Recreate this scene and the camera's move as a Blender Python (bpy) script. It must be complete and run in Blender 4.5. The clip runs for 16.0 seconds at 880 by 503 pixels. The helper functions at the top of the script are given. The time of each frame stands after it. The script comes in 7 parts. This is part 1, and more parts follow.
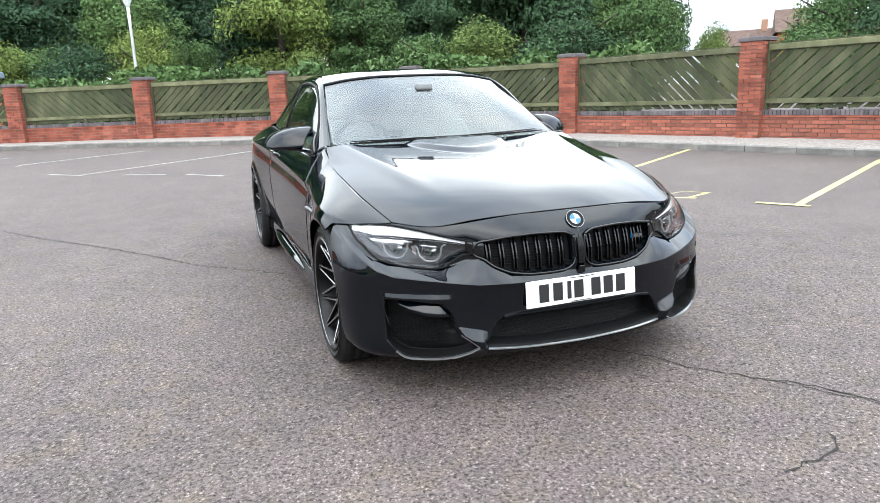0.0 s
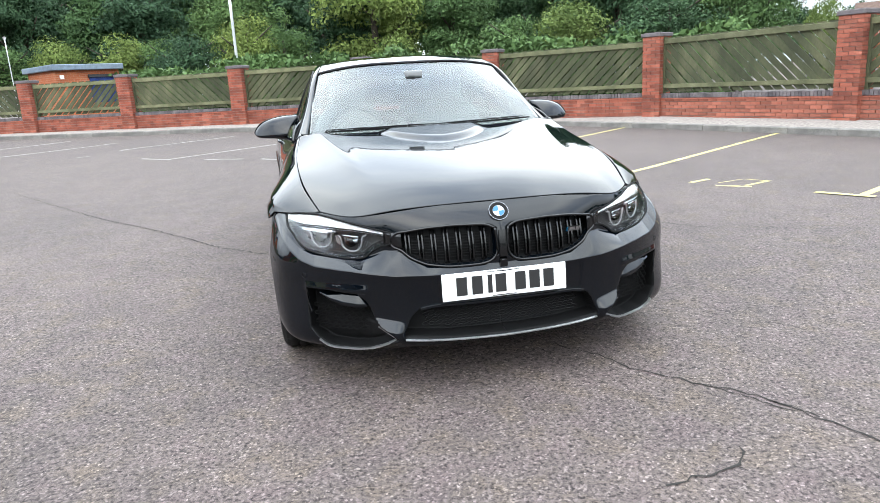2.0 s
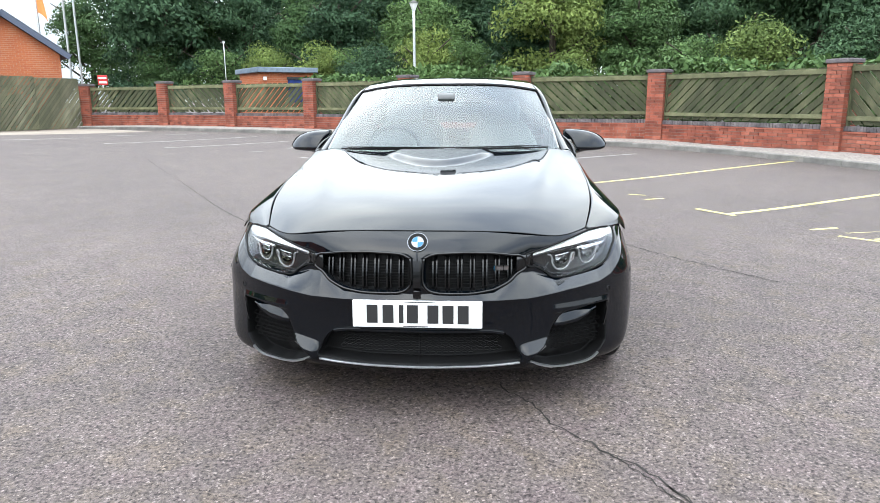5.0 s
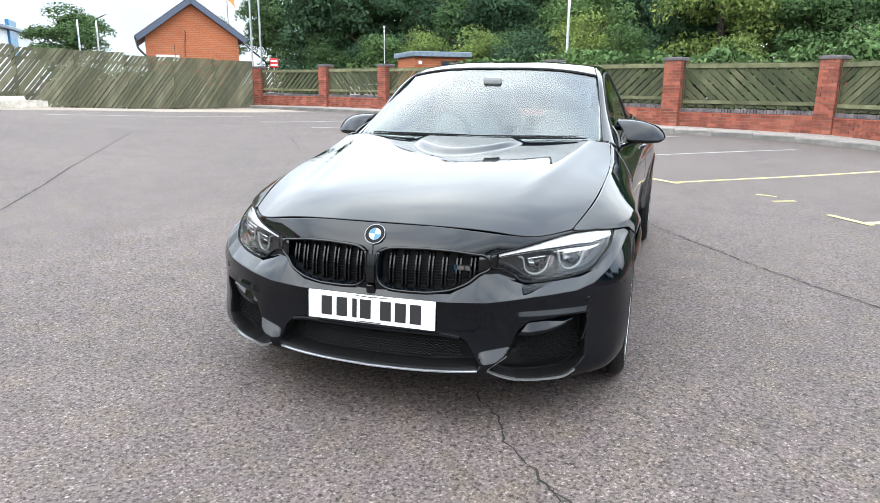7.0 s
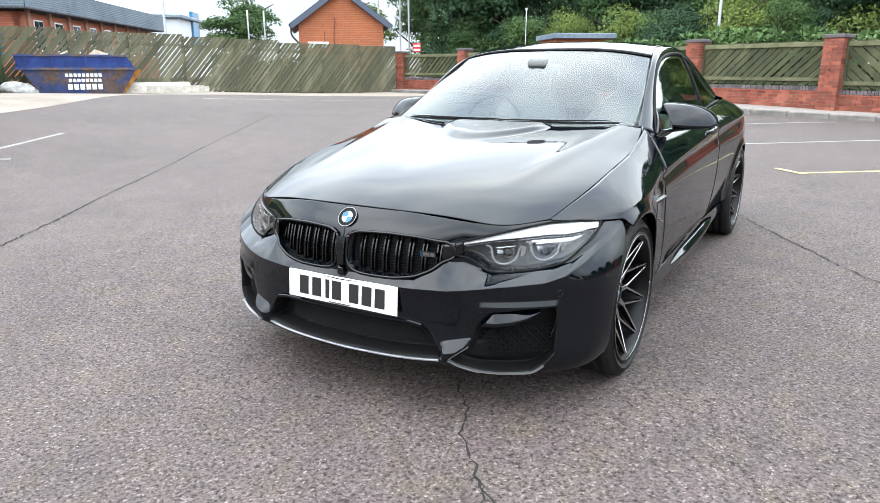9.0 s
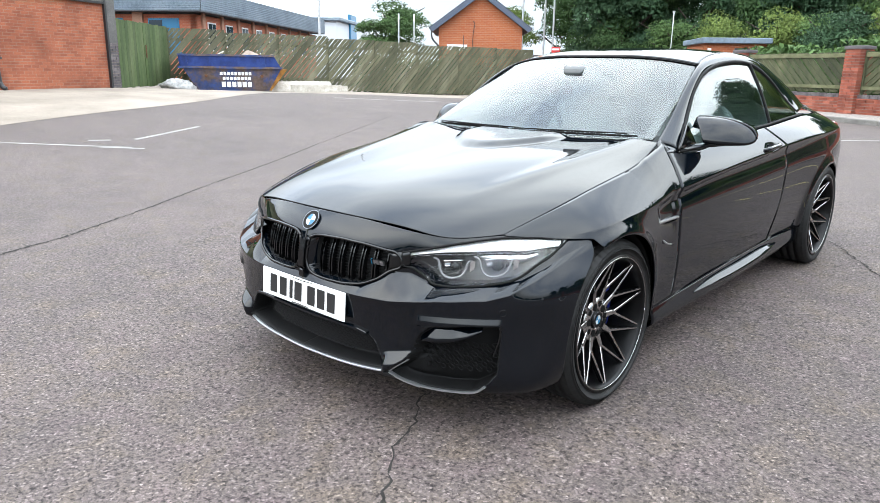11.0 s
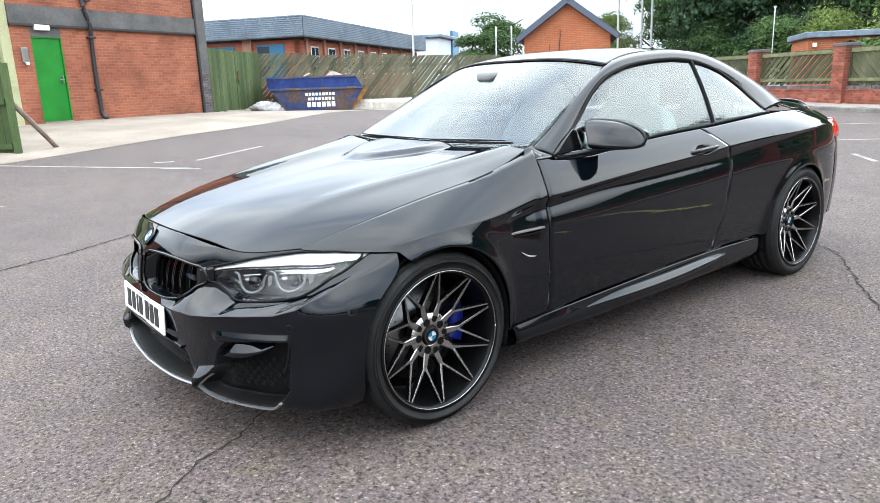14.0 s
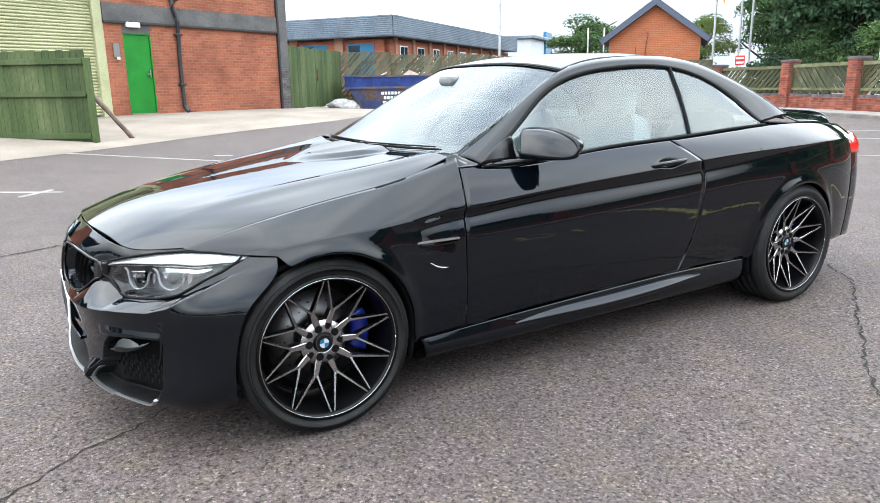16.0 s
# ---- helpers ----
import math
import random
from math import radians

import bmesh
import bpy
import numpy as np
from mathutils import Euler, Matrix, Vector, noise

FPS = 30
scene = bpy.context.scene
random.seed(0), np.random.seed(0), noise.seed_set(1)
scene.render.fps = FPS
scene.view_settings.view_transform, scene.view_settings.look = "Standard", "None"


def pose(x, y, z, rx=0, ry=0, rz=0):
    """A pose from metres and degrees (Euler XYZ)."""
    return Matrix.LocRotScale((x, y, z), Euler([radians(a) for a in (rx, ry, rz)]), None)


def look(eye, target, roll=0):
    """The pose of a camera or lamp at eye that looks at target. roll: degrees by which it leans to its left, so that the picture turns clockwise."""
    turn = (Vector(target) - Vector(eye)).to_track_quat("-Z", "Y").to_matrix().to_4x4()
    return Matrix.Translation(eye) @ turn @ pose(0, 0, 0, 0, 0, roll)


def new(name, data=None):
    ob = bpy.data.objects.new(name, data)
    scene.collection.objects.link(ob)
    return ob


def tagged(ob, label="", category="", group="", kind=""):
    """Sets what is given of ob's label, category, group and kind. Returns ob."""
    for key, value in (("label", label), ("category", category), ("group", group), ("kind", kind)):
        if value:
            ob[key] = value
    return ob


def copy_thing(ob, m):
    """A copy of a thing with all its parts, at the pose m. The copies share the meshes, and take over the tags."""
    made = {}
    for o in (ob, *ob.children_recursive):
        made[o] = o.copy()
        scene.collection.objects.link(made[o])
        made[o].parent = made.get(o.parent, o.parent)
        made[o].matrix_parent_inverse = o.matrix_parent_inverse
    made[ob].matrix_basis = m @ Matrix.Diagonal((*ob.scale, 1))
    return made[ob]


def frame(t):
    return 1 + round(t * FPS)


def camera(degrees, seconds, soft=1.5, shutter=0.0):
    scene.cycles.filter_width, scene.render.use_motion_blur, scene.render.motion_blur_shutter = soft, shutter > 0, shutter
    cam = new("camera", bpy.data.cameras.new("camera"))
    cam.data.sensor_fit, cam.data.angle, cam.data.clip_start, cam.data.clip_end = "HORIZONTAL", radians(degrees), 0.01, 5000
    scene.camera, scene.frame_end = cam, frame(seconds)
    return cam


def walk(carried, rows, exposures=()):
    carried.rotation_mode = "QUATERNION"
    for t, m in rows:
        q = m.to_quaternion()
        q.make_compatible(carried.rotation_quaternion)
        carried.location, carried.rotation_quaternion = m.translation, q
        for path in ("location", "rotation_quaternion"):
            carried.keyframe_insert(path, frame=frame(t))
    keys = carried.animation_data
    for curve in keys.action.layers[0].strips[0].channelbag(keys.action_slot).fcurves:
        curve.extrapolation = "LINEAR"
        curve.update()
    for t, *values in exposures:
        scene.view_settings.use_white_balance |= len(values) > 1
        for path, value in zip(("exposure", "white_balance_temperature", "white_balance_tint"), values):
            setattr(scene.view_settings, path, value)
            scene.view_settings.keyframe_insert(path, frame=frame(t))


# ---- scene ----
cam = camera(65.2, 16.0, 0.75)
PATH = [
    (0, (-1.46, -3.202, 1.258), (-0.816, -1.363, 0.81), -2.4),
    (0.5, (-1.289, -3.251, 1.247), (-0.691, -1.4, 0.783), -2.8),
    (1, (-1.091, -3.288, 1.245), (-0.579, -1.412, 0.778), -2.6),
    (1.5, (-0.93, -3.325, 1.261), (-0.471, -1.439, 0.778), -2.8),
    (2, (-0.727, -3.38, 1.246), (-0.382, -1.469, 0.767), -3.3),
    (2.5, (-0.551, -3.427, 1.257), (-0.334, -1.496, 0.782), -2.6),
    (3, (-0.361, -3.469, 1.278), (-0.224, -1.53, 0.81), -1.2),
    (3.5, (-0.195, -3.497, 1.279), (-0.101, -1.549, 0.835), -1.6),
    (4, (0.01, -3.438, 1.277), (-0.052, -1.485, 0.848), -1.4),
    (4.2, (0.069, -3.451, 1.292), (-0.009, -1.501, 0.858), -0.9),
    (6.3, (0.798, -3.219, 1.265), (0.332, -1.319, 0.852), -0.7),
    (6.5, (0.874, -3.179, 1.267), (0.353, -1.293, 0.849), -0.5),
    (7, (1.033, -3.079, 1.279), (0.417, -1.235, 0.808), 0.5),
    (7.5, (1.173, -3.003, 1.27), (0.45, -1.206, 0.774), -0.3),
    (8, (1.336, -2.924, 1.258), (0.445, -1.2, 0.776), -1.3),
    (8.5, (1.478, -2.883, 1.287), (0.54, -1.189, 0.787), -0.2),
    (9, (1.619, -2.765, 1.277), (0.623, -1.109, 0.761), -0.1),
    (9.5, (1.716, -2.627, 1.273), (0.64, -1.019, 0.768), 0.4),
    (9.7, (1.772, -2.579, 1.284), (0.662, -0.993, 0.779), 1.3),
    (11.8, (2.314, -2.099, 1.295), (0.928, -0.746, 0.794), -0.0),
    (12, (2.356, -2.036, 1.295), (0.968, -0.682, 0.804), 0.4),
    (12.5, (2.448, -1.891, 1.293), (1.06, -0.532, 0.816), 0.4),
    (13, (2.559, -1.743, 1.286), (1.14, -0.422, 0.799), -0.6),
    (13.5, (2.677, -1.611, 1.266), (1.196, -0.353, 0.792), -1.3),
    (14, (2.818, -1.463, 1.274), (1.276, -0.28, 0.801), -2.0),
    (14.5, (2.907, -1.339, 1.275), (1.306, -0.238, 0.796), -1.0),
    (15, (2.983, -1.171, 1.263), (1.342, -0.127, 0.801), -0.6),
    (15.5, (3.059, -1.008, 1.275), (1.393, 0.001, 0.82), -0.8),
    (16, (3.155, -0.83, 1.272), (1.471, 0.144, 0.806), -0.8),
]
walk(cam, [(t, look(eye, target, roll)) for t, eye, target, roll in PATH])

# ---- world, sun, exposure ----
SUN_DIR = Vector((-0.35, -0.60, 0.72)).normalized()
world = bpy.data.worlds.new("overcast_sky")
scene.world = world
world.use_nodes = True
wt = world.node_tree
wbg = wt.nodes["Background"]
sky = wt.nodes.new("ShaderNodeTexSky")
sky.sky_type, sky.sun_disc = "NISHITA", False
sky.sun_elevation = math.asin(SUN_DIR.z)
sky.sun_rotation = math.atan2(SUN_DIR.x, SUN_DIR.y)
sky.air_density, sky.dust_density, sky.ozone_density = 1.0, 2.5, 1.0
wco = wt.nodes.new("ShaderNodeTexCoord")
wmap = wt.nodes.new("ShaderNodeMapping")
wmap.inputs["Scale"].default_value = (1.0, 1.0, 2.2)
wno = wt.nodes.new("ShaderNodeTexNoise")
wno.inputs["Scale"].default_value, wno.inputs["Detail"].default_value, wno.inputs["Roughness"].default_value = 1.5, 3.5, 0.45
wramp = wt.nodes.new("ShaderNodeValToRGB")
wramp.color_ramp.elements[0].position, wramp.color_ramp.elements[0].color = 0.33, (9.8, 11.6, 14.2, 1)
wramp.color_ramp.elements[1].position, wramp.color_ramp.elements[1].color = 0.66, (22.4, 24.0, 24.6, 1)
wmix = wt.nodes.new("ShaderNodeMix")
wmix.data_type = "RGBA"
wmix.inputs["Factor"].default_value = 0.86
wt.links.new(wco.outputs["Generated"], wmap.inputs["Vector"])
wt.links.new(wmap.outputs["Vector"], wno.inputs["Vector"])
wt.links.new(wno.outputs["Fac"], wramp.inputs["Fac"])
wt.links.new(sky.outputs["Color"], wmix.inputs["A"])
wt.links.new(wramp.outputs["Color"], wmix.inputs["B"])
# an overcast sky is far brighter overhead than at the horizon
wsep = wt.nodes.new("ShaderNodeSeparateXYZ")
wgrad = wt.nodes.new("ShaderNodeValToRGB")
wgrad.color_ramp.elements[0].position, wgrad.color_ramp.elements[0].color = 0.14, (0.23, 0.23, 0.23, 1)
wgrad.color_ramp.elements[1].position, wgrad.color_ramp.elements[1].color = 1.0, (1.15, 1.15, 1.15, 1)
wmid = wgrad.color_ramp.elements.new(0.30)
wmid.color = (0.72, 0.72, 0.72, 1)
wmul = wt.nodes.new("ShaderNodeMix")
wmul.data_type, wmul.blend_type = "RGBA", "MULTIPLY"
wmul.inputs["Factor"].default_value = 1.0
wt.links.new(wco.outputs["Generated"], wsep.inputs["Vector"])
wt.links.new(wsep.outputs["Z"], wgrad.inputs["Fac"])
wt.links.new(wmix.outputs["Result"], wmul.inputs["A"])
wt.links.new(wgrad.outputs["Color"], wmul.inputs["B"])
wt.links.new(wmul.outputs["Result"], wbg.inputs["Color"])
wbg.inputs["Strength"].default_value = 0.345
sun = new("sun", bpy.data.lights.new("sun", "SUN"))
sun.data.energy, sun.data.angle, sun.data.color = 0.7, radians(60), (1.0, 0.97, 0.93)
sun.rotation_mode = "QUATERNION"
sun.rotation_quaternion = SUN_DIR.to_track_quat("Z", "Y")
scene.view_settings.exposure = 0.0


# ---- material helpers ----
def nodes_of(name):
    m = bpy.data.materials.new(name)
    m.use_nodes = True
    return m, m.node_tree, m.node_tree.nodes["Principled BSDF"]


def plain(name, color, rough=0.5, metal=0.0, coat=0.0, coat_rough=0.02, ior=1.5, spec=0.5):
    m, t, b = nodes_of(name)
    b.inputs["Base Color"].default_value = (*color, 1)
    b.inputs["Roughness"].default_value, b.inputs["Metallic"].default_value = rough, metal
    b.inputs["Coat Weight"].default_value, b.inputs["Coat Roughness"].default_value = coat, coat_rough
    b.inputs["IOR"].default_value, b.inputs["Specular IOR Level"].default_value = ior, spec
    return m


def coords(t, kind="Object", scale=(1, 1, 1)):
    c = t.nodes.new("ShaderNodeTexCoord")
    mp = t.nodes.new("ShaderNodeMapping")
    mp.inputs["Scale"].default_value = scale
    t.links.new(c.outputs[kind], mp.inputs["Vector"])
    return mp.outputs["Vector"]


def noise_tex(t, vec, scale, detail=4.0, rough=0.55, distort=0.0):
    n = t.nodes.new("ShaderNodeTexNoise")
    n.inputs["Scale"].default_value, n.inputs["Detail"].default_value = scale, detail
    n.inputs["Roughness"].default_value, n.inputs["Distortion"].default_value = rough, distort
    t.links.new(vec, n.inputs["Vector"])
    return n.outputs["Fac"]


def ramp(t, fac, stops):
    r = t.nodes.new("ShaderNodeValToRGB")
    e = r.color_ramp.elements
    while len(e) < len(stops):
        e.new(0.5)
    for el, (p, c) in zip(e, stops):
        el.position, el.color = p, (*c, 1)
    t.links.new(fac, r.inputs["Fac"])
    return r.outputs["Color"]


def blend(t, a, b, fac, mode="MIX"):
    n = t.nodes.new("ShaderNodeMix")
    n.data_type, n.blend_type = "RGBA", mode
    for sock, v in ((n.inputs["A"], a), (n.inputs["B"], b), (n.inputs["Factor"], fac)):
        if isinstance(v, (int, float)):
            sock.default_value = v
        elif isinstance(v, tuple):
            sock.default_value = (*v, 1)
        else:
            t.links.new(v, sock)
    return n.outputs["Result"]


def bump(t, b, height, strength, distance):
    n = t.nodes.new("ShaderNodeBump")
    n.inputs["Strength"].default_value, n.inputs["Distance"].default_value = strength, distance
    t.links.new(height, n.inputs["Height"])
    t.links.new(n.outputs["Normal"], b.inputs["Normal"])
    return n


def per_piece(t):
    return t.nodes.new("ShaderNodeObjectInfo").outputs["Random"]


def per_island(t):
    return t.nodes.new("ShaderNodeNewGeometry").outputs["Random Per Island"]


def weathered(name, dark, mid, light, scale, rough=0.8, fine=60.0, bump_d=0.003, piece=None, stretch=(1, 1, 1), kind="Object"):
    """A matt surface with two scales of variation; piece: how much single pieces differ."""
    m, t, b = nodes_of(name)
    v = coords(t, kind, stretch)
    col = ramp(t, noise_tex(t, v, scale, 6), [(0.28, dark), (0.5, mid), (0.74, light)])
    fn = noise_tex(t, v, fine, 3)
    col = blend(t, col, ramp(t, fn, [(0.3, (0.62, 0.62, 0.62)), (0.7, (1.25, 1.25, 1.25))]), 0.55, "MULTIPLY")
    if piece:
        src = per_island(t) if piece < 0 else per_piece(t)
        k = abs(piece)
        col = blend(t, col, ramp(t, src, [(0.0, (1 - k, 1 - k, 1 - k)), (1.0, (1 + k, 1 + k * 0.9, 1 + k * 0.8))]), 1.0, "MULTIPLY")
    t.links.new(col, b.inputs["Base Color"])
    b.inputs["Roughness"].default_value = rough
    b.inputs["Specular IOR Level"].default_value = 0.3
    bump(t, b, fn, 0.5, bump_d)
    return m


# ---- materials ----
def asphalt_material():
    m, t, b = nodes_of("worn_asphalt")
    v = coords(t)
    vo = t.nodes.new("ShaderNodeTexVoronoi")
    vo.inputs["Scale"].default_value = 125.0
    t.links.new(v, vo.inputs["Vector"])
    stone = ramp(t, vo.outputs["Color"], [(0.12, (0.058, 0.0474, 0.0437)), (0.45, (0.0832, 0.0680, 0.0626)), (0.75, (0.1030, 0.0846, 0.0782)), (0.97, (0.216, 0.184, 0.171))])
    holes = noise_tex(t, v, 62.0, 5, 0.68, 0.3)
    # the shade inside the pits is put into the colour, besides the bump
    col = blend(t, stone, ramp(t, holes, [(0.37, (0.16, 0.15, 0.15)), (0.47, (0.82, 0.81, 0.81)), (0.56, (1.05, 1.05, 1.05)), (0.72, (1.30, 1.30, 1.30))]), 1.0, "MULTIPLY")
    grit = noise_tex(t, v, 330.0, 3, 0.7)
    col = blend(t, col, ramp(t, grit, [(0.3, (0.50, 0.49, 0.49)), (0.7, (1.48, 1.48, 1.48))]), 0.8, "MULTIPLY")
    hue = noise_tex(t, v, 5.5, 5, 0.65, 0.5)
    col = blend(t, col, ramp(t, hue, [(0.32, (1.03, 0.97, 1.02)), (0.5, (1.0, 1.0, 1.0)), (0.66, (1.05, 1.02, 0.90))]), 1.0, "MULTIPLY")
    big = noise_tex(t, v, 0.32, 6, 0.6)
    col = blend(t, col, ramp(t, big, [(0.3, (0.82, 0.82, 0.83)), (0.7, (1.14, 1.12, 1.11))]), 0.9, "MULTIPLY")
    mid = noise_tex(t, v, 2.6, 6, 0.6, 0.4)
    col = blend(t, col, ramp(t, mid, [(0.32, (0.86, 0.86, 0.87)), (0.66, (1.1, 1.09, 1.08))]), 0.8, "MULTIPLY")
    t.links.new(col, b.inputs["Base Color"])
    b.inputs["Roughness"].default_value, b.inputs["Specular IOR Level"].default_value = 0.8, 0.25
    bump(t, b, holes, 0.7, 0.006)
    return m


def brick_material(name, tones, mortar=(0.22, 0.19, 0.165), scale=1.0, grime=0.5):
    """Face brick for walls seen from afar: courses of 75 mm, joints sunk by the bump."""
    m, t, b = nodes_of(name)
    c = t.nodes.new("ShaderNodeTexCoord")
    br = t.nodes.new("ShaderNodeTexBrick")
    br.inputs["Scale"].default_value = scale
    br.inputs["Brick Width"].default_value, br.inputs["Row Height"].default_value, br.inputs["Mortar Size"].default_value = 0.225, 0.075, 0.006
    br.inputs["Mortar Smooth"].default_value, br.inputs["Bias"].default_value = 0.2, 0.0
    br.inputs["Color1"].default_value, br.inputs["Color2"].default_value = (*tones[0], 1), (*tones[1], 1)
    br.inputs["Mortar"].default_value = (*mortar, 1)
    t.links.new(c.outputs["UV"], br.inputs["Vector"])
    v = coords(t)
    big = noise_tex(t, v, 0.9, 6)
    col = blend(t, br.outputs["Color"], ramp(t, big, [(0.3, (0.6, 0.56, 0.56)), (0.55, (1.0, 1.0, 1.0)), (0.75, (1.25, 1.2, 1.15))]), grime, "MULTIPLY")
    fine = noise_tex(t, v, 45.0, 4)
    col = blend(t, col, ramp(t, fine, [(0.3, (0.7, 0.7, 0.7)), (0.7, (1.2, 1.2, 1.2))]), 0.6, "MULTIPLY")
    t.links.new(col, b.inputs["Base Color"])
    b.inputs["Roughness"].default_value, b.inputs["Specular IOR Level"].default_value = 0.85, 0.25
    bump(t, b, br.outputs["Fac"], 0.6, -0.006)
    return m


def glass_material(name, tint, base=0.05):
    """Thin clear glass: tinted light goes straight through, and the gloss grows towards grazing."""
    m, t, b = nodes_of(name)
    clear = t.nodes.new("ShaderNodeBsdfTransparent")
    clear.inputs["Color"].default_value = (*(c ** .5 for c in tint), 1)
    gloss = t.nodes.new("ShaderNodeBsdfGlossy")
    gloss.inputs["Roughness"].default_value = 0.0
    lw = t.nodes.new("ShaderNodeLayerWeight")
    lw.inputs["Blend"].default_value = 0.5
    power = t.nodes.new("ShaderNodeMath")
    power.operation, power.inputs[1].default_value = "POWER", 4.5
    grow = t.nodes.new("ShaderNodeMath")
    grow.operation, grow.inputs[1].default_value, grow.inputs[2].default_value = "MULTIPLY_ADD", 1.0 - base, base
    mix = t.nodes.new("ShaderNodeMixShader")
    t.links.new(lw.outputs["Facing"], power.inputs[0])
    t.links.new(power.outputs[0], grow.inputs[0])
    t.links.new(grow.outputs[0], mix.inputs[0])
    t.links.new(clear.outputs[0], mix.inputs[1])
    t.links.new(gloss.outputs[0], mix.inputs[2])
    out = next(n for n in t.nodes if n.type == "OUTPUT_MATERIAL")
    t.links.new(mix.outputs[0], out.inputs["Surface"])
    t.nodes.remove(b)
    return m


def paint_material():
    m, t, b = nodes_of("black_metallic_paint")
    v = coords(t)
    fl = noise_tex(t, v, 900.0, 2)
    t.links.new(ramp(t, fl, [(0.3, (0.0006, 0.0013, 0.0024)), (0.75, (0.0011, 0.0024, 0.0042))]), b.inputs["Base Color"])
    b.inputs["Metallic"].default_value, b.inputs["Roughness"].default_value, b.inputs["Specular IOR Level"].default_value = 0.0, 0.35, 0.0
    b.inputs["Coat Weight"].default_value, b.inputs["Coat Roughness"].default_value, b.inputs["Coat IOR"].default_value = 1.0, 0.010, 1.42
    peel = noise_tex(t, v, 38.0, 2)
    n = t.nodes.new("ShaderNodeBump")
    n.inputs["Strength"].default_value, n.inputs["Distance"].default_value = 0.012, 0.01
    t.links.new(peel, n.inputs["Height"])
    t.links.new(n.outputs["Normal"], b.inputs["Coat Normal"])
    return m


ASPHALT = asphalt_material()
PAINT = paint_material()
GLOSS_BLACK = plain("gloss_black_plastic", (0.002, 0.002, 0.0022), 0.14, spec=0.4)
MATT_BLACK = plain("matt_black_plastic", (0.0035, 0.0035, 0.0036), 0.65, spec=0.16)
SOFT_BLACK = plain("dark_underbody_and_hole_shade", (0.003, 0.003, 0.003), 0.8, spec=0.1)
CHROME = plain("bright_chrome", (0.5, 0.51, 0.52), 0.12, 1.0)
SILVER = plain("satin_silver", (0.5, 0.5, 0.51), 0.28, 1.0)
# grey metal puts the sky's sheen on the gloss black lips into their colour
LIP_SKY_SHEEN = plain("lip_sky_sheen_grey", (0.36, 0.37, 0.38), 0.28, 0.85)
DARK_CHROME = plain("smoked_chrome", (0.16, 0.165, 0.175), 0.22, 1.0)
WHITE_PLASTIC = plain("white_plastic", (0.74, 0.74, 0.74), 0.25)
PLATE_WHITE = plain("reflective_white_plate", (0.72, 0.72, 0.71), 0.3)
PLATE_INK = plain("black_plate_ink", (0.012, 0.012, 0.012), 0.4)
CABIN_PALE = plain("pale_grey_lining", (0.17, 0.175, 0.175), 0.8)
CABIN_GREY = plain("grey_cabin_plastic", (0.05, 0.052, 0.054), 0.6)
SEAT = weathered("pale_seat_leather", (.38, .40, .40), (.43, .45, .45), (.48, .50, .50), 3.0, 0.5, 300, 0.0005)
SCREEN_GLASS = glass_material("windscreen_glass", (0.40, 0.455, 0.44), 0.07)
SIDE_GLASS = glass_material("tinted_side_glass", (0.44, 0.53, 0.53), 0.085)
LAMP_GLASS = glass_material("clear_lamp_cover", (.96, .96, .96), 0.02)
TAIL_RED = plain("red_lamp_plastic", (0.55, 0.012, 0.01), 0.15, coat=0.8)
ENAMEL_WHITE = plain("white_enamel", (0.42, 0.44, 0.44), 0.3)
BLUE_ENAMEL = plain("blue_enamel", (0.001, 0.10, 0.21), 0.4)
BLUE_CALIPER = plain("blue_brake_paint", (0.006, 0.016, 0.20), 0.35, coat=0.3)
LAMP_HOUSING = plain("dark_lamp_housing", (0.012, 0.013, 0.0145), 0.3)
LAMP_CHROME = plain("lamp_reflector_chrome", (0.62, 0.64, 0.66), 0.14, 1.0)
BROW_WHITE = plain("white_light_strip", (0.86, 0.87, 0.88), 0.2)
LIGHT_GUIDE = plain("grey_light_guide", (0.20, 0.205, 0.212), 0.15)
DISC_STEEL = plain("brake_steel", (0.20, 0.195, 0.19), 0.38, 1.0)
RIM_GREY = plain("machined_rim_face", (0.36, 0.352, 0.345), 0.25, 1.0)
RIM_BLACK = plain("gloss_black_rim", (0.002, 0.002, 0.0022), 0.35, spec=0.2)


def tyre_material():
    m, t, b = nodes_of("tyre_rubber")
    v = coords(t)
    t.links.new(ramp(t, noise_tex(t, v, 14.0, 5), [(0.3, (0.007, 0.007, 0.007)), (0.7, (0.016, 0.0155, 0.015))]), b.inputs["Base Color"])
    b.inputs["Roughness"].default_value, b.inputs["Specular IOR Level"].default_value = 0.65, 0.25
    bump(t, b, noise_tex(t, v, 160.0, 2), 0.25, 0.001)
    return m


RUBBER = tyre_material()


# ---- mesh helpers ----
def from_arrays(name, verts, faces, mats, parent=None, smooth=True, label="", slots=None):
    d = bpy.data.meshes.new(name)
    d.from_pydata([tuple(map(float, p)) for p in verts], [], [tuple(map(int, f)) for f in faces])
    for m in (mats if isinstance(mats, (list, tuple)) else [mats]):
        d.materials.append(m)
    if slots is not None:
        d.polygons.foreach_set("material_index", np.asarray(slots, dtype=np.int32))
    d.polygons.foreach_set("use_smooth", np.full(len(d.polygons), smooth))
    d.update()
    ob = new(name, d)
    ob.parent = parent
    return tagged(ob, label)


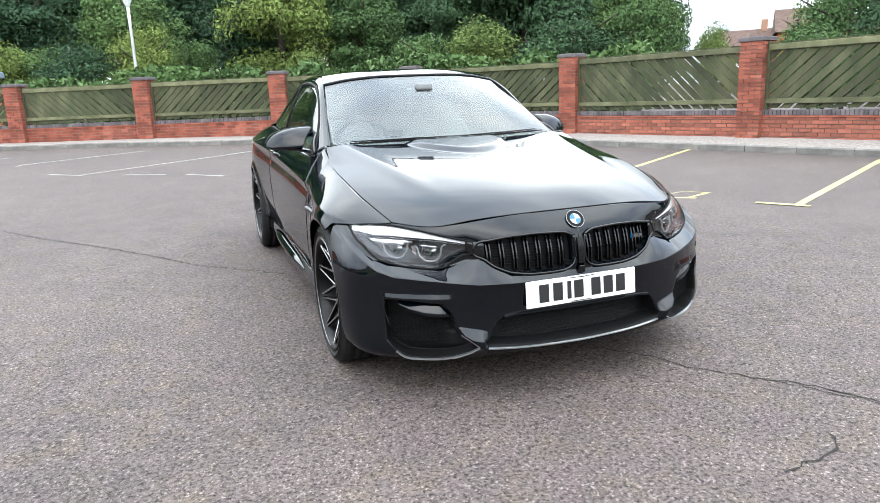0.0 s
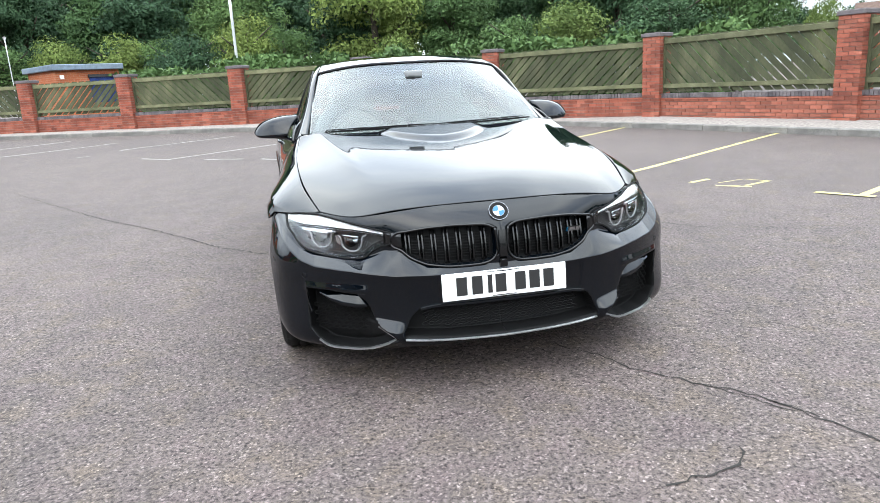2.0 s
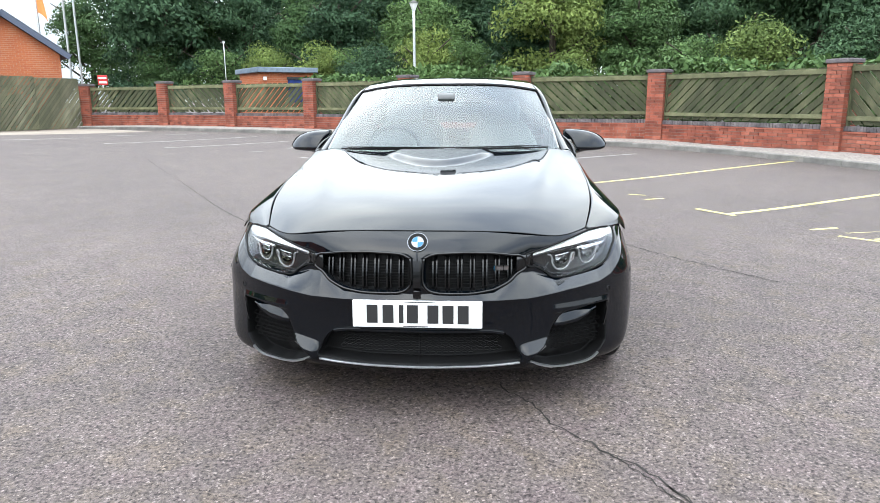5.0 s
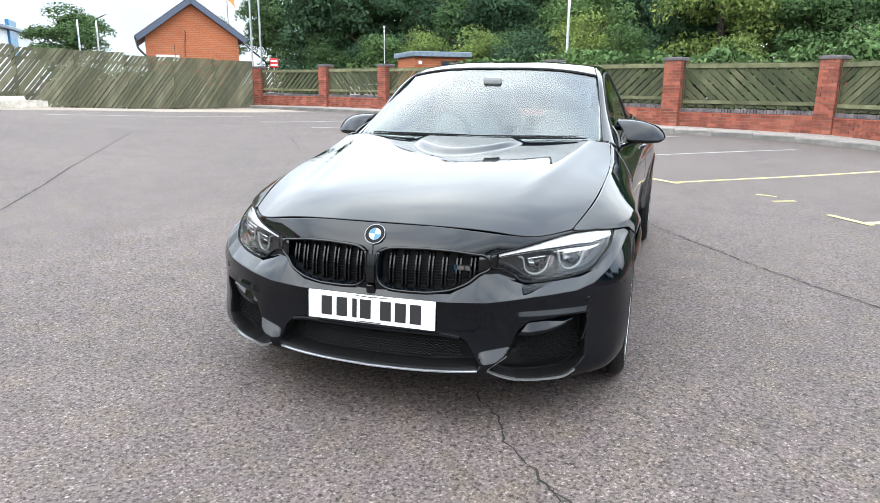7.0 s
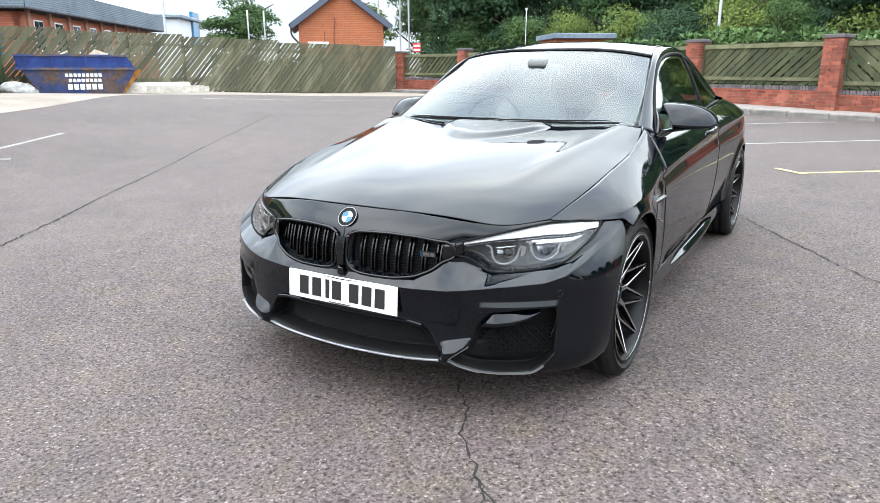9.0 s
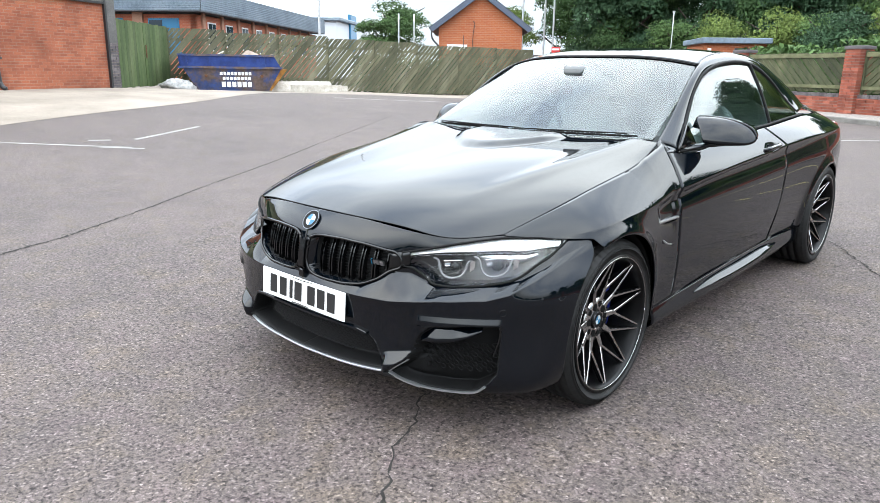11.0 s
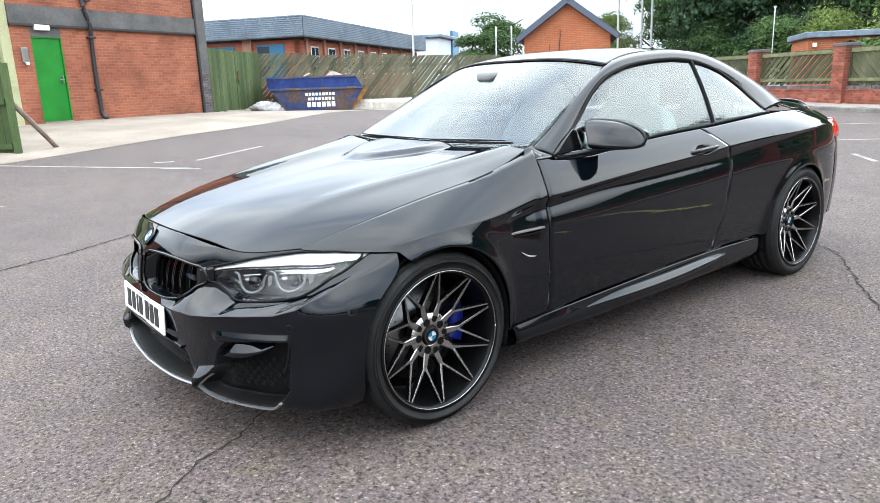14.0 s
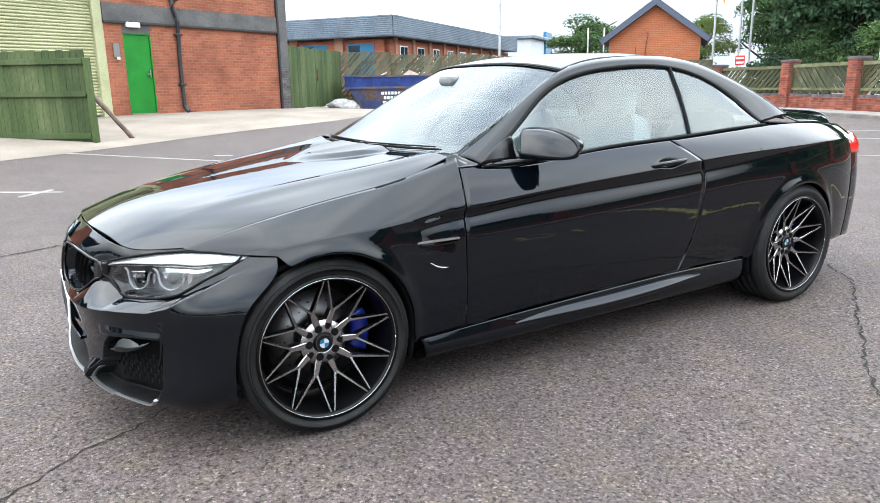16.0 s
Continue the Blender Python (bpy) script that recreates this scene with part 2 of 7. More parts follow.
def part(name, bm, material, parent=None, label="", smooth=False):
    d = bpy.data.meshes.new(name)
    bm.normal_update()
    bm.to_mesh(d)
    bm.free()
    for m in (material if isinstance(material, (list, tuple)) else [material]):
        d.materials.append(m)
    if smooth:
        d.polygons.foreach_set("use_smooth", np.full(len(d.polygons), True))
    ob = new(name, d)
    ob.parent = parent
    return tagged(ob, label)


def add_box(bm, x0, x1, y0, y1, z0, z1, m=None, mat_index=0):
    vs = [bm.verts.new((x, y, z)) for x in (x0, x1) for y in (y0, y1) for z in (z0, z1)]
    if m is not None:
        for v in vs:
            v.co = m @ v.co
    for q in ((0, 1, 3, 2), (4, 6, 7, 5), (0, 4, 5, 1), (2, 3, 7, 6), (0, 2, 6, 4), (1, 5, 7, 3)):
        bm.faces.new([vs[i] for i in q]).material_index = mat_index
    return vs


def bevel_box(x0, x1, y0, y1, z0, z1, r=0.01, seg=2):
    bm = bmesh.new()
    add_box(bm, x0, x1, y0, y1, z0, z1)
    bmesh.ops.bevel(bm, geom=bm.edges[:], offset=r, segments=seg, affect="EDGES", profile=0.5)
    return bm


def weights(n, t):
    """Rows that turn n evenly spaced values into a smooth curve's values at t in 0..1."""
    t = np.clip(np.asarray(t, float).ravel(), 0, 1) * (n - 1)
    if n == 2:
        return np.stack([1 - t, t], 1)
    a = np.zeros((n, n))
    r = np.zeros((n, n))
    a[0, 0] = a[-1, -1] = 1
    for i in range(1, n - 1):
        a[i, i - 1:i + 2] = 1, 4, 1
        r[i, i - 1:i + 2] = 6, -12, 6
    curv = np.linalg.solve(a, r)
    i = np.clip(t.astype(int), 0, n - 2)
    f = (t - i)[:, None]
    e = np.eye(n)
    return (1 - f) * e[i] + f * e[i + 1] + ((1 - f) ** 3 - (1 - f)) * curv[i] / 6 + (f ** 3 - f) * curv[i + 1] / 6


def line_of(*pairs):
    """A smooth function through (x, value) pairs."""
    xs, ys = (np.array(c, float) for c in zip(*pairs))
    n = len(xs)
    h = np.diff(xs)
    a, r = np.zeros((n, n)), np.zeros(n)
    a[0, 0] = a[-1, -1] = 1
    for i in range(1, n - 1):
        a[i, i - 1:i + 2] = h[i - 1], 2 * (h[i - 1] + h[i]), h[i]
        r[i] = 6 * ((ys[i + 1] - ys[i]) / h[i] - (ys[i] - ys[i - 1]) / h[i - 1])
    c = np.linalg.solve(a, r)

    def at(q):
        q = np.clip(np.asarray(q, float), xs[0], xs[-1])
        i = np.clip(np.searchsorted(xs, q) - 1, 0, n - 2)
        u, w = (xs[i + 1] - q), (q - xs[i])
        return (c[i] * u ** 3 + c[i + 1] * w ** 3) / (6 * h[i]) + (ys[i] / h[i] - c[i] * h[i] / 6) * u + (ys[i + 1] / h[i] - c[i + 1] * h[i] / 6) * w

    return at


def net(rows, nu, nv, ut=None, vt=None):
    """A smooth sheet through a net of points: nu samples along the rows, nv across them."""
    a = np.array(rows, float)
    u = np.linspace(0, 1, nu) if ut is None else ut
    v = np.linspace(0, 1, nv) if vt is None else vt
    return np.einsum("ua,vb,bak->uvk", weights(a.shape[1], u), weights(a.shape[0], v), a)


def through_points(pts, n):
    a = np.array(pts, float)
    a = a[np.r_[True, np.linalg.norm(np.diff(a, axis=0), axis=1) > 1e-6]]
    s = np.r_[0, np.cumsum(np.linalg.norm(np.diff(a, axis=0), axis=1))]
    q = np.linspace(0, s[-1], n)
    return np.stack([line_of(*zip(s, a[:, k]))(q) for k in range(a.shape[1])], 1)


def quads(n, m, base=0, flip=False, wrap=False):
    i, j = np.meshgrid(np.arange(n if wrap else n - 1), np.arange(m - 1), indexing="ij")
    a, b2 = i * m + j, ((i + 1) % n) * m + j
    f = np.stack([a, b2, b2 + 1, a + 1], -1).reshape(-1, 4) + base
    return f[:, ::-1] if flip else f


def sheet(name, P, mat, parent, side=1, thick=0.004, label="", toward=None, slots=None):
    """A panel with thickness from a grid of points; side -1 mirrors it. toward: a direction its outer face has."""
    P = np.array(P, float)
    if side < 0:
        P = P * (-1, 1, 1)
    n, m = P.shape[:2]
    N = np.cross(np.gradient(P, axis=0), np.gradient(P, axis=1))
    N /= np.linalg.norm(N, axis=2, keepdims=True) + 1e-12
    if toward is None:
        toward = (side, 0, 0.3)
    d = np.array(toward, float)
    flip = (N.reshape(-1, 3) @ d).mean() < 0
    if flip:
        N = -N
    V = np.concatenate([P.reshape(-1, 3), (P - N * thick).reshape(-1, 3)])
    k = n * m
    F = [quads(n, m, 0, flip), quads(n, m, k, not flip)]
    idx = np.arange(k).reshape(n, m)
    ring = np.concatenate([idx[:-1, 0], idx[-1, :-1], idx[:0:-1, -1], idx[0, :0:-1]])
    nxt = np.roll(ring, -1)
    rim = np.stack([ring, nxt, nxt + k, ring + k], 1)
    F.append(rim if flip else rim[:, ::-1])
    F = np.concatenate(F)
    sl = None
    if slots is not None:
        q = np.asarray(slots, dtype=np.int32)
        sl = np.concatenate([q, q, np.zeros(len(rim), np.int32)])
    return from_arrays(name, V, F, mat, parent, True, label, sl)


def tube(name, pts, radius, mat, parent, side=1, n=40, seg=8, label="", flat=1.0, closed=False, tip=1.0):
    """A bar swept along a smooth line; flat squeezes it in height; tip: how thin the ends are."""
    C = through_points(list(pts) + ([pts[0]] if closed else []), n)
    if side < 0:
        C = C * (-1, 1, 1)
    T = np.gradient(C, axis=0)
    T /= np.linalg.norm(T, axis=1, keepdims=True) + 1e-12
    up = np.array((0.0, 0.0, 1.0))
    A = np.cross(T, up)
    bad = np.linalg.norm(A, axis=1) < 0.2
    A[bad] = np.cross(T[bad], (1.0, 0.0, 0.0))
    A /= np.linalg.norm(A, axis=1, keepdims=True)
    B = np.cross(A, T)
    ang = np.arange(seg) / seg * 2 * np.pi
    e = np.linspace(0, 1, n)
    r = radius * (tip + (1 - tip) * np.sin(np.pi * e) ** 0.5)[:, None, None]
    R = C[:, None] + r * (np.cos(ang)[None, :, None] * A[:, None] + flat * np.sin(ang)[None, :, None] * B[:, None])
    V = R.reshape(-1, 3)
    F = []
    for i in range(n - 1):
        for j in range(seg):
            k = (j + 1) % seg
            F.append((i * seg + j, (i + 1) * seg + j, (i + 1) * seg + k, i * seg + k))
    F.append(tuple(range(seg)))
    F.append(tuple(range((n - 1) * seg + seg - 1, (n - 1) * seg - 1, -1)))
    return from_arrays(name, V, F, mat, parent, True, label)


def lathe(name, prof, mat, parent, seg=64, label="", slots=None, smooth=True):
    """A turned part round the x axis from (radius, x) pairs."""
    a = np.arange(seg) / seg * 2 * np.pi
    p = np.array(prof, float)
    V = np.stack([np.broadcast_to(p[None, :, 1], (seg, len(p))), p[None, :, 0] * np.cos(a)[:, None], p[None, :, 0] * np.sin(a)[:, None]], -1).reshape(-1, 3)
    sl = None if slots is None else np.tile(np.asarray(slots), seg)
    return from_arrays(name, V, quads(seg, len(p), 0, False, True), mat, parent, smooth, label, sl)


def smooth01(t):
    t = np.clip(t, 0, 1)
    return t * t * (3 - 2 * t)

# ---- the ground ----
def rise(t):
    t = min(1.0, max(0.0, t))
    return t * t * (3 - 2 * t)


def ground_z(x, y):
    """The lot is level round the car and climbs gently to the yard and to the far wall."""
    a = .68 * rise((-x - 5) / 13)
    b = .22 * rise((y - 5) / 13) * rise((8 - x) / 8)
    k = rise((y - 8) / 14)
    near = .0097 * min(max(y + 1.15, 0), 4.8) * rise((3.8 - abs(x)) / 2.4) * rise((10 - y) / 6)
    dip = .14 * math.exp(-((x + 19.4) ** 2 + (y - 10.4) ** 2) / 10)
    return near - dip + a * (1 - k) + b * k + (b * (1 - k) * .5 if x > -5 else 0)


def build_ground():
    ax = sorted(set([-900, -400, -200, -120, -80, -60, -50] + [i * .8 for i in range(-50, 45)] + [40, 50, 60, 80, 120, 200, 400, 900]))
    P = np.array([[(x, y, ground_z(x, y)) for y in ax] for x in ax])
    ob = from_arrays("ground", P.reshape(-1, 3), quads(len(ax), len(ax)), ASPHALT)
    return tagged(ob, "grey worn asphalt car park surface", "ground", kind="structure")


ground = build_ground()

GREY_CONCRETE = weathered("worn_concrete", (0.1645, 0.1356, 0.1085), (0.2210, 0.1848, 0.1500), (0.2776, 0.2339, 0.1935), .8, .85, 40, .003)
KERB_STONE = weathered("kerb_concrete", (0.1000, 0.0958, 0.0875), (0.1667, 0.1583, 0.1458), (0.2250, 0.2125, 0.1958), 2.5, .85, 50, .004, .12)
GRAVEL = weathered("pale_gravel", (0.1428, 0.1243, 0.1092), (0.2352, 0.2058, 0.1848), (0.3360, 0.3024, 0.2730), 22, .9, 70, .02)
YELLOW_LINE = weathered("worn_yellow_paint", (0.2300, 0.1917, 0.0749), (0.4217, 0.3603, 0.1375), (0.4753, 0.4140, 0.2000), 3.0, .7, 70, .001)
WHITE_LINE = weathered("worn_white_paint", (0.1092, 0.1008, 0.0924), (0.2016, 0.1932, 0.1806), (0.3024, 0.2940, 0.2814), 2.5, .7, 70, .001)
CRACK = plain("crack_filled_with_dirt", (.028, .026, .024), .95, spec=.1)
BRICK = weathered("red_face_brick", (0.1421, 0.0412, 0.0276), (0.2338, 0.0715, 0.0459), (0.3025, 0.1146, 0.0779), 3.0, .85, 60, .002, -.30)
BRICK_ONE = weathered("red_face_brick_single", (0.1421, 0.0412, 0.0276), (0.2338, 0.0715, 0.0459), (0.3025, 0.1146, 0.0779), 3.0, .85, 60, .002, .30)
MORTAR = weathered("grey_mortar", (0.1416, 0.1125, 0.0958), (0.2000, 0.1583, 0.1375), (0.2334, 0.1958, 0.1709), 5, .9, 60, .002)
BLUE_BRICK = weathered("grey_blue_coping_brick", (0.0625, 0.0542, 0.0583), (0.1000, 0.0875, 0.0916), (0.1500, 0.1333, 0.1333), 5, .75, 60, .002, -.25)
FENCE_WOOD = weathered("green_stained_fence_wood", (0.0338, 0.0387, 0.0198), (0.0584, 0.0635, 0.0330), (0.0991, 0.0988, 0.0550), 2.2, .85, 55, .002, .24, (1, 1, .35))
RAIL_WOOD = weathered("mossy_fence_rail", (0.0650, 0.0693, 0.0346), (0.1138, 0.1171, 0.0629), (0.1679, 0.1679, 0.0975), 3.0, .9, 55, .002, .2)
TALL_WOOD = weathered("grey_green_weathered_boards", (0.0588, 0.0613, 0.0353), (0.0966, 0.0958, 0.0588), (0.1554, 0.1478, 0.0991), 1.3, .88, 55, .002, .28, (1, 1, .35))
GATE_WOOD = weathered("green_painted_gate_boards", (0.0307, 0.0553, 0.0165), (0.0580, 0.0877, 0.0314), (0.0990, 0.1235, 0.0563), 1.6, .8, 30, .002, .22, (1, 1, .25))


def ribbon(name, pts, width, mat, parent=None, label="", lift=.004, n=None, ragged=0.0, seed=1):
    """A flat painted or worn strip lying on the ground along a line."""
    rnd = random.Random(seed)
    pts = np.array(pts, float)
    s = np.r_[0, np.cumsum(np.linalg.norm(np.diff(pts, axis=0), axis=1))]
    n = n or max(2, int(s[-1] / .35) + 1)
    q = np.linspace(0, s[-1], n)
    C = np.stack([np.interp(q, s, pts[:, 0]), np.interp(q, s, pts[:, 1])], 1)
    if ragged:
        C += np.array([[rnd.gauss(0, ragged), rnd.gauss(0, ragged)] for _ in range(n)])
    T = np.gradient(C, axis=0)
    T /= np.linalg.norm(T, axis=1, keepdims=True) + 1e-9
    N = np.stack([-T[:, 1], T[:, 0]], 1)
    V = []
    for c, m in zip(C, N):
        w = width / 2 * (1 if not ragged else rnd.uniform(.25, 1.6))
        for k in (-1, 1):
            x, y = c + m * w * k
            V.append((x, y, ground_z(x, y) + lift))
    F = [(2 * i, 2 * i + 2, 2 * i + 3, 2 * i + 1) for i in range(n - 1)]
    return from_arrays(name, V, F, mat, parent, False, label)


# bay markings
BAYS_YELLOW = (((4.28, 2.10), (8.35, 4.40)), ((2.86, 4.40), (8.30, 8.30)), ((1.10, 6.62), (6.35, 11.30)))
for a, b in BAYS_YELLOW:
    t = tagged(new("bay_line"), "worn yellow painted parking bay line on asphalt", "road marking", "parking bay lines", "structure")
    ribbon("stroke", [a, b], .085, YELLOW_LINE, t)
    d = (Vector(b) - Vector(a)).normalized()
    nn = Vector((-d.y, d.x))
    p = Vector(a) - d * .045
    ribbon("cross_stroke", [tuple(p + nn * .40), tuple(p - nn * .12)], .085, YELLOW_LINE, t, lift=.008)
for a, b in (((-.1, 9.70), (3.4, 12.6)), ((-.7, 13.2), (1.2, 14.6)), ((-3.5, 10.95), (-.25, 13.5)), ((-5.8, 13.2), (-2.6, 15.5)), ((-8.24, 13.66), (-5.69, 16.36)), ((-10.1, 14.1), (-7.3, 17.9)), ((-11.8, 17.2), (-9.5, 19.3)),
             ((-10.75, -.95), (-8.28, 2.10)), ((-8.97, 2.45), (-9.92, 4.05)), ((-7.3, -1.7), (-6.75, -.62)), ((-13.84, 10.34), (-11.65, 16.0))):
    t = tagged(new("bay_line"), "faded white painted parking bay line on asphalt", "road marking", "parking bay lines", "structure")
    ribbon("stroke", [a, b], .08, WHITE_LINE, t)
for a, b in (((-8.50, 1.72), (-8.10, 2.20)), ((-6.60, -1.10), (-7.00, -.72)), ((-9.15, 1.80), (-9.05, 2.10)), ((-4.05, 11.5), (-3.4, 10.9)), ((-1.6, 9.85), (-1.0, 9.1)), ((-2.7, 10.5), (-1.95, 10.05))):
    t = tagged(new("bay_mark"), "faded white painted tick at a bay end", "road marking", "parking bay lines", "structure")
    ribbon("stroke", [a, b], .08, WHITE_LINE, t)
# a worn yellow number-like loop painted in one bay
t = tagged(new("bay_mark"), "worn yellow painted strokes inside a parking bay", "road marking", "", "structure")
ribbon("stroke", [(3.38, 3.54), (3.69, 3.68)], .06, YELLOW_LINE, t)
ribbon("stroke", [(3.50, 3.24), (3.76, 3.00)], .06, YELLOW_LINE, t)
ribbon("stroke", [(3.62, 3.38), (3.86, 3.52), (4.14, 3.46), (4.20, 3.30), (4.02, 3.14), (3.76, 3.10)], .05, YELLOW_LINE, t, ragged=.006)

t = tagged(new("bay_mark"), "worn yellow painted dashes inside a parking bay", "road marking", "", "structure")
ribbon("stroke", [(2.03, 5.90), (2.25, 5.82)], .05, YELLOW_LINE, t)
ribbon("stroke", [(2.15, 5.40), (2.41, 5.56)], .05, YELLOW_LINE, t)

# cracks in the asphalt
CRACKS = (((-3.2, -1.2), (-3.53, -.50), (-4.2, .45), (-5.12, 1.65), (-6.2, 3.2), (-7.34, 4.8), (-8.5, 6.6), (-10.1, 9.1)),
          ((.32, -.46), (.46, -.64), (.53, -.82), (.66, -.96), (.79, -1.13), (.93, -1.35)),
          ((.51, 3.78), (.86, 3.5), (1.25, 2.85), (1.62, 2.25), (1.95, 1.82), (2.28, 1.42)),
          ((-7.3, 11.0), (-5.6, 8.5), (-3.9, 5.9), (-2.9, 4.35), (-2.2, 3.35), (-1.5, 2.3), (-.9, 1.7)),
          ((.90, -1.26), (.97, -1.43), (1.06, -1.62)),
          ((.60, -1.50), (.53, -1.60), (.42, -1.64), (.25, -1.65)),
          ((.70, -1.02), (.85, -1.16), (.98, -1.41)),
          ((-13.3, 7.9), (-12.1, 8.9), (-10.4, 9.3), (-9.6, 10.1)),
          ((4.9, 3.6), (4.2, 4.6), (3.9, 5.6), (3.2, 6.3)))
for k, pts in enumerate(CRACKS):
    d = sum(math.dist(p, q) for p, q in zip(pts, pts[1:]))
    ribbon("crack", pts, .020 if k == 0 else .010 if k in (2, 3) else .007, CRACK, ground, "dark crack in the asphalt", .0035, int(d / .03), .008, k)

# ---- the boundary: kerb, gravel verge, low brick wall, pillars, fence panels ----
POSTS = [(10.1, 3.3, .20, 2.06), (8.79, 7.47, .20, 2.05), (7.25, 11.64, .20, 2.04), (4.40, 15.30, .22, 2.01), (.95, 16.35, .25, 2.02),
         (-2.53, 18.19, .33, 2.03), (-6.05, 20.05, .34, 2.01), (-9.43, 21.61, .35, 2.02), (-12.76, 23.18, .36, 2.05), (-16.60, 24.20, .30, 2.00)]
BACK = [(10.9, -2.0)] + [(p[0], p[1]) for p in POSTS] + [(-16.9, 23.6)]


def inward(i):
    """The unit way from the wall towards the lot at a post."""
    a, b = BACK[max(i - 1, 0)], BACK[min(i + 1, len(BACK) - 1)]
    d = Vector((b[0] - a[0], b[1] - a[1])).normalized()
    return Vector((-d.y, d.x)) if Vector((-d.y, d.x)).dot(Vector((-3, 5)) - Vector(BACK[i])) > 0 else Vector((d.y, -d.x))


def offset_line(dist):
    pts = np.array([Vector(BACK[i]) + inward(i) * dist for i in range(len(BACK) - 1)])
    return through_points(pts, 90)


kerb_line, verge_in, verge_out = offset_line(.98), offset_line(.86), offset_line(-.2)
base_z = line_of(*[(float(i), .20 if i < 3 else POSTS[max(i - 1, 0)][2]) for i in range(11)])
tt = np.linspace(0, 10, 90)
V = []
for i in range(90):
    x, y = verge_in[i]
    x2, y2 = verge_out[i]
    zi = ground_z(*kerb_line[i]) + .105
    V += [(x, y, zi), ((x + x2) / 2, (y + y2) / 2, (zi + float(base_z(tt[i]))) / 2 + .02), (x2, y2, float(base_z(tt[i])) + .02)]
verge = tagged(from_arrays("verge", V, quads(90, 3), GRAVEL), "pale gravel verge between kerb and brick wall", "verge", kind="structure")
kerb = tagged(new("kerb"), "grey concrete kerb stones edging the car park", "kerb", kind="structure")
L = np.r_[0, np.cumsum(np.linalg.norm(np.diff(kerb_line, axis=0), axis=1))]
for k in range(int(L[-1] / .915)):
    a = np.array([np.interp(k * .915 + .004, L, kerb_line[:, c]) for c in (0, 1)])
    b = np.array([np.interp(k * .915 + .909, L, kerb_line[:, c]) for c in (0, 1)])
    c = (a + b) / 2
    bm = bmesh.new()
    h = math.dist(a, b) / 2
    add_box(bm, -h, h, -.065, .065, -.15, .118)
    bmesh.ops.bevel(bm, geom=[e for e in bm.edges if all(v.co.z > .1 for v in e.verts)], offset=.018, segments=1, affect="EDGES")
    o = part("kerb_stone", bm, KERB_STONE, kerb)
    o.matrix_basis = pose(c[0], c[1], ground_z(*c), 0, 0, math.degrees(math.atan2(b[1] - a[1], b[0] - a[0])))


def brick_boxes(V, F, m, x0, x1, z0, z1, y, depth=.1, course=.075, length=.225, seed=0):
    """Bricks of one wall face as separate boxes with open joints; y: the face."""
    rnd = random.Random(seed)
    rows = max(1, round((z1 - z0) / course))
    ch = (z1 - z0) / rows
    for r in range(rows):
        x = x0 - (length / 2 if r % 2 else 0)
        while x < x1 - .02:
            a, b = max(x, x0) + .005, min(x + length, x1) - .005
            if b - a > .02:
                p = rnd.uniform(-.003, .003)
                k = len(V)
                for yy in (y + p, y + depth):
                    for zz in (z0 + r * ch + .005, z0 + (r + 1) * ch - .005):
                        for xx in (a, b):
                            V.append(m @ Vector((xx, yy, zz)))
                F += [(k, k + 1, k + 3, k + 2), (k + 2, k + 3, k + 7, k + 6), (k, k + 4, k + 5, k + 1), (k, k + 2, k + 6, k + 4), (k + 1, k + 5, k + 7, k + 3)]
            x += length


def build_pillar(x, y, z0, z1, turn, seed):
    p = new("brick_pillar")
    p.matrix_basis = pose(x, y, z0, 0, 0, turn)
    tagged(p, "square red brick pillar with a grey coping, in the boundary wall", "pillar", "boundary wall pillars")
    h, s = z1 - z0, .225
    bm = bmesh.new()
    add_box(bm, -s + .012, s - .012, -s + .012, s - .012, -.3, h - .09)
    part("core", bm, MORTAR, p, "grey mortar joints")
    V, F = [], []
    for k in range(4):
        brick_boxes(V, F, pose(0, 0, 0, 0, 0, 90 * k), -s, s, -.12, h - .09, -s, .05, seed=seed * 9 + k)
    tagged(from_arrays("brickwork", V, F, BRICK, p, False, "red brick courses"), kind="stuff")
    bm = bevel_box(-s - .028, s + .028, -s - .028, s + .028, h - .09, h - .012, .008, 1)
    part("coping", bm, BLUE_BRICK, p, "grey weathered coping")
    bm = bevel_box(-s + .02, s - .02, -s + .02, s - .02, h - .013, h, .006, 1)
    part("coping_top", bm, BLUE_BRICK, p)
    return p


def clip_poly(poly, x0, x1, z0, z1):
    for axis, lim, sgn in ((0, x0, 1), (0, x1, -1), (1, z0, 1), (1, z1, -1)):
        out = []
        for i, p in enumerate(poly):
            q = poly[(i + 1) % len(poly)]
            a, b = (p[axis] - lim) * sgn, (q[axis] - lim) * sgn
            if a >= 0:
                out.append(p)
            if (a >= 0) != (b >= 0):
                k = a / (a - b)
                out.append((p[0] + (q[0] - p[0]) * k, p[1] + (q[1] - p[1]) * k))
        poly = out
        if len(poly) < 3:
            return []
    return poly


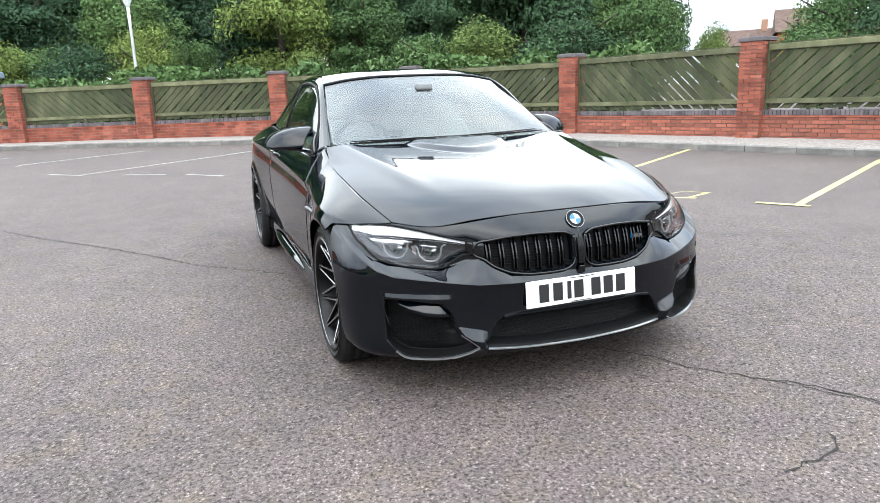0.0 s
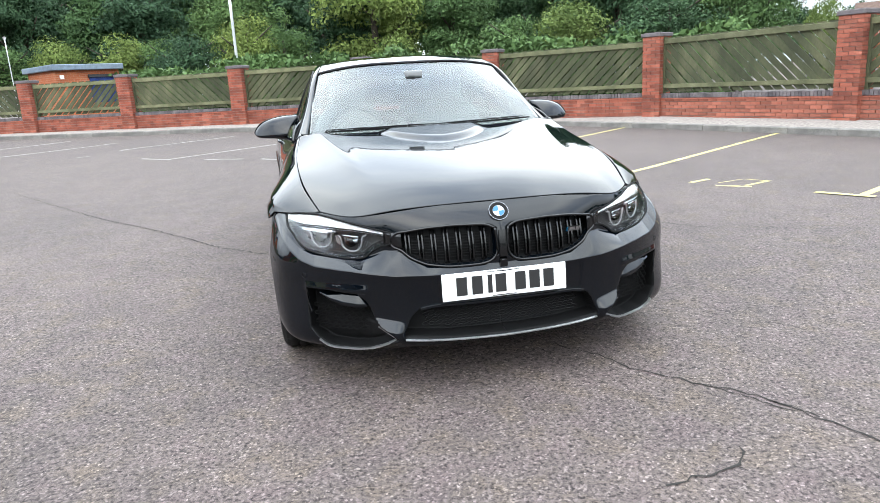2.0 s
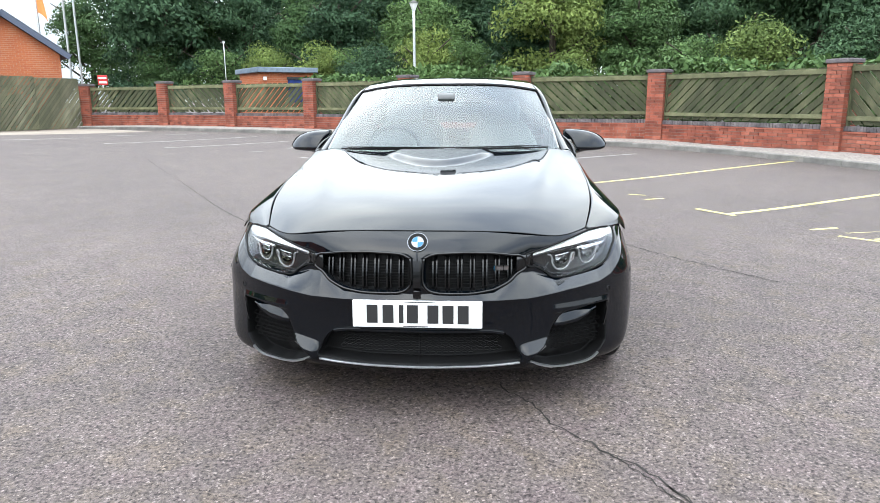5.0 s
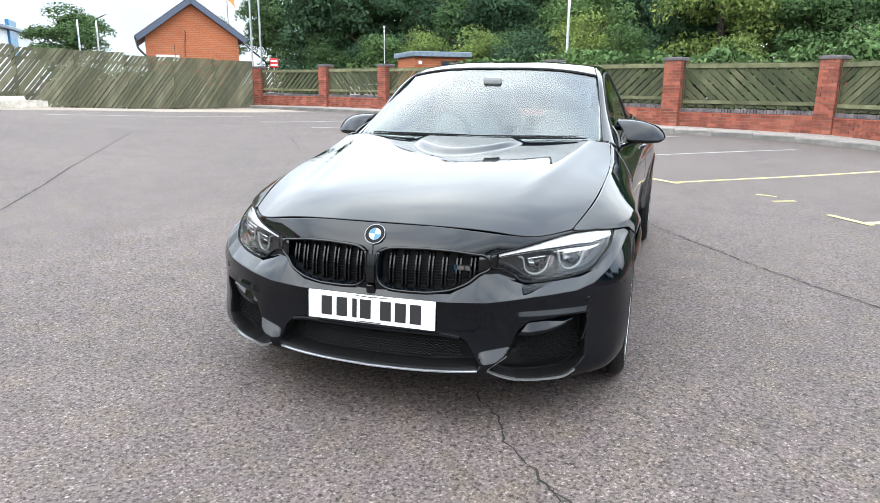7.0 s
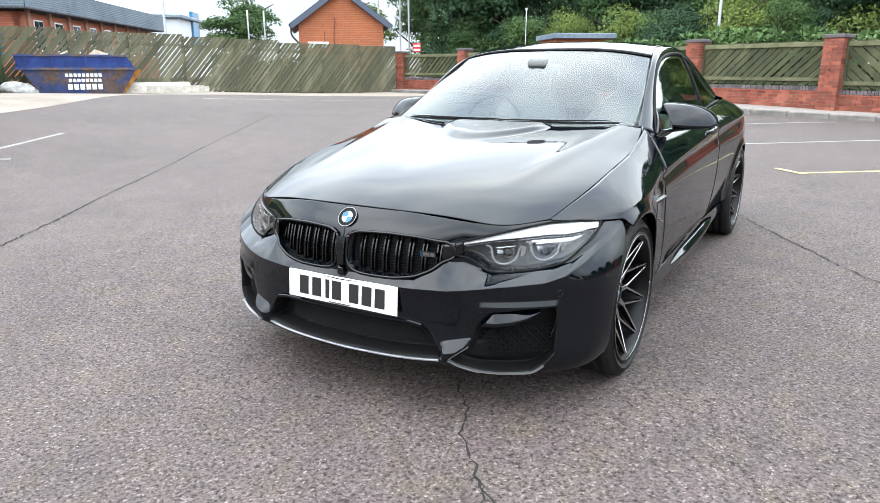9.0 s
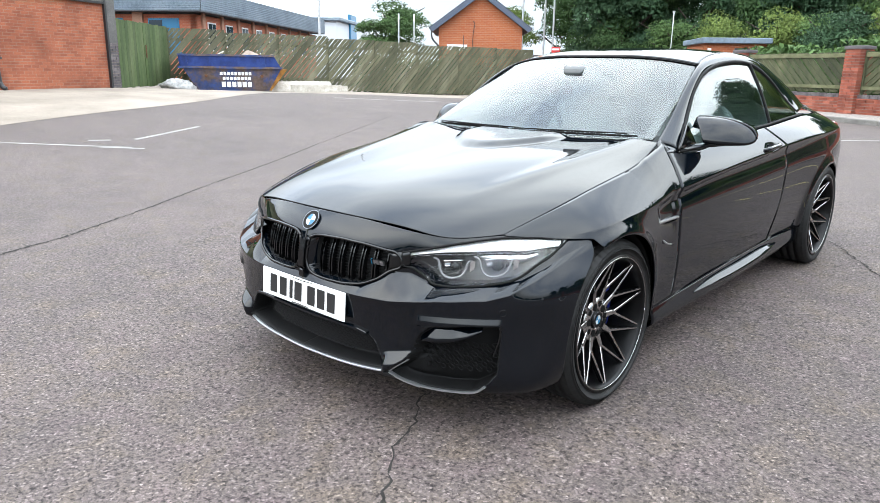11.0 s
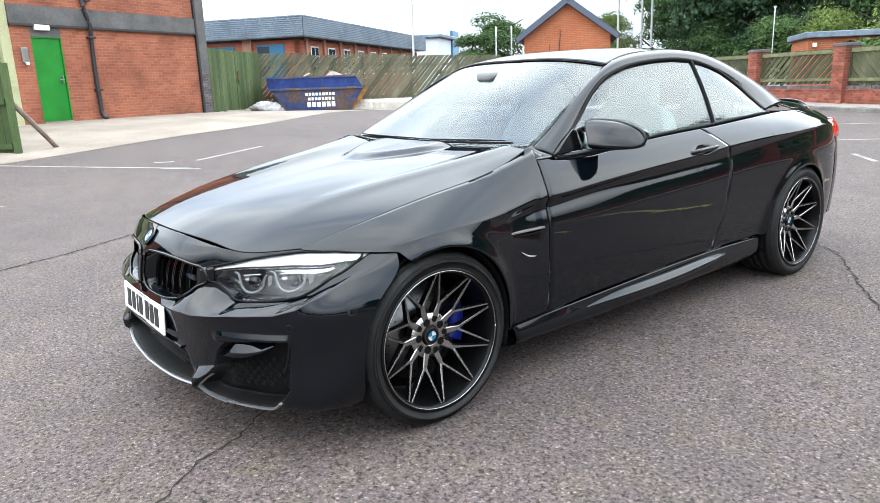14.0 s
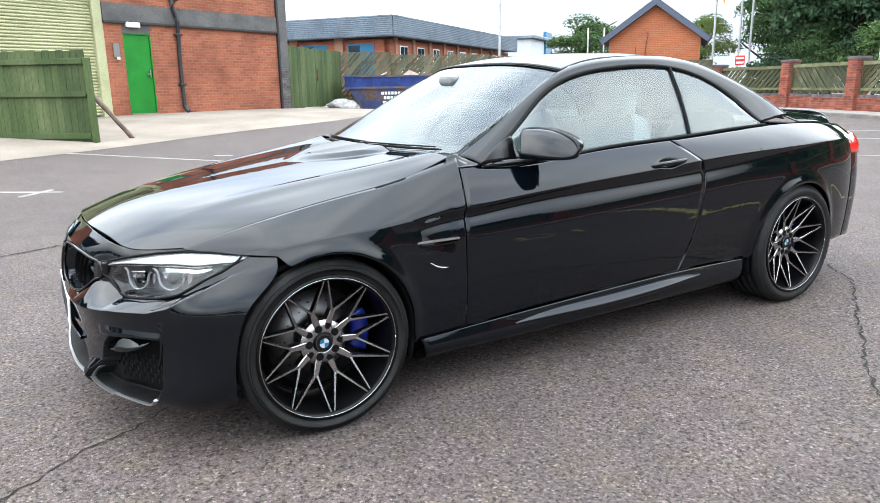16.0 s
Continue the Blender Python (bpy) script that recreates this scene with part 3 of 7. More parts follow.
def slant_boards(parent, x0, x1, z0, z1, angle, width, gap, y, th, mat, rnd, name="board", spread=(.6, 1.5)):
    """Slanting fence boards cut to a rectangle, each a part with its own thickness."""
    c, s = math.cos(angle), math.sin(angle)
    span = abs((x1 - x0) * s) + abs((z1 - z0) * c) + width
    mx, mz = (x0 + x1) / 2, (z0 + z1) / 2
    k = -span / 2
    while k < span / 2:
        w = width * rnd.uniform(.93, 1.05)
        tw = rnd.gauss(0, .006)
        quad = []
        for a, b in ((-9, k), (9, k + tw), (9, k + w + tw), (-9, k + w)):
            quad.append((mx + a * c - b * s, mz + a * s + b * c))
        poly = clip_poly(quad, x0, x1, z0, z1)
        if len(poly) >= 3:
            yy = y + rnd.uniform(-.004, .004)
            n = len(poly)
            V = [(p[0], yy, p[1]) for p in poly] + [(p[0], yy + th, p[1]) for p in poly]
            F = [tuple(range(n)), tuple(range(2 * n - 1, n - 1, -1))] + [(i, i + n, (i + 1) % n + n, (i + 1) % n) for i in range(n)]
            from_arrays(name, V, F, mat, parent, False)
        k += w + gap * rnd.uniform(*spread)


def between(a, b):
    """The frame of a wall or fence run from a to b, x along it and -y towards the lot."""
    d = Vector((b[0] - a[0], b[1] - a[1]))
    if Vector((d.y, -d.x)).dot(Vector((-2, 6)) - Vector(a[:2])) < 0:
        a, b, d = b, a, -d
    return a, b, d.length, math.degrees(math.atan2(d.y, d.x))


wall = tagged(new("wall_boundary"), "low red brick wall with grey coping round the car park", "wall", kind="structure")
rnd = random.Random(5)
for i, (x, y, z0, z1) in enumerate(POSTS):
    w = inward(i + 1)
    build_pillar(x, y, z0, z1, math.degrees(math.atan2(w.y, w.x)) + 90, i)
runs = [((10.9, -2.0, .2, 2.06), POSTS[0])] + list(zip(POSTS, POSTS[1:]))
for i, (p, q) in enumerate(runs):
    a, b, ln, turn = between(p, q)
    z0 = max(p[2], q[2]) - .03
    low = min(p[2], q[2]) - .15
    hw = .40
    seg = new("wall_run")
    seg.parent = wall
    seg.matrix_basis = pose(a[0], a[1], 0, 0, 0, turn)
    bm = bmesh.new()
    add_box(bm, .15, ln - .15, -.098, .10, low, z0 + hw)
    part("wall_core", bm, MORTAR, seg, "grey mortar")
    if i in (1, 2):                                       # the runs that the camera passes nearest, brick by brick
        rows = 7
        meshes = {}
        for r in range(rows):
            xx = .15 - (.1125 if r % 2 else 0)
            while xx < ln - .17:
                u, v = max(xx, .15) + .005, min(xx + .225, ln - .15) - .005
                if v - u > .03:
                    key = round(v - u, 3)
                    if key not in meshes:
                        VV, FF = [], []
                        brick_boxes(VV, FF, Matrix(), -.005, key + .005, 0, .072, -.110, .1, .072, 9.0, 1)
                        d = bpy.data.meshes.new("brick")
                        d.from_pydata([tuple(c) for c in VV], [], FF)
                        d.materials.append(BRICK_ONE)
                        meshes[key] = d
                    o = new("brick", meshes[key])
                    o.parent = seg
                    o.matrix_basis = pose(u, rnd.uniform(-.003, .003), low + .02 + r * .075)
                xx += .225
    else:
        V, F = [], []
        brick_boxes(V, F, Matrix(), .15, ln - .15, low, z0 + hw, -.110, .1, seed=i)
        tagged(from_arrays("brickwork", V, F, BRICK, seg, False, "red brick courses"), kind="stuff")
    bm = bmesh.new()
    add_box(bm, .18, ln - .18, -.128, .13, z0 + hw, z0 + hw + .028)
    part("plinth_course", bm, BRICK, seg, "projecting red brick course")
    V, F = [], []
    k = 0
    xx = .2
    while xx < ln - .22:
        brick_boxes(V, F, Matrix(), xx, xx + .075, z0 + hw + .03, z0 + hw + .135, -.105, .2, .105, .2, int(xx * 99))
        xx += .075
    tagged(from_arrays("coping_bricks", V, F, BLUE_BRICK, seg, False, "row of upright grey-blue bricks"), kind="stuff")

    panel = tagged(new("fence_panel"), "slatted wooden fence panel with slanting green-stained boards between brick pillars", "fence", "boundary fence panels")
    panel.matrix_basis = pose(a[0], a[1], z0 + hw + .16, 0, 0, turn)
    ph = min(p[3], q[3]) - .13 - (z0 + hw + .16)
    ang = math.radians(42 if i % 2 else -42)
    bg = .030 if i < 7 else .042
    slant_boards(panel, .27, ln - .27, .0, ph, ang, .125, bg, -.012, .020, FENCE_WOOD, rnd)
    for name, za, zb, yy in (("top_rail", ph - .135, ph - .03, -.052), ("bottom_rail", .085, .175, -.052)):
        bm = bevel_box(.255, ln - .255, yy, yy + .036, za, zb, .005, 1)
        part(name, bm, RAIL_WOOD, panel, "mossy pale fence rail")
    for xx in (.25, ln - .25):
        bm = bevel_box(xx - .028, xx + .028, -.05, .03, -.05, ph + .02, .004, 1)
        part("fence_post", bm, FENCE_WOOD, panel)

# ---- the tall fence to the yard ----
J, C0 = (-21.6, 9.3), (-18.7, 6.3)
a, b, ln, turn = between((-16.75, 23.9, 0), (J[0], J[1], 0))
flip = a[0] < -19
N = 8
seg = ln / N
for i in range(N):
    s0 = i * seg
    m = pose(a[0], a[1], 0, 0, 0, turn)
    za = ground_z(*(m @ Vector((s0 + seg / 2, 0, 0))).xy)
    tall = tagged(new("tall_fence_panel"), "tall weathered fence of slanting boards with light gaps, beside the yard", "fence", "tall yard fence panels")
    tall.matrix_basis = m @ pose(s0, 0, za)
    hh = 2.02 - .03 * (i % 2)
    slant_boards(tall, 0, seg - .01, .03, hh, math.radians(48), .105, .025 if i in (2, 3, 4, 5) else .018, -.02, .018, TALL_WOOD, rnd, "board", (.2, 1.8))
    for za2 in (.40, 1.6):
        bm = bevel_box(0, seg, .004, .05, za2, za2 + .09, .004, 1)
        part("fence_rail", bm, FENCE_WOOD, tall)
    bm = bevel_box(-.05, .05, .05, .14, -.3, hh, .005, 1)
    part("fence_post", bm, FENCE_WOOD, tall)


def board_gate(name, ln, height, boards, label, category, group=""):
    g = tagged(new(name), label, category, group)
    w = ln / boards
    for k in range(boards):
        bm = bevel_box(k * w + .003, (k + 1) * w - .003, rnd.uniform(-.003, .003), .022, rnd.uniform(.02, .05), height + rnd.uniform(-.02, .015), .003, 1)
        part("gate_board", bm, GATE_WOOD, g)
    for z in (.25, height * .55, height - .25):
        bm = bevel_box(.02, ln - .02, .022, .07, z, z + .10, .004, 1)
        part("gate_rail", bm, GATE_WOOD, g)
    return g


RUST = weathered("rusty_steel", (0.0500, 0.0208, 0.0099), (0.1167, 0.0500, 0.0250), (0.2000, 0.1000, 0.0500), 8, .7, 60, .002)
a, b, ln, turn = between((C0[0], C0[1], 0), (J[0], J[1], 0))
zc = .62
for k in range(2):
    g = board_gate("yard_gate", ln / 2 - .03, 1.97, 11, "closed gate leaf of upright green-painted boards between building and fence", "gate", "yard gate leaves")
    g.matrix_basis = pose(a[0], a[1], zc, 0, 0, turn) @ pose(.03 + k * ln / 2, 0, 0)
    bm = bevel_box(.05, .09, -.04, -.015, .9, 1.3, .005, 1)
    part("bolt", bm, RUST, g, "rusty bolt")
# the open leaf standing in the lot, with its prop
leaf = board_gate("open_gate", 3.4, 1.86, 24, "open green-painted board gate leaf standing in the lot", "gate")
leaf.matrix_basis = pose(-11.46, .14, .16, 0, 0, math.degrees(math.atan2(-1.30, -1.06))) @ pose(0, 0, 0)
bm = bevel_box(-.10, .0, -.02, .08, -.02, 1.72, .008, 1)
part("gate_post", bm, GATE_WOOD, leaf, "square gate post")
bm = bevel_box(-.13, .05, -.05, .11, -.08, .03, .01, 1)
part("gate_wheel", bm, RUST, leaf, "rusty foot of the gate")
PROP_WOOD = weathered("bare_timber", (0.1167, 0.0833, 0.0625), (0.2000, 0.1500, 0.1167), (0.2666, 0.2083, 0.1667), 6, .8, 50, .002)
prop = tagged(tube("prop_timber", [(-11.50, .20, 1.20), (-11.72, .62, .66), (-11.93, 1.02, .11)], .05, PROP_WOOD, None, 1, 4, 4), "bare timber prop leaning against the open gate", "timber")

# a pale access road behind the tall fence
V = []
for p, q in zip(through_points([(-17.6, 25.2), (-20.0, 17), (-22.6, 9.2)], 20), through_points([(-24.5, 27), (-30.5, 21), (-32, 12)], 20)):
    for k in np.linspace(0, 1, 6):
        x, y = p * (1 - k) + q * k
        V.append((x, y, ground_z(x, y) + .006))
tagged(from_arrays("access_road", V, quads(20, 6, 0, True), GREY_CONCRETE), "pale concrete access road behind the tall fence", "road", kind="structure")

# ---- the yard slab ----
slab_in = [(-9.2, -3.0), (-10.6, .3), (-12.1, 3.1), (-13.4, 5.9), (-15.6, 9.9), (-15.4, 12.5), (-14.2, 16.2), (-12.2, 20.9)]
slab_out = [(-19, -12), (-20.5, 1), (-22, 4), (-24, 7), (-24, 10), (-22.5, 13.5), (-20.5, 18), (-17.0, 24.0)]
A, B = through_points(slab_in, 60), through_points(slab_out, 60)
V = []
for p, q in zip(A, B):
    for k in np.linspace(0, 1, 12):
        x, y = p * (1 - k) + q * k
        V.append((x, y, ground_z(x, y) + .006))
tagged(from_arrays("yard_slab", V, quads(60, 12, 0, True), GREY_CONCRETE), "pale stained concrete yard in front of the workshop", "yard", kind="structure")

# ---- the workshop ----
W_BRICK = brick_material("workshop_brick", ((0.332, 0.112, 0.060), (0.243, 0.078, 0.044)), (0.2856, 0.1596, 0.1134), 1.0, .95)
BAND = weathered("dark_concrete_band", (0.0625, 0.0600, 0.0583), (0.1000, 0.0958, 0.0932), (0.1416, 0.1333, 0.1292), 1.5, .8, 30, .003)
SHUTTER = weathered("cream_roller_shutter", (0.3000, 0.3000, 0.1667), (0.3750, 0.3750, 0.2166), (0.4333, 0.4250, 0.2583), 1.2, .5, 40, .0005)
GREEN_DOOR = weathered("bright_green_door_paint", (0.0084, 0.1417, 0.0156), (0.0113, 0.1771, 0.0199), (0.0156, 0.2125, 0.0255), 2, .4, 60, .0004)
BLACK_IRON = plain("black_iron", (.018, .018, .02), .45)
u = Vector((.4, -.917, 0)).normalized()
shop = tagged(new("wall_workshop"), "red brick workshop wall with dark concrete band and posts", "wall", kind="structure")
shop.matrix_basis = pose(C0[0], C0[1], 0, 0, 0, math.degrees(math.atan2(-u.y, -u.x)))
SHOP = shop.matrix_basis.copy()


def uv_boxes(name, boxes, mat, parent, label=""):
    bm = bmesh.new()
    for bx in boxes:
        add_box(bm, *bx)
    bmesh.ops.recalc_face_normals(bm, faces=bm.faces)
    uv = bm.loops.layers.uv.new("UVMap")
    for f in bm.faces:
        flat = abs(f.normal.y) > .5
        for l in f.loops:
            c = l.vert.co
            l[uv].uv = (c.x if flat else c.y, c.z)
    return part(name, bm, mat, parent, label)


GZ = .68                                                   # yard level at the workshop
D0, D1, DT = 4.58, 5.34, GZ + 2.02                         # door opening along the wall
S0, S1 = 6.05, 11.8                                        # roller shutter opening
for bx in ((.30, D0, 0, .33, 0, 2.98), (D1, S0 - .22, 0, .33, 0, 2.98), (D0, D1, 0, .33, DT + .30, 2.98), (.30, S0 - .22, 0, .33, 3.40, 4.1), (S1 + .3, 15, 0, .33, 0, 4.1), (S0 - .22, S1 + .3, 0, .33, 4.0, 4.1)):
    uv_boxes("brickwork", [bx], W_BRICK, shop, "red brick")
uv_boxes("brickwork", [(0, .30, .33, 14, 0, 4.1)], W_BRICK, shop, "red brick")
for name, bx in (("concrete_band", (.30, S0 - .22, -.05, .30, 2.98, 3.40)), ("corner_post", (-.06, .30, -.06, .32, 1.9, 4.15)), ("concrete_band", (D0, D1, -.006, .2, DT, DT + .30)), ("band_drip", (.30, S0 - .22, -.075, .0, 2.93, 2.985)), ("post_strip", (.26, .33, -.075, .0, 0, 4.15))):
    bm = bmesh.new()
    add_box(bm, *bx)
    part(name, bm, BLACK_IRON if name in ("band_drip", "post_strip") else BAND, shop, "dark grey concrete")
V, F = [], []
brick_boxes(V, F, Matrix(), -.06, .26, .3, 1.9, -.06, .3, seed=77)
tagged(from_arrays("post_brickwork", V, F, BLUE_BRICK, shop, False, "dark brick foot of the corner post"), kind="stuff")
bm = bmesh.new()
add_box(bm, -.04, .25, -.04, .3, .2, 1.9)
part("post_core", bm, MORTAR, shop)
door = tagged(new("door_1"), "closed bright green steel door in the brick workshop", "door", kind="structure")
door.matrix_basis = SHOP
bm = bevel_box(D0 + .03, D1 - .03, .03, .08, GZ + .02, DT - .03, .004, 1)
part("door_leaf", bm, GREEN_DOOR, door)
bm = bmesh.new()
for bx in ((D0, D0 + .03, .0, .1, GZ, DT), (D1 - .03, D1, .0, .1, GZ, DT), (D0, D1, .0, .1, DT - .03, DT)):
    add_box(bm, *bx)
part("door_frame", bm, GREEN_DOOR, door)
bm = bevel_box(D0 + .09, D0 + .12, -.02, .035, GZ + .92, GZ + 1.12, .005, 1)
hd = part("door_handle", bm, SILVER, door, "silver lever handle")
bm = bevel_box(D0 + .09, D0 + .21, -.045, -.02, GZ + 1.0, GZ + 1.03, .005, 1)
part("lever", bm, SILVER, hd)
bm = bmesh.new()
add_box(bm, D0, D1, -.04, .1, GZ - .1, GZ + .02)
part("door_step", bm, GREY_CONCRETE, door)
light = tagged(new("wall_light"), "white plastic bulkhead light over the green door", "light")
light.matrix_basis = SHOP
part("light_body", bevel_box(D0 + .30, D0 + .68, -.10, .0, DT + .14, DT + .27, .02, 2), WHITE_PLASTIC, light)
entry = tagged(new("entry_panel"), "small grey door-entry box on the brick wall", "entry panel")
entry.matrix_basis = SHOP
part("entry_box", bevel_box(D1 + .14, D1 + .30, -.05, .0, GZ + 1.42, GZ + 1.76, .008, 1), SILVER, entry)
part("entry_lamp", bevel_box(D1 + .18, D1 + .26, -.10, -.05, GZ + 1.36, GZ + 1.42, .008, 1), WHITE_PLASTIC, entry)
pipe = tagged(new("drain_pipe"), "black iron drainpipe on the brick workshop wall", "drainpipe")
pipe.matrix_basis = SHOP
tube("pipe", [(3.92, -.07, 4.1), (3.92, -.07, 3.8), (3.92, -.09, 3.5), (3.82, -.12, 3.1), (3.80, -.09, 2.8), (3.80, -.08, .80)], .055, BLACK_IRON, pipe, 1, 60, 10)
tube("pipe_shoe", [(3.80, -.08, .86), (3.78, -.12, .76), (3.76, -.20, .70)], .058, BLACK_IRON, pipe, 1, 10, 10)
for z in (1.4, 2.7, 3.6):
    part("pipe_bracket", bevel_box(3.71, 3.90, -.15, .0, z, z + .05, .006, 1), BLACK_IRON, pipe)
sh = tagged(new("roller_shutter"), "closed cream ribbed roller shutter in the workshop wall", "shutter", kind="structure")
sh.matrix_basis = SHOP
nz = 44
V, F = [], []
for k in range(nz + 1):
    for dz, dy in ((0, .06), (.018, .035), (.040, .030), (.060, .045)):
        z = GZ + (k + dz / .075) * .075
        V += [(S0, .05 + dy, z), (S1, .05 + dy, z)]
F = [(2 * i, 2 * i + 1, 2 * i + 3, 2 * i + 2) for i in range(len(V) // 2 - 1)]
from_arrays("curtain", V, F, SHUTTER, sh, False)
for x0 in (S0 - .22, S1 + .04):
    part("guide_rail", bevel_box(x0, x0 + .24, -.02, .12, GZ - .05, 4.0, .01, 1), SHUTTER, sh, "cream steel guide")
part("shutter_box", bevel_box(S0 - .2, S1 + .2, -.1, .3, 3.75, 4.05, .02, 1), SHUTTER, sh)
bm = bmesh.new()
add_box(bm, -.06, 20, .0, 14, 4.1, 4.25)
part("workshop_roof", bm, BAND, shop)

for top in (shop, door, light, entry, pipe, sh):          # the wall runs from its corner towards -x
    for o in top.children_recursive:
        o.data.transform(Matrix.Diagonal((-1, 1, 1, 1)))
        o.data.flip_normals()

# ---- the skip and the rubbish round it ----
def skip_paint():
    m, t, b = nodes_of("chipped_blue_skip_paint")
    v = coords(t)
    n = noise_tex(t, v, 1.7, 6, .65)
    rust = ramp(t, noise_tex(t, v, 9, 4), [(.3, (.050, .034, .030)), (.7, (.13, .085, .068))])
    blue = ramp(t, noise_tex(t, v, 5, 4), [(.3, (.010, .026, .085)), (.7, (.020, .052, .19))])
    mask = ramp(t, n, [(.44, (0, 0, 0)), (.58, (1, 1, 1))])
    t.links.new(blend(t, blue, rust, mask), b.inputs["Base Color"])
    b.inputs["Roughness"].default_value = .55
    bump(t, b, n, .3, .01)
    return m


SKIP_BLUE = skip_paint()
SKIP_BRIGHT = weathered("blue_skip_paint", (0.0067, 0.0168, 0.0714), (0.0099, 0.0277, 0.1386), (0.0218, 0.0504, 0.1848), 3, .5, 40, .002)
SKIP_ORANGE = weathered("orange_skip_end", (0.1333, 0.0500, 0.0166), (0.3000, 0.1333, 0.0250), (0.3833, 0.1833, 0.0417), 3, .6, 40, .002)
SKIP_INK = plain("white_stencil_paint", (.7, .71, .72), .6)
skip = tagged(new("skip"), "rusty blue steel rubbish skip with orange end and white stencilling", "skip")
skip.matrix_basis = pose(-19.62, 10.63, ground_z(-19.9, 10.15) + .005, 0, 0, 61)


def prism(name, low, high, z0, z1, mat, parent, label=""):
    """A tapered box: (x0, x1, half depth) below and above."""
    V = [(x, y, z) for (a, b, h), z in ((low, z0), (high, z1)) for x in (a, b) for y in (-h, h)]
    F = [(0, 1, 3, 2), (4, 6, 7, 5), (0, 4, 5, 1), (2, 3, 7, 6), (0, 2, 6, 4), (1, 5, 7, 3)]
    return from_arrays(name, V, F, mat, parent, False, label)


prism("tub", (-1.15, 1.02, .72), (-1.58, 1.42, .82), .02, .74, SKIP_BLUE, skip, "rusty blue tub")
prism("tub_end", (1.025, 1.10, .70), (1.425, 1.62, .80), .02, .74, SKIP_ORANGE, skip, "orange end plate")
V = []
for x0, y0, x1, y1 in ((-1.62, -.84, 1.30, -.84), (-1.62, .84, 1.30, .84)):
    prism("side_board", (x0, 1.40, .02), (x0 - .04, 1.22, .02), .80, 1.14, SKIP_BRIGHT, skip, "bright blue upper side").location = (0, y0, 0)
prism("end_board", (-1.66, -1.62, .82), (-1.70, -1.66, .84), .80, 1.14, SKIP_BRIGHT, skip)
for z, h in ((.74, .07), (1.14, .06)):
    bm = bmesh.new()
    for y in (-.86, .86):
        add_box(bm, -1.70, 1.46 - (.24 if z > 1 else 0), y - .03, y + .03, z, z + h)
    add_box(bm, -1.72, -1.64, -.86, .86, z, z + h)
    part("rim", bm, SKIP_BLUE, skip)
for x in (-1.45, -.75, .1, .95):
    bm = bmesh.new()
    add_box(bm, x - .03, x + .03, -.885, -.855, .80, 1.14)
    part("rib", bm, SKIP_BRIGHT, skip)
for x in (-.9, .8):
    for s in (-1, 1):
        bm = bmesh.new()
        bmesh.ops.create_cone(bm, cap_ends=True, segments=12, radius1=.05, radius2=.05, depth=.14, matrix=Matrix.Translation((x, s * .92, .50)) @ pose(0, 0, 0, 90, 0, 0))
        part("lifting_lug", bm, RUST, skip, "rusty lifting lug")
for z, h, xs, w in ((.53, .10, np.linspace(-.44, .44, 9), .041), (.37, .10, np.linspace(-.36, .42, 8), .042), (.14, .17, np.linspace(-.38, .42, 6), .060)):
    for x in xs:
        bm = bmesh.new()
        yy = -.722 - .10 * (z + h / 2) / .72 - .012
        add_box(bm, x - w, x + w, yy - .004, yy + .006, z, z + h)
        part("stencil_bar", bm, SKIP_INK, skip)
RUBBLE = weathered("broken_board", (0.2500, 0.2250, 0.1917), (0.3833, 0.3499, 0.3000), (0.5000, 0.4666, 0.4166), 5, .8, 40, .004)
for k in range(9):
    r = random.Random(k + 40)
    o = tagged(part("debris_board", bevel_box(-r.uniform(.3, .6), r.uniform(.3, .6), -.2, .2, -.02, .02, .006, 1), RUBBLE if k % 2 else PROP_WOOD), "broken board thrown into the skip", "board", "boards in the skip")
    o.matrix_basis = skip.matrix_basis @ pose(r.uniform(-.9, 1.1), r.uniform(-.4, .4), .80 + .06 * k * .8, r.uniform(-25, 25), r.uniform(-25, 25), r.uniform(0, 90))
skip.scale = (1.04, 1.0, .98)
bag = bmesh.new()
bmesh.ops.create_icosphere(bag, subdivisions=4, radius=.5)
for v in bag.verts:
    d = noise.noise(v.co * 2.3) * .34 + abs(noise.noise(v.co * 6)) * .22 - .06
    v.co *= 1 + d
    v.co = Vector((v.co.x * 1.25, v.co.y * .8, max(v.co.z * .62, -.18)))
bag = tagged(part("rubbish_bag", bag, weathered("pale_sacking", (.16, .155, .15), (.30, .295, .285), (.44, .43, .42), 7, .7, 40, .01), None, "", True), "crumpled pale rubbish bag beside the skip", "bag")
bag.matrix_basis = skip.matrix_basis @ pose(-1.72, -.95, .15, 0, 0, 15) @ Matrix.Diagonal((.85, .85, .8, 1))
for k, (x, y, w, h, rx) in enumerate(((1.9, -.2, 1.1, .62, 68), (2.35, .1, 1.0, .5, 55), (2.6, -.5, .9, .2, 8), (3.1, .2, .7, .18, 5))):
    o = tagged(part("sheet_board", bevel_box(-w, w, -.012, .012, 0, h * 1.2, .004, 1), RUBBLE), "pale sheet board leaning beside the skip", "board", "boards beside the skip")
    x2, y2 = (skip.matrix_basis @ Vector((x, y, 0))).xy
    o.matrix_basis = pose(x2, y2, ground_z(x2, y2) + .01, 0, 0, 61) @ pose(0, 0, 0, -rx, 0, rnd.uniform(-15, 15))

# ---- buildings beyond the fences ----
ROOF_METAL = weathered("blue_grey_roof_cladding", (0.1084, 0.1416, 0.1750), (0.1583, 0.2000, 0.2417), (0.2083, 0.2500, 0.2916), .6, .5, 8, .001)
DARK_GLASS = plain("dark_window_glass", (.02, .035, .05), .08)
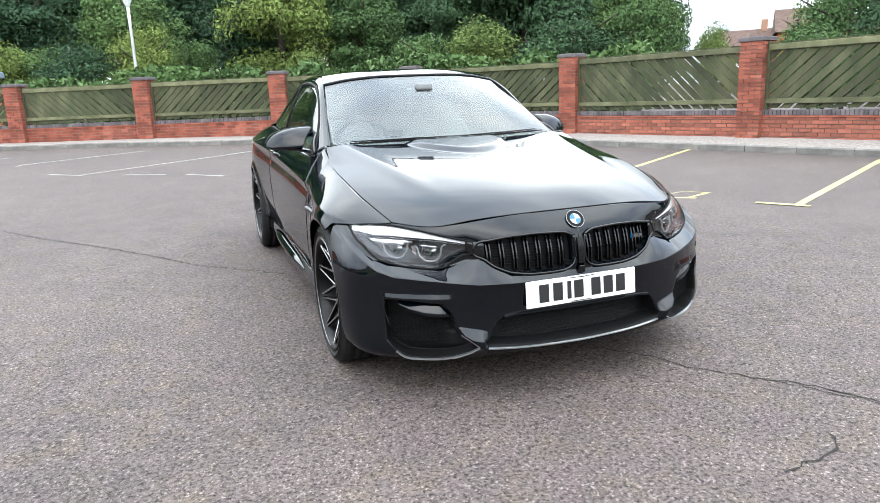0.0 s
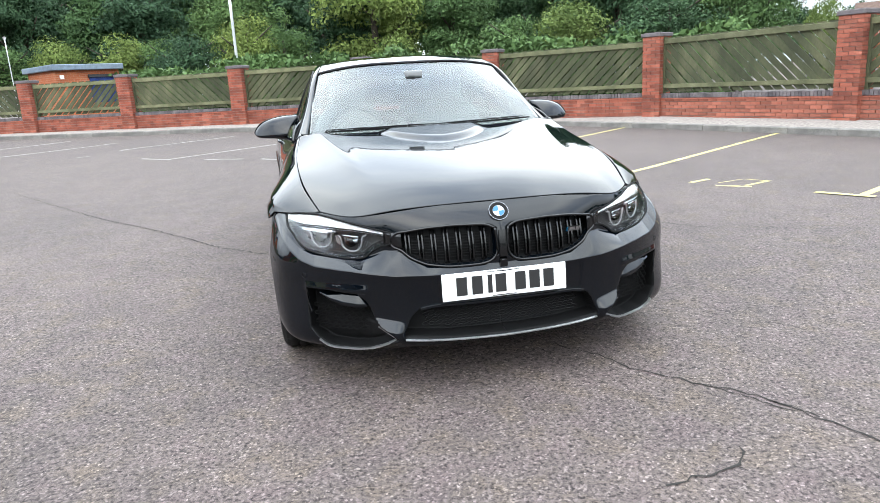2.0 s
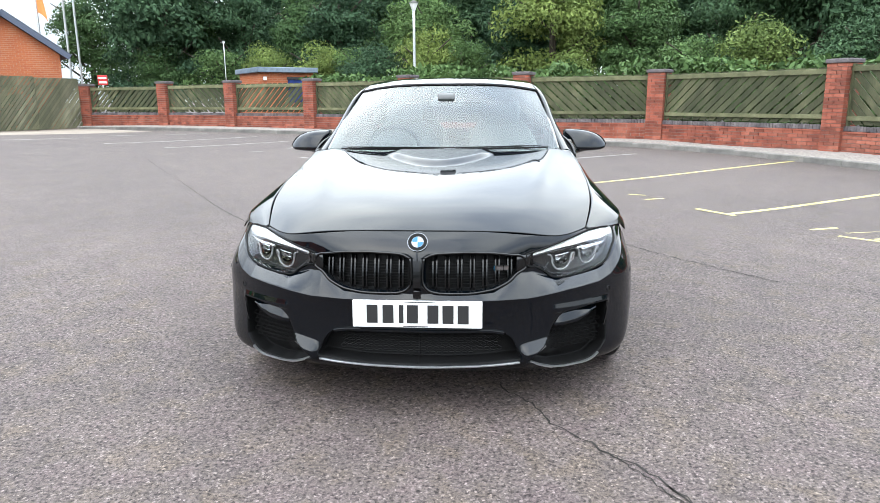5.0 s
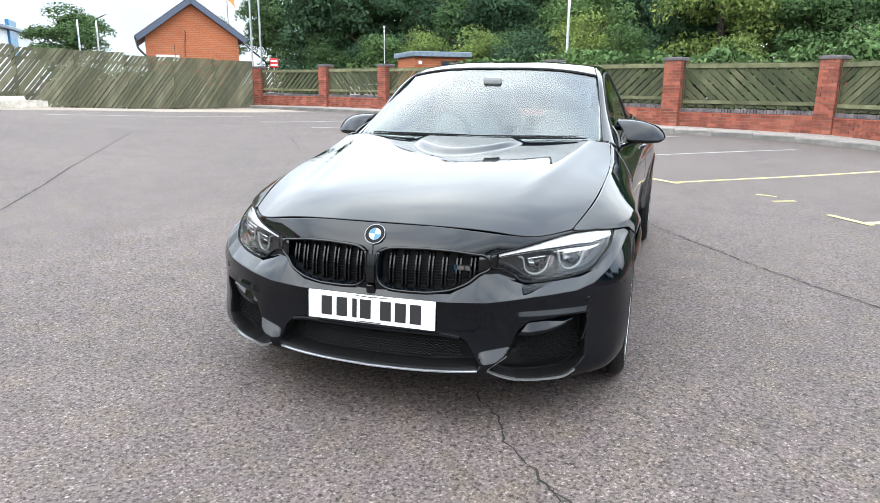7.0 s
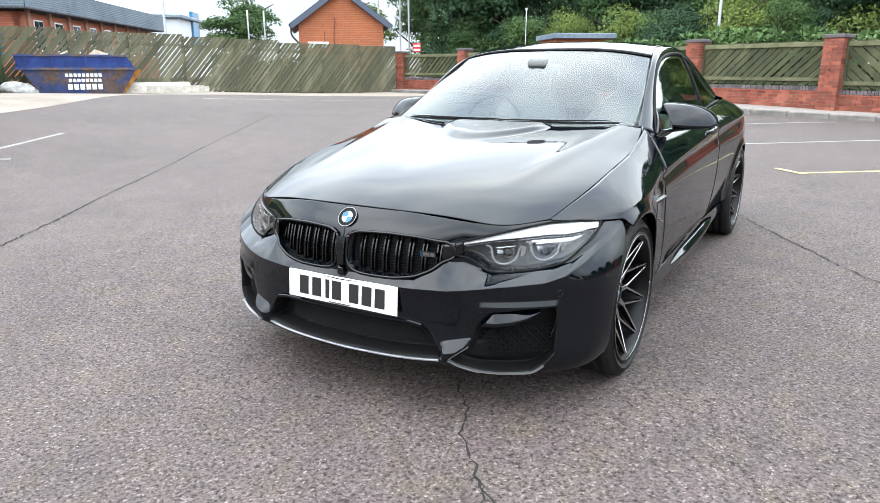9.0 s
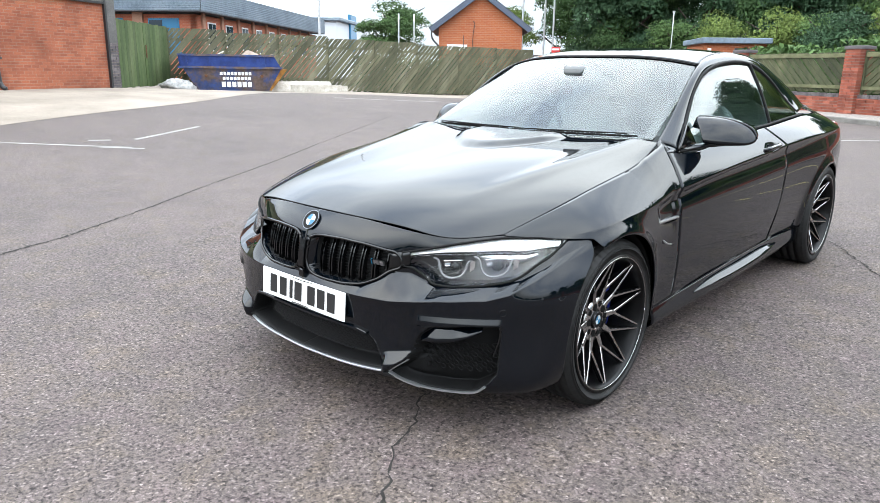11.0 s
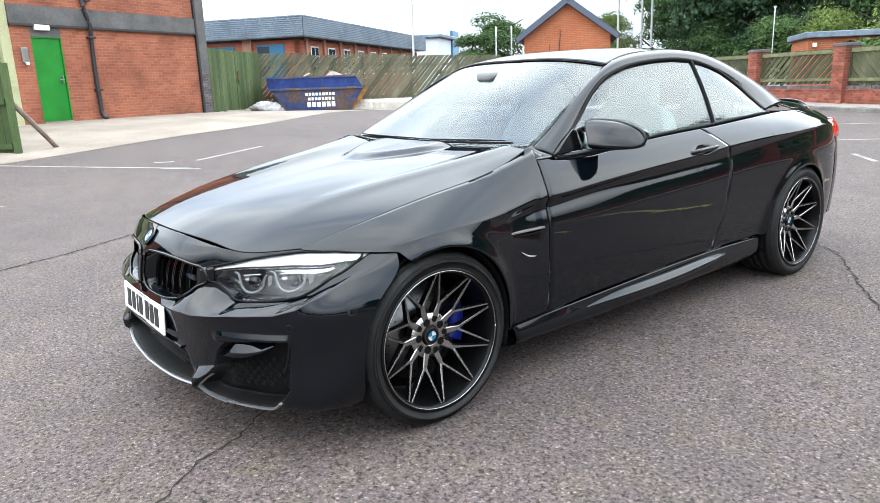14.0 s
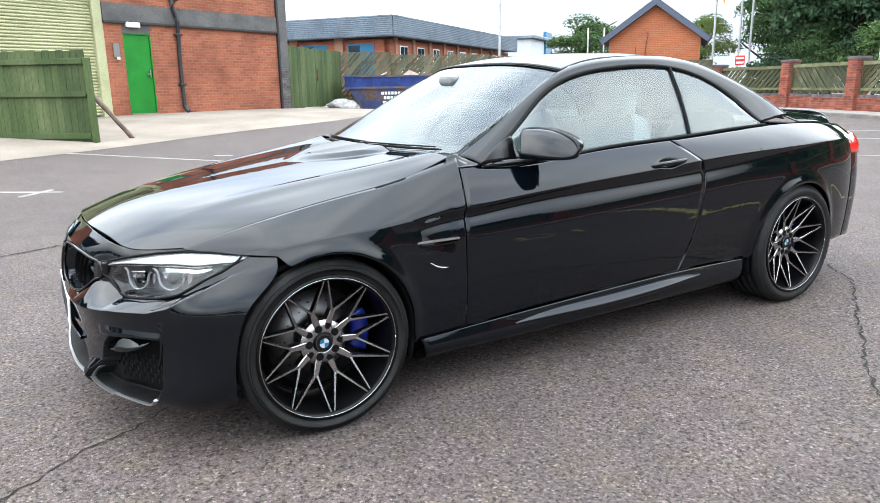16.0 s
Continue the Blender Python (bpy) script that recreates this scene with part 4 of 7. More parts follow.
BLUE_GLASS = plain("blue_window_panel", (.03, .14, .26), .15)
OFFICE_BRICK = brick_material("office_brick", ((0.3609, 0.1117, 0.0601), (0.3094, 0.0859, 0.0473)), (0.3094, 0.1719, 0.1203), 1.0, .4)
office = tagged(new("office_building"), "single-storey brick office with blue-grey metal fascia roof, behind the fence", "building")
oc, od = Vector((-32.8, 16.7, 0)), Vector((-45.7, 34.1, 0))
turn = math.degrees(math.atan2(od.y - oc.y, od.x - oc.x))
office.matrix_basis = pose(-43.5, 22.1, .4, 0, 0, turn) @ Matrix.Scale(1.3, 4)
ol = (od - oc).length
uv_boxes("wall", [(0, ol, .0, .3, -1, 3.3), (0, .3, 0, 14, -1, 3.3)], OFFICE_BRICK, office, "orange-red brick wall")
def clad(name, m, ln, h):
    V, F = [], []
    n = 10
    for k in range(n + 1):
        for dz, dy in ((0, 0), (.5, -.03), (.96, -.03)):
            z = min(h, (k + dz) * h / n)
            V += [m @ Vector((0, dy, z)), m @ Vector((ln, dy, z))]
    F = [(2 * i, 2 * i + 1, 2 * i + 3, 2 * i + 2) for i in range(len(V) // 2 - 1)]
    return from_arrays(name, V, F, ROOF_METAL, office, False, "ribbed blue-grey metal fascia")
clad("fascia", Matrix.Translation((-.6, -.6, 3.45)), ol + 1.2, 1.05)
clad("fascia", Matrix.Translation((-.6, 14, 3.45)) @ pose(0, 0, 0, 0, 0, -90), 14.6, 1.05)
bm = bmesh.new()
add_box(bm, -.6, ol + .6, -.6, 14, 3.40, 3.46)
add_box(bm, -.55, ol + .55, -.55, 14, 4.45, 4.50)
part("soffit", bm, plain("dark_soffit", (.05, .055, .06), .7), office)
for k in range(9):
    x = 1.4 + k * 2.35
    bm = bmesh.new()
    add_box(bm, x, x + 1.0, -.03, .02, 1.5, 3.0)
    win = part("window", bm, WHITE_PLASTIC, office, "white window frame")
    for dx in (.06, .53):
        bm = bmesh.new()
        add_box(bm, x + dx, x + dx + .41, -.045, .0, 1.57, 2.93)
        part("pane", bm, DARK_GLASS, win)
    bm = bmesh.new()
    add_box(bm, x - .75, x - .45, -.12, .0, -1, 3.4)
    part("brick_pier", bm, OFFICE_BRICK, office)
for k in range(4):
    y = .9 + k * 3.1
    bm = bmesh.new()
    add_box(bm, -.04, .02, y, y + 1.7, 1.3, 3.1)
    win = part("window", bm, BLUE_GLASS, office, "tall blue-tinted window")
    for dy in (.06, .92):
        bm = bmesh.new()
        add_box(bm, -.055, .0, y + dy, y + dy + .72, 1.4, 3.0)
        part("pane", bm, BLUE_GLASS if dy < .5 else DARK_GLASS, win)
    bm = bmesh.new()
    add_box(bm, -.16, .0, y + 1.95, y + 2.5, -1, 3.4)
    part("brick_pier", bm, OFFICE_BRICK, office)
hall = tagged(new("warehouse"), "pale grey metal warehouse with blue panels in the distance", "building")
hall.matrix_basis = pose(-75.5, 59.6, 0, 0, 0, turn) @ Matrix.Scale(1.33, 4)
part("wall", bevel_box(-7, 7, -2, 8, -1, 5.2, .05, 1), plain("pale_metal_wall", (.5, .52, .55), .5), hall)
part("wall", bevel_box(-2.5, 0, -2.2, -1.9, 2.5, 6.1, .05, 1), BLUE_GLASS, hall, "blue wall panel")
part("roof", bevel_box(-7.3, 7.3, -2.4, 8.3, 5.2, 5.5, .05, 1), ROOF_METAL, hall)

SLATE = weathered("dark_roof_tiles", (0.0291, 0.0333, 0.0417), (0.0500, 0.0567, 0.0708), (0.0750, 0.0833, 0.1000), 3, .6, 30, .004)
HOUSE_BRICK = brick_material("house_brick", ((0.3953, 0.1246, 0.0516), (0.3437, 0.0988, 0.0429)), (0.3609, 0.2062, 0.1375), 1.0, .3)
house = tagged(new("gable_house"), "small orange brick house with dark tiled gable roof, behind fence", "house")
house.matrix_basis = pose(-18.6, 22.4, .3, 0, 0, 41)
bm = bmesh.new()
hw, ht, ap, dp = 1.86, 2.98, 4.33, 6.0
vs = [(-hw, 0, -1), (hw, 0, -1), (hw, 0, ht - .15), (0, 0, ap - .15), (-hw, 0, ht - .15)]
f0 = [bm.verts.new(v) for v in vs]
f1 = [bm.verts.new((x, dp, z)) for x, y, z in vs]
bm.faces.new(f0)
bm.faces.new(f1[::-1])
for i in range(5):
    bm.faces.new((f0[i], f1[i], f1[(i + 1) % 5], f0[(i + 1) % 5]))
bmesh.ops.recalc_face_normals(bm, faces=bm.faces)
uv = bm.loops.layers.uv.new("UVMap")
for f in bm.faces:
    for l in f.loops:
        l[uv].uv = (l.vert.co.x + l.vert.co.y, l.vert.co.z)
part("wall", bm, HOUSE_BRICK, house, "orange brick gable wall")
for s in (-1, 1):
    L2 = math.hypot(hw + .35, (ap - ht) * (hw + .35) / hw)
    an = math.degrees(math.atan2(ap - ht, hw))
    roof_m = pose(0, 0, ap + .02) @ pose(0, 0, 0, 0, s * an, 0)
    bm = bmesh.new()
    add_box(bm, 0 if s > 0 else -L2, L2 if s > 0 else 0, -.25, dp + .25, -.05, .10, roof_m)
    part("roof", bm, SLATE, house, "dark tiled roof slope")
    bm = bmesh.new()
    add_box(bm, 0 if s > 0 else -L2, L2 if s > 0 else 0, -.28, -.24, -.14, .06, roof_m)
    part("bargeboard", bm, plain("dark_blue_grey_board", (.06, .075, .11), .5), house)
    tube("gutter", [(s * (hw + .36), -.2, ht - .2), (s * (hw + .36), dp, ht - .2)], .06, BLACK_IRON, house, 1, 4, 6)
tube("downpipe", [(-hw - .30, -.1, ht - .25), (-hw - .30, -.1, ht - .6), (-hw - .05, -.08, ht - .9), (-hw - .05, -.08, 0)], .045, BLACK_IRON, house, 1, 30, 6)
tube("wall_pipe", [(-.27, -.06, 1.5), (-.27, -.06, 2.9), (-.27, -.06, 3.05), (-.33, -.06, 3.10)], .016, BLACK_IRON, house, 1, 20, 6)
tube("wall_pipe", [(-.74, -.06, 1.5), (-.74, -.06, 2.2), (-.74, -.06, 2.52)], .014, BLACK_IRON, house, 1, 24, 6)
part("sign_board", bevel_box(-1.48, -.58, -.06, .0, 1.85, 2.10, .01, 1), WHITE_PLASTIC, house, "white board on the gable")

hut = tagged(new("brick_hut"), "low brick hut with grey flat roof and blue shutter, behind fence", "hut")
hut.matrix_basis = pose(-10.02, 26.31, .2, 0, 0, math.degrees(math.atan2(2.0, 2.7)))
uv_boxes("wall", [(0, 2.45, 0, 3, -1, 2.28)], HOUSE_BRICK, hut, "orange brick wall")
part("roof", bevel_box(-.15, 2.60, -.2, 3.2, 2.28, 2.50, .02, 1), ROOF_METAL, hut, "grey flat roof edge")
part("shutter", bevel_box(1.25, 2.20, -.05, .02, 1.0, 2.02, .01, 1), SKIP_BRIGHT, hut, "blue roller shutter")
part("awning", bevel_box(1.2, 2.25, -.10, .0, 1.98, 2.10, .01, 1), BLACK_IRON, hut)
part("lamp", bevel_box(.15, .28, -.12, .0, 1.95, 2.10, .01, 1), WHITE_PLASTIC, hut)

POLE = plain("galvanised_pole", (.5, .51, .52), .45, .6)
def street_lamp(x, y, h, label, head=True, r=.05, k=1.0):
    p = tagged(new("street_lamp" if head else "flagpole"), label, "street lamp" if head else "flagpole", "" if head else "flagpoles behind the fence")
    p.location = (x, y, 0)
    tube("pole", [(0, 0, -.3), (0, 0, h * .5), (0, 0, h)], r, POLE, p, 1, 8, 8)
    if head:
        bm = bmesh.new()
        bmesh.ops.create_cone(bm, cap_ends=True, segments=16, radius1=.06 * k, radius2=.17 * k, depth=.26 * k, matrix=Matrix.Translation((0, 0, h + .12 * k)))
        part("lantern", bm, WHITE_PLASTIC, p, "pale lantern")
        bm = bmesh.new()
        bmesh.ops.create_cone(bm, cap_ends=True, segments=16, radius1=.20 * k, radius2=.03 * k, depth=.10 * k, matrix=Matrix.Translation((0, 0, h + .30 * k)))
        part("lantern_cap", bm, BAND, p)
    return p
street_lamp(-2.95, 23.4, 4.55, "slim pale street lamp post behind the boundary fence")
street_lamp(-11.9, 27.3, 3.75, "slim street lamp post behind the brick hut", True, .02, .4)
for x, y in ((-25.0, 34.1), (-24.4, 35.6), (-24.4, 36.6)):
    street_lamp(x, y, 9.5, "tall white flagpole behind the fence", False, .06)
street_lamp(-33.7, 25.0, 11.0, "tall lamp column behind the fence", False, .07)
for x, y in ((-44, 41.5), (-43.2, 42.6)):
    street_lamp(x, y, 6.0, "slim distant lamp column", False, .06)
flag = net([[(0, 0, 7.6), (0, 0, 6.9), (0, 0, 6.1)], [(.15, .05, 7.5), (.22, .1, 6.7), (.25, .08, 5.9)], [(.28, -.05, 7.2), (.42, .02, 6.4), (.5, .05, 5.6)]], 12, 8)
flag = tagged(from_arrays("flag", (flag + (-24.95, 34.1, 0)).reshape(-1, 3), quads(12, 8), plain("orange_flag_cloth", (.75, .24, .07), .8)), "orange flag hanging from a pole", "flag")
sign = tagged(new("notice_sign"), "small red and white notice sign on a post behind the fence", "sign")
sign.matrix_basis = pose(-16.5, 25.3, 0, 0, 0, 30)
tube("post", [(0, .05, 0), (0, .05, 1), (0, .05, 2.3)], .03, POLE, sign, 1, 4, 6)
part("board", bevel_box(-.19, .19, -.01, .02, 1.98, 2.38, .01, 1), plain("sign_red", (.5, .02, .02), .5), sign)
for z in (2.05, 2.23):
    part("sign_bar", bevel_box(-.15, .15, -.02, -.005, z, z + .08, .003, 1), WHITE_PLASTIC, sign)
ROOF_TILE = weathered("brown_roof_tiles", (0.0500, 0.0300, 0.0225), (0.0850, 0.0500, 0.0375), (0.1150, 0.0750, 0.0550), 2, .8, 20, .004)
for k, (x, y, w, h) in enumerate(((66, 68, 3.2, 4.6), (68, 61, 3.6, 6.4), (80, 56, 6, 5.6))):
    hs = tagged(new("far_house"), "distant brick house with a brown tiled roof", "house", "distant houses")
    hs.matrix_basis = pose(x, y, 0, 0, 0, -42)
    uv_boxes("wall", [(-w, w, -4, 4, -2, h)], HOUSE_BRICK, hs, "brick wall")
    V = [(-w - .4, -4.4, h), (w + .4, -4.4, h), (w + .4, 4.4, h), (-w - .4, 4.4, h), (-w - .4, 0, h + 2.8), (w + .4, 0, h + 2.8)]
    from_arrays("roof", V, [(0, 1, 5, 4), (2, 3, 4, 5), (0, 4, 3), (1, 2, 5)], ROOF_TILE, hs, False)
    for xx in (-w * .5, w * .4):
        part("window", bevel_box(xx - .6, xx + .6, -4.06, -3.98, h - 2.0, h - .7, .02, 1), WHITE_PLASTIC, hs, "white window")
    part("chimney", bevel_box(w * .3, w * .3 + .7, -.4, .4, h + 1.8, h + 3.9, .02, 1), HOUSE_BRICK, hs)

# ---- trees and shrubs ----
def leaf_material(name, dark, mid, light):
    m, t, b = nodes_of(name)
    lo = tuple((a + b) / 2 for a, b in zip(dark, mid))
    hi = tuple(a * .55 + b * .45 for a, b in zip(mid, light))
    col = ramp(t, per_island(t), [(0.0, lo), (.55, mid), (1.0, hi)])
    v = coords(t)
    col = blend(t, col, ramp(t, noise_tex(t, v, .8, 4), [(.3, (.6, .62, .6)), (.7, (1.35, 1.3, 1.2))]), .8, "MULTIPLY")
    col = blend(t, col, ramp(t, per_piece(t), [(0, (.75, .8, .8)), (1, (1.2, 1.15, 1.0))]), 1.0, "MULTIPLY")
    t.links.new(col, b.inputs["Base Color"])
    b.inputs["Roughness"].default_value, b.inputs["Specular IOR Level"].default_value = .7, .12
    b.inputs["Transmission Weight"].default_value = 0.0
    b.inputs["Subsurface Weight"].default_value = 0.0
    return m


LEAF = {"dark": leaf_material("dark_green_leaves", (0.0169, 0.0358, 0.0214), (0.0316, 0.0657, 0.0354), (0.0607, 0.1076, 0.0530)),
        "mid": leaf_material("green_leaves", (0.0299, 0.0575, 0.0220), (0.0598, 0.1094, 0.0405), (0.1094, 0.1666, 0.0662)),
        "lime": leaf_material("yellow_green_leaves", (0.0491, 0.0784, 0.0235), (0.1025, 0.1470, 0.0435), (0.1649, 0.2009, 0.0751)),
        "rust": leaf_material("purple_brown_leaves", (0.0317, 0.0263, 0.0199), (0.0635, 0.0454, 0.0327), (0.0997, 0.0759, 0.0499))}
BARK = weathered("grey_brown_bark", (0.0250, 0.0200, 0.0150), (0.0500, 0.0401, 0.0300), (0.0750, 0.0625, 0.0500), 6, .9, 40, .01, None, (1, 1, .3))


def make_tree(name, height, spread, crown_low, lobes, leaves, size, mat, seed, label, category, group):
    """A tapered trunk with limbs, and a crown of single leaves in uneven lobes."""
    r = np.random.RandomState(seed)
    tree = tagged(new(name), label, category, group)
    tube("trunk", [(0, 0, -.3), (.05, .03, height * .3), (-.04, .06, height * .6), (.03, 0, height * .85)], .035 * height * .55, BARK, tree, 1, 14, 8, tip=.6)
    for k in range(6):
        a = 2 * math.pi * k / 6 + r.rand()
        z = height * (.25 + .09 * k)
        q = spread * .65
        tube("limb", [(0, 0, z), (q * .5 * math.cos(a), q * .5 * math.sin(a), z + height * .10), (q * math.cos(a), q * math.sin(a), z + height * .2)], .012 * height * .6, BARK, tree, 1, 8, 6, tip=.4)
    cz = (crown_low + height) / 2
    cen, rad = [], []
    while len(cen) < lobes:
        p = r.uniform(-1, 1, 3)
        if .25 < np.linalg.norm(p) < 1:
            taper = 1 - .35 * max(0, p[2])
            cen.append((p[0] * spread * .72 * taper, p[1] * spread * .72 * taper, cz + p[2] * (height - crown_low) * .40))
            rad.append(spread * r.uniform(.24, .44))
    cen, rad = np.array(cen), np.array(rad)
    k = r.choice(lobes, leaves, p=rad ** 2 / (rad ** 2).sum())
    d = r.normal(size=(leaves, 3))
    d /= np.linalg.norm(d, axis=1, keepdims=True)
    d[:, 2] = np.where(d[:, 2] < -.3, -d[:, 2] * .6, d[:, 2])
    P = cen[k] + d * (rad[k] * (1 - .38 * r.rand(leaves) ** 2.0))[:, None] * (1, 1, .82)
    n = d + r.normal(scale=.55, size=(leaves, 3))
    n /= np.linalg.norm(n, axis=1, keepdims=True)
    a = np.cross(n, r.normal(size=(leaves, 3)))
    a /= np.linalg.norm(a, axis=1, keepdims=True)
    b = np.cross(n, a)
    s = (size * r.uniform(.6, 1.4, leaves))[:, None]
    V = np.stack([P - a * s, P + b * s * .42 + n * s * .12, P + a * s, P - b * s * .42 + n * s * .12], 1).reshape(-1, 3)
    F = np.arange(leaves * 4).reshape(-1, 4)
    tagged(from_arrays("crown", V, F, mat, tree, False, "crown of small leaves"), kind="stuff")
    return tree


SHRUBS = [make_tree("shrub", 3.6, 2.0, .3, 30, 11500, .058, LEAF[c], 20 + i, lab, "shrub", "shrubs behind the fence")
          for i, (c, lab) in enumerate((("lime", "leafy yellow-green shrub behind the fence"), ("mid", "leafy green shrub behind the fence"), ("rust", "purple-brown leafy shrub behind the fence"), ("dark", "dark green shrub behind the fence")))]
TREES = [make_tree("tree", 9.5, 3.6, 1.2, 44, 17000, .115, LEAF[c], 50 + i, lab, "tree", "woodland trees behind the car park")
         for i, (c, lab) in enumerate((("dark", "tall dark green leafy tree in a wood"), ("mid", "tall mid-green leafy tree in a wood"), ("lime", "tall yellow-green leafy tree in a wood"), ("dark", "broad dark leafy tree in a wood")))]
FAR_TREE = make_tree("tree", 9.5, 3.6, 1.2, 34, 3200, .26, LEAF["dark"], 60, "distant dark leafy tree, most copies added out of view", "tree", "woodland trees behind the car park")
used = set()


def plant(src, x, y, s, turn, sz=1.0):
    m = pose(x, y, ground_z(x, y) - .05, 0, 0, turn)
    if src.name not in used:
        used.add(src.name)
        src.matrix_basis = m
        src.scale = (s, s, s * sz)
        return src
    o = copy_thing(src, m)
    o.scale = (s, s, s * sz)
    return o


def build_hedge(pts, n, low, high, depth, mat, seed, label):
    """Dense undergrowth along a line, as one mass of small leaves."""
    g = np.random.RandomState(seed)
    C = through_points(pts, 160)
    T = np.gradient(C, axis=0)
    T /= np.linalg.norm(T, axis=1, keepdims=True)
    k = g.randint(0, 160, n)
    crest = np.interp(np.arange(160), np.arange(0, 160, 8), g.uniform(.75, 1.1, 20))[k]
    off = g.uniform(-1, 1, n) * depth
    z = low + (high - low) * crest * g.rand(n) ** .8
    base = C[k] + np.stack([-T[k, 1], T[k, 0]], 1) * off[:, None] + g.normal(scale=.12, size=(n, 2))
    P = np.column_stack([base, z])
    nrm = g.normal(size=(n, 3))
    nrm /= np.linalg.norm(nrm, axis=1, keepdims=True)
    a = np.cross(nrm, g.normal(size=(n, 3)))
    a /= np.linalg.norm(a, axis=1, keepdims=True)
    b = np.cross(nrm, a)
    q = g.uniform(.06, .13, n)[:, None]
    V = np.stack([P - a * q, P + b * q * .5, P + a * q, P - b * q * .5], 1).reshape(-1, 3)
    return tagged(from_arrays("hedge", V, np.arange(n * 4).reshape(-1, 4), mat, None, False), label, "hedge", kind="stuff")


build_hedge([(9.3, 11.8), (8.6, 13.2), (5.6, 16.9), (1.6, 18.3), (-1.9, 20.1), (-5.0, 21.9), (-6.6, 22.7)], 22000, .1, 2.25, .7, LEAF["mid"], 91, "dense green undergrowth behind the boundary fence")
build_hedge([(-13.2, 25.3), (-16.4, 26.2)], 5000, .1, 2.0, .5, LEAF["dark"], 92, "dark undergrowth behind the boundary fence")
build_hedge([(-18.0, 24.4), (-19.0, 20.6), (-20.2, 16.6)], 7000, .1, 1.75, .35, LEAF["dark"], 93, "dark undergrowth behind the tall yard fence")
EDGE = through_points([(-20.5, 35.5), (-15, 31.5), (-9, 29.8), (-3.6, 26.2), (1.6, 22.8), (5.8, 20.4), (9.4, 18.4), (12.5, 16.2)], 200)
OUT = np.array((.45, .89))
r = random.Random(11)
KIND_FRONT = (1, 3, 1, 3, 1, 0, 0, 1, 3, 0, 1, 2, 0, 2, 1, 0, 3, 1)
for k in range(18):
    x, y = EDGE[int(k * 199 / 17)]
    s = r.uniform(.85, 1.2)
    if k < 5:
        s *= 1.25
    if KIND_FRONT[k] == 2:
        s *= .72
    plant(SHRUBS[KIND_FRONT[k]], x + r.uniform(-.4, .4), y + r.uniform(-.3, .9), s, r.uniform(0, 360), r.uniform(.85, 1.15))
for row, (off, s0, kinds) in enumerate(((4.0, .72, (1, 1, 0, 1, 0, 1, 1, 0, 2, 1, 0, 3, 1)), (9.5, .92, (0, 3, 0, 1, 3, 0, 0, 3, 1, 0, 3, 0, 1)), (16, 1.2, (3, 0, 3, 0, 0, 3, 0, 3, 0, 3, 0, 0, 3)))):
    for k in range(13):
        low = 1 - .28 * (row > 0) * max(0, k - 7) / 5
        x, y = EDGE[int(k * 199 / 12)] + OUT * off
        plant(TREES[kinds[k]], x + r.uniform(-1, 1), y + r.uniform(-1, 1), s0 * low * r.uniform(.85, 1.15), r.uniform(0, 360), r.uniform(.9, 1.15))
plant(TREES[0], -17.5, 33.5, 1.15, 20, 1.1)
plant(TREES[3], -20.6, 38.5, 1.25, 80, 1.1)
plant(TREES[1], -49.4, 46.0, 1.3, 40, .62)
plant(TREES[2], -31.5, 41.0, .7, 100, .9)
plant(TREES[1], -28.0, 44.0, 1.0, 200, .9)
for x, y, s in ((19.4, 12.9, .76), (21.5, 8.0, .9), (22, 3, .9), (30, 20, .7), (27, 16, .75)):
    plant(TREES[0 if s > .78 else 1], x, y, s, r.uniform(0, 360), .9)
plant(SHRUBS[0], 14.3, 14.8, .50, 30, 1.65)
plant(SHRUBS[0], 18.6, 15.2, .85, 130, 1.2)
plant(SHRUBS[1], 15.4, 11.2, .95, 200, 1.1)
plant(SHRUBS[3], 16.0, 8.6, 1.1, 60, 1.1)
plant(SHRUBS[1], 15.6, 5.2, 1.1, 10, 1.1)
plant(SHRUBS[1], 12.4, 9.2, .72, 300, .95)
plant(SHRUBS[3], 13.0, 6.0, .78, 250, .95)
for x, y in ((76, 84), (83, 82), (69, 88)):
    plant(FAR_TREE, x, y, 1.0, x * 7, 1.0)
# trees added behind the walk, never in view, to close the horizon there
for k in range(38):
    a = math.radians(192 + k * 4.2)
    d = 72 + 8 * r.random()
    plant(FAR_TREE, d * math.cos(a), d * math.sin(a), r.uniform(.9, 1.1), k * 77, r.uniform(.85, 1.0))

# ---- the car: nose at -y, front axle at y = 0, metres ----
WB = 2.812
CAR_POSE = pose(-.0138, -.0045, 0, 0, 0, .733)
car = tagged(new("convertible_car"), "glossy black two-door convertible with its hardtop closed, parked on asphalt", "car")
car.matrix_basis = CAR_POSE

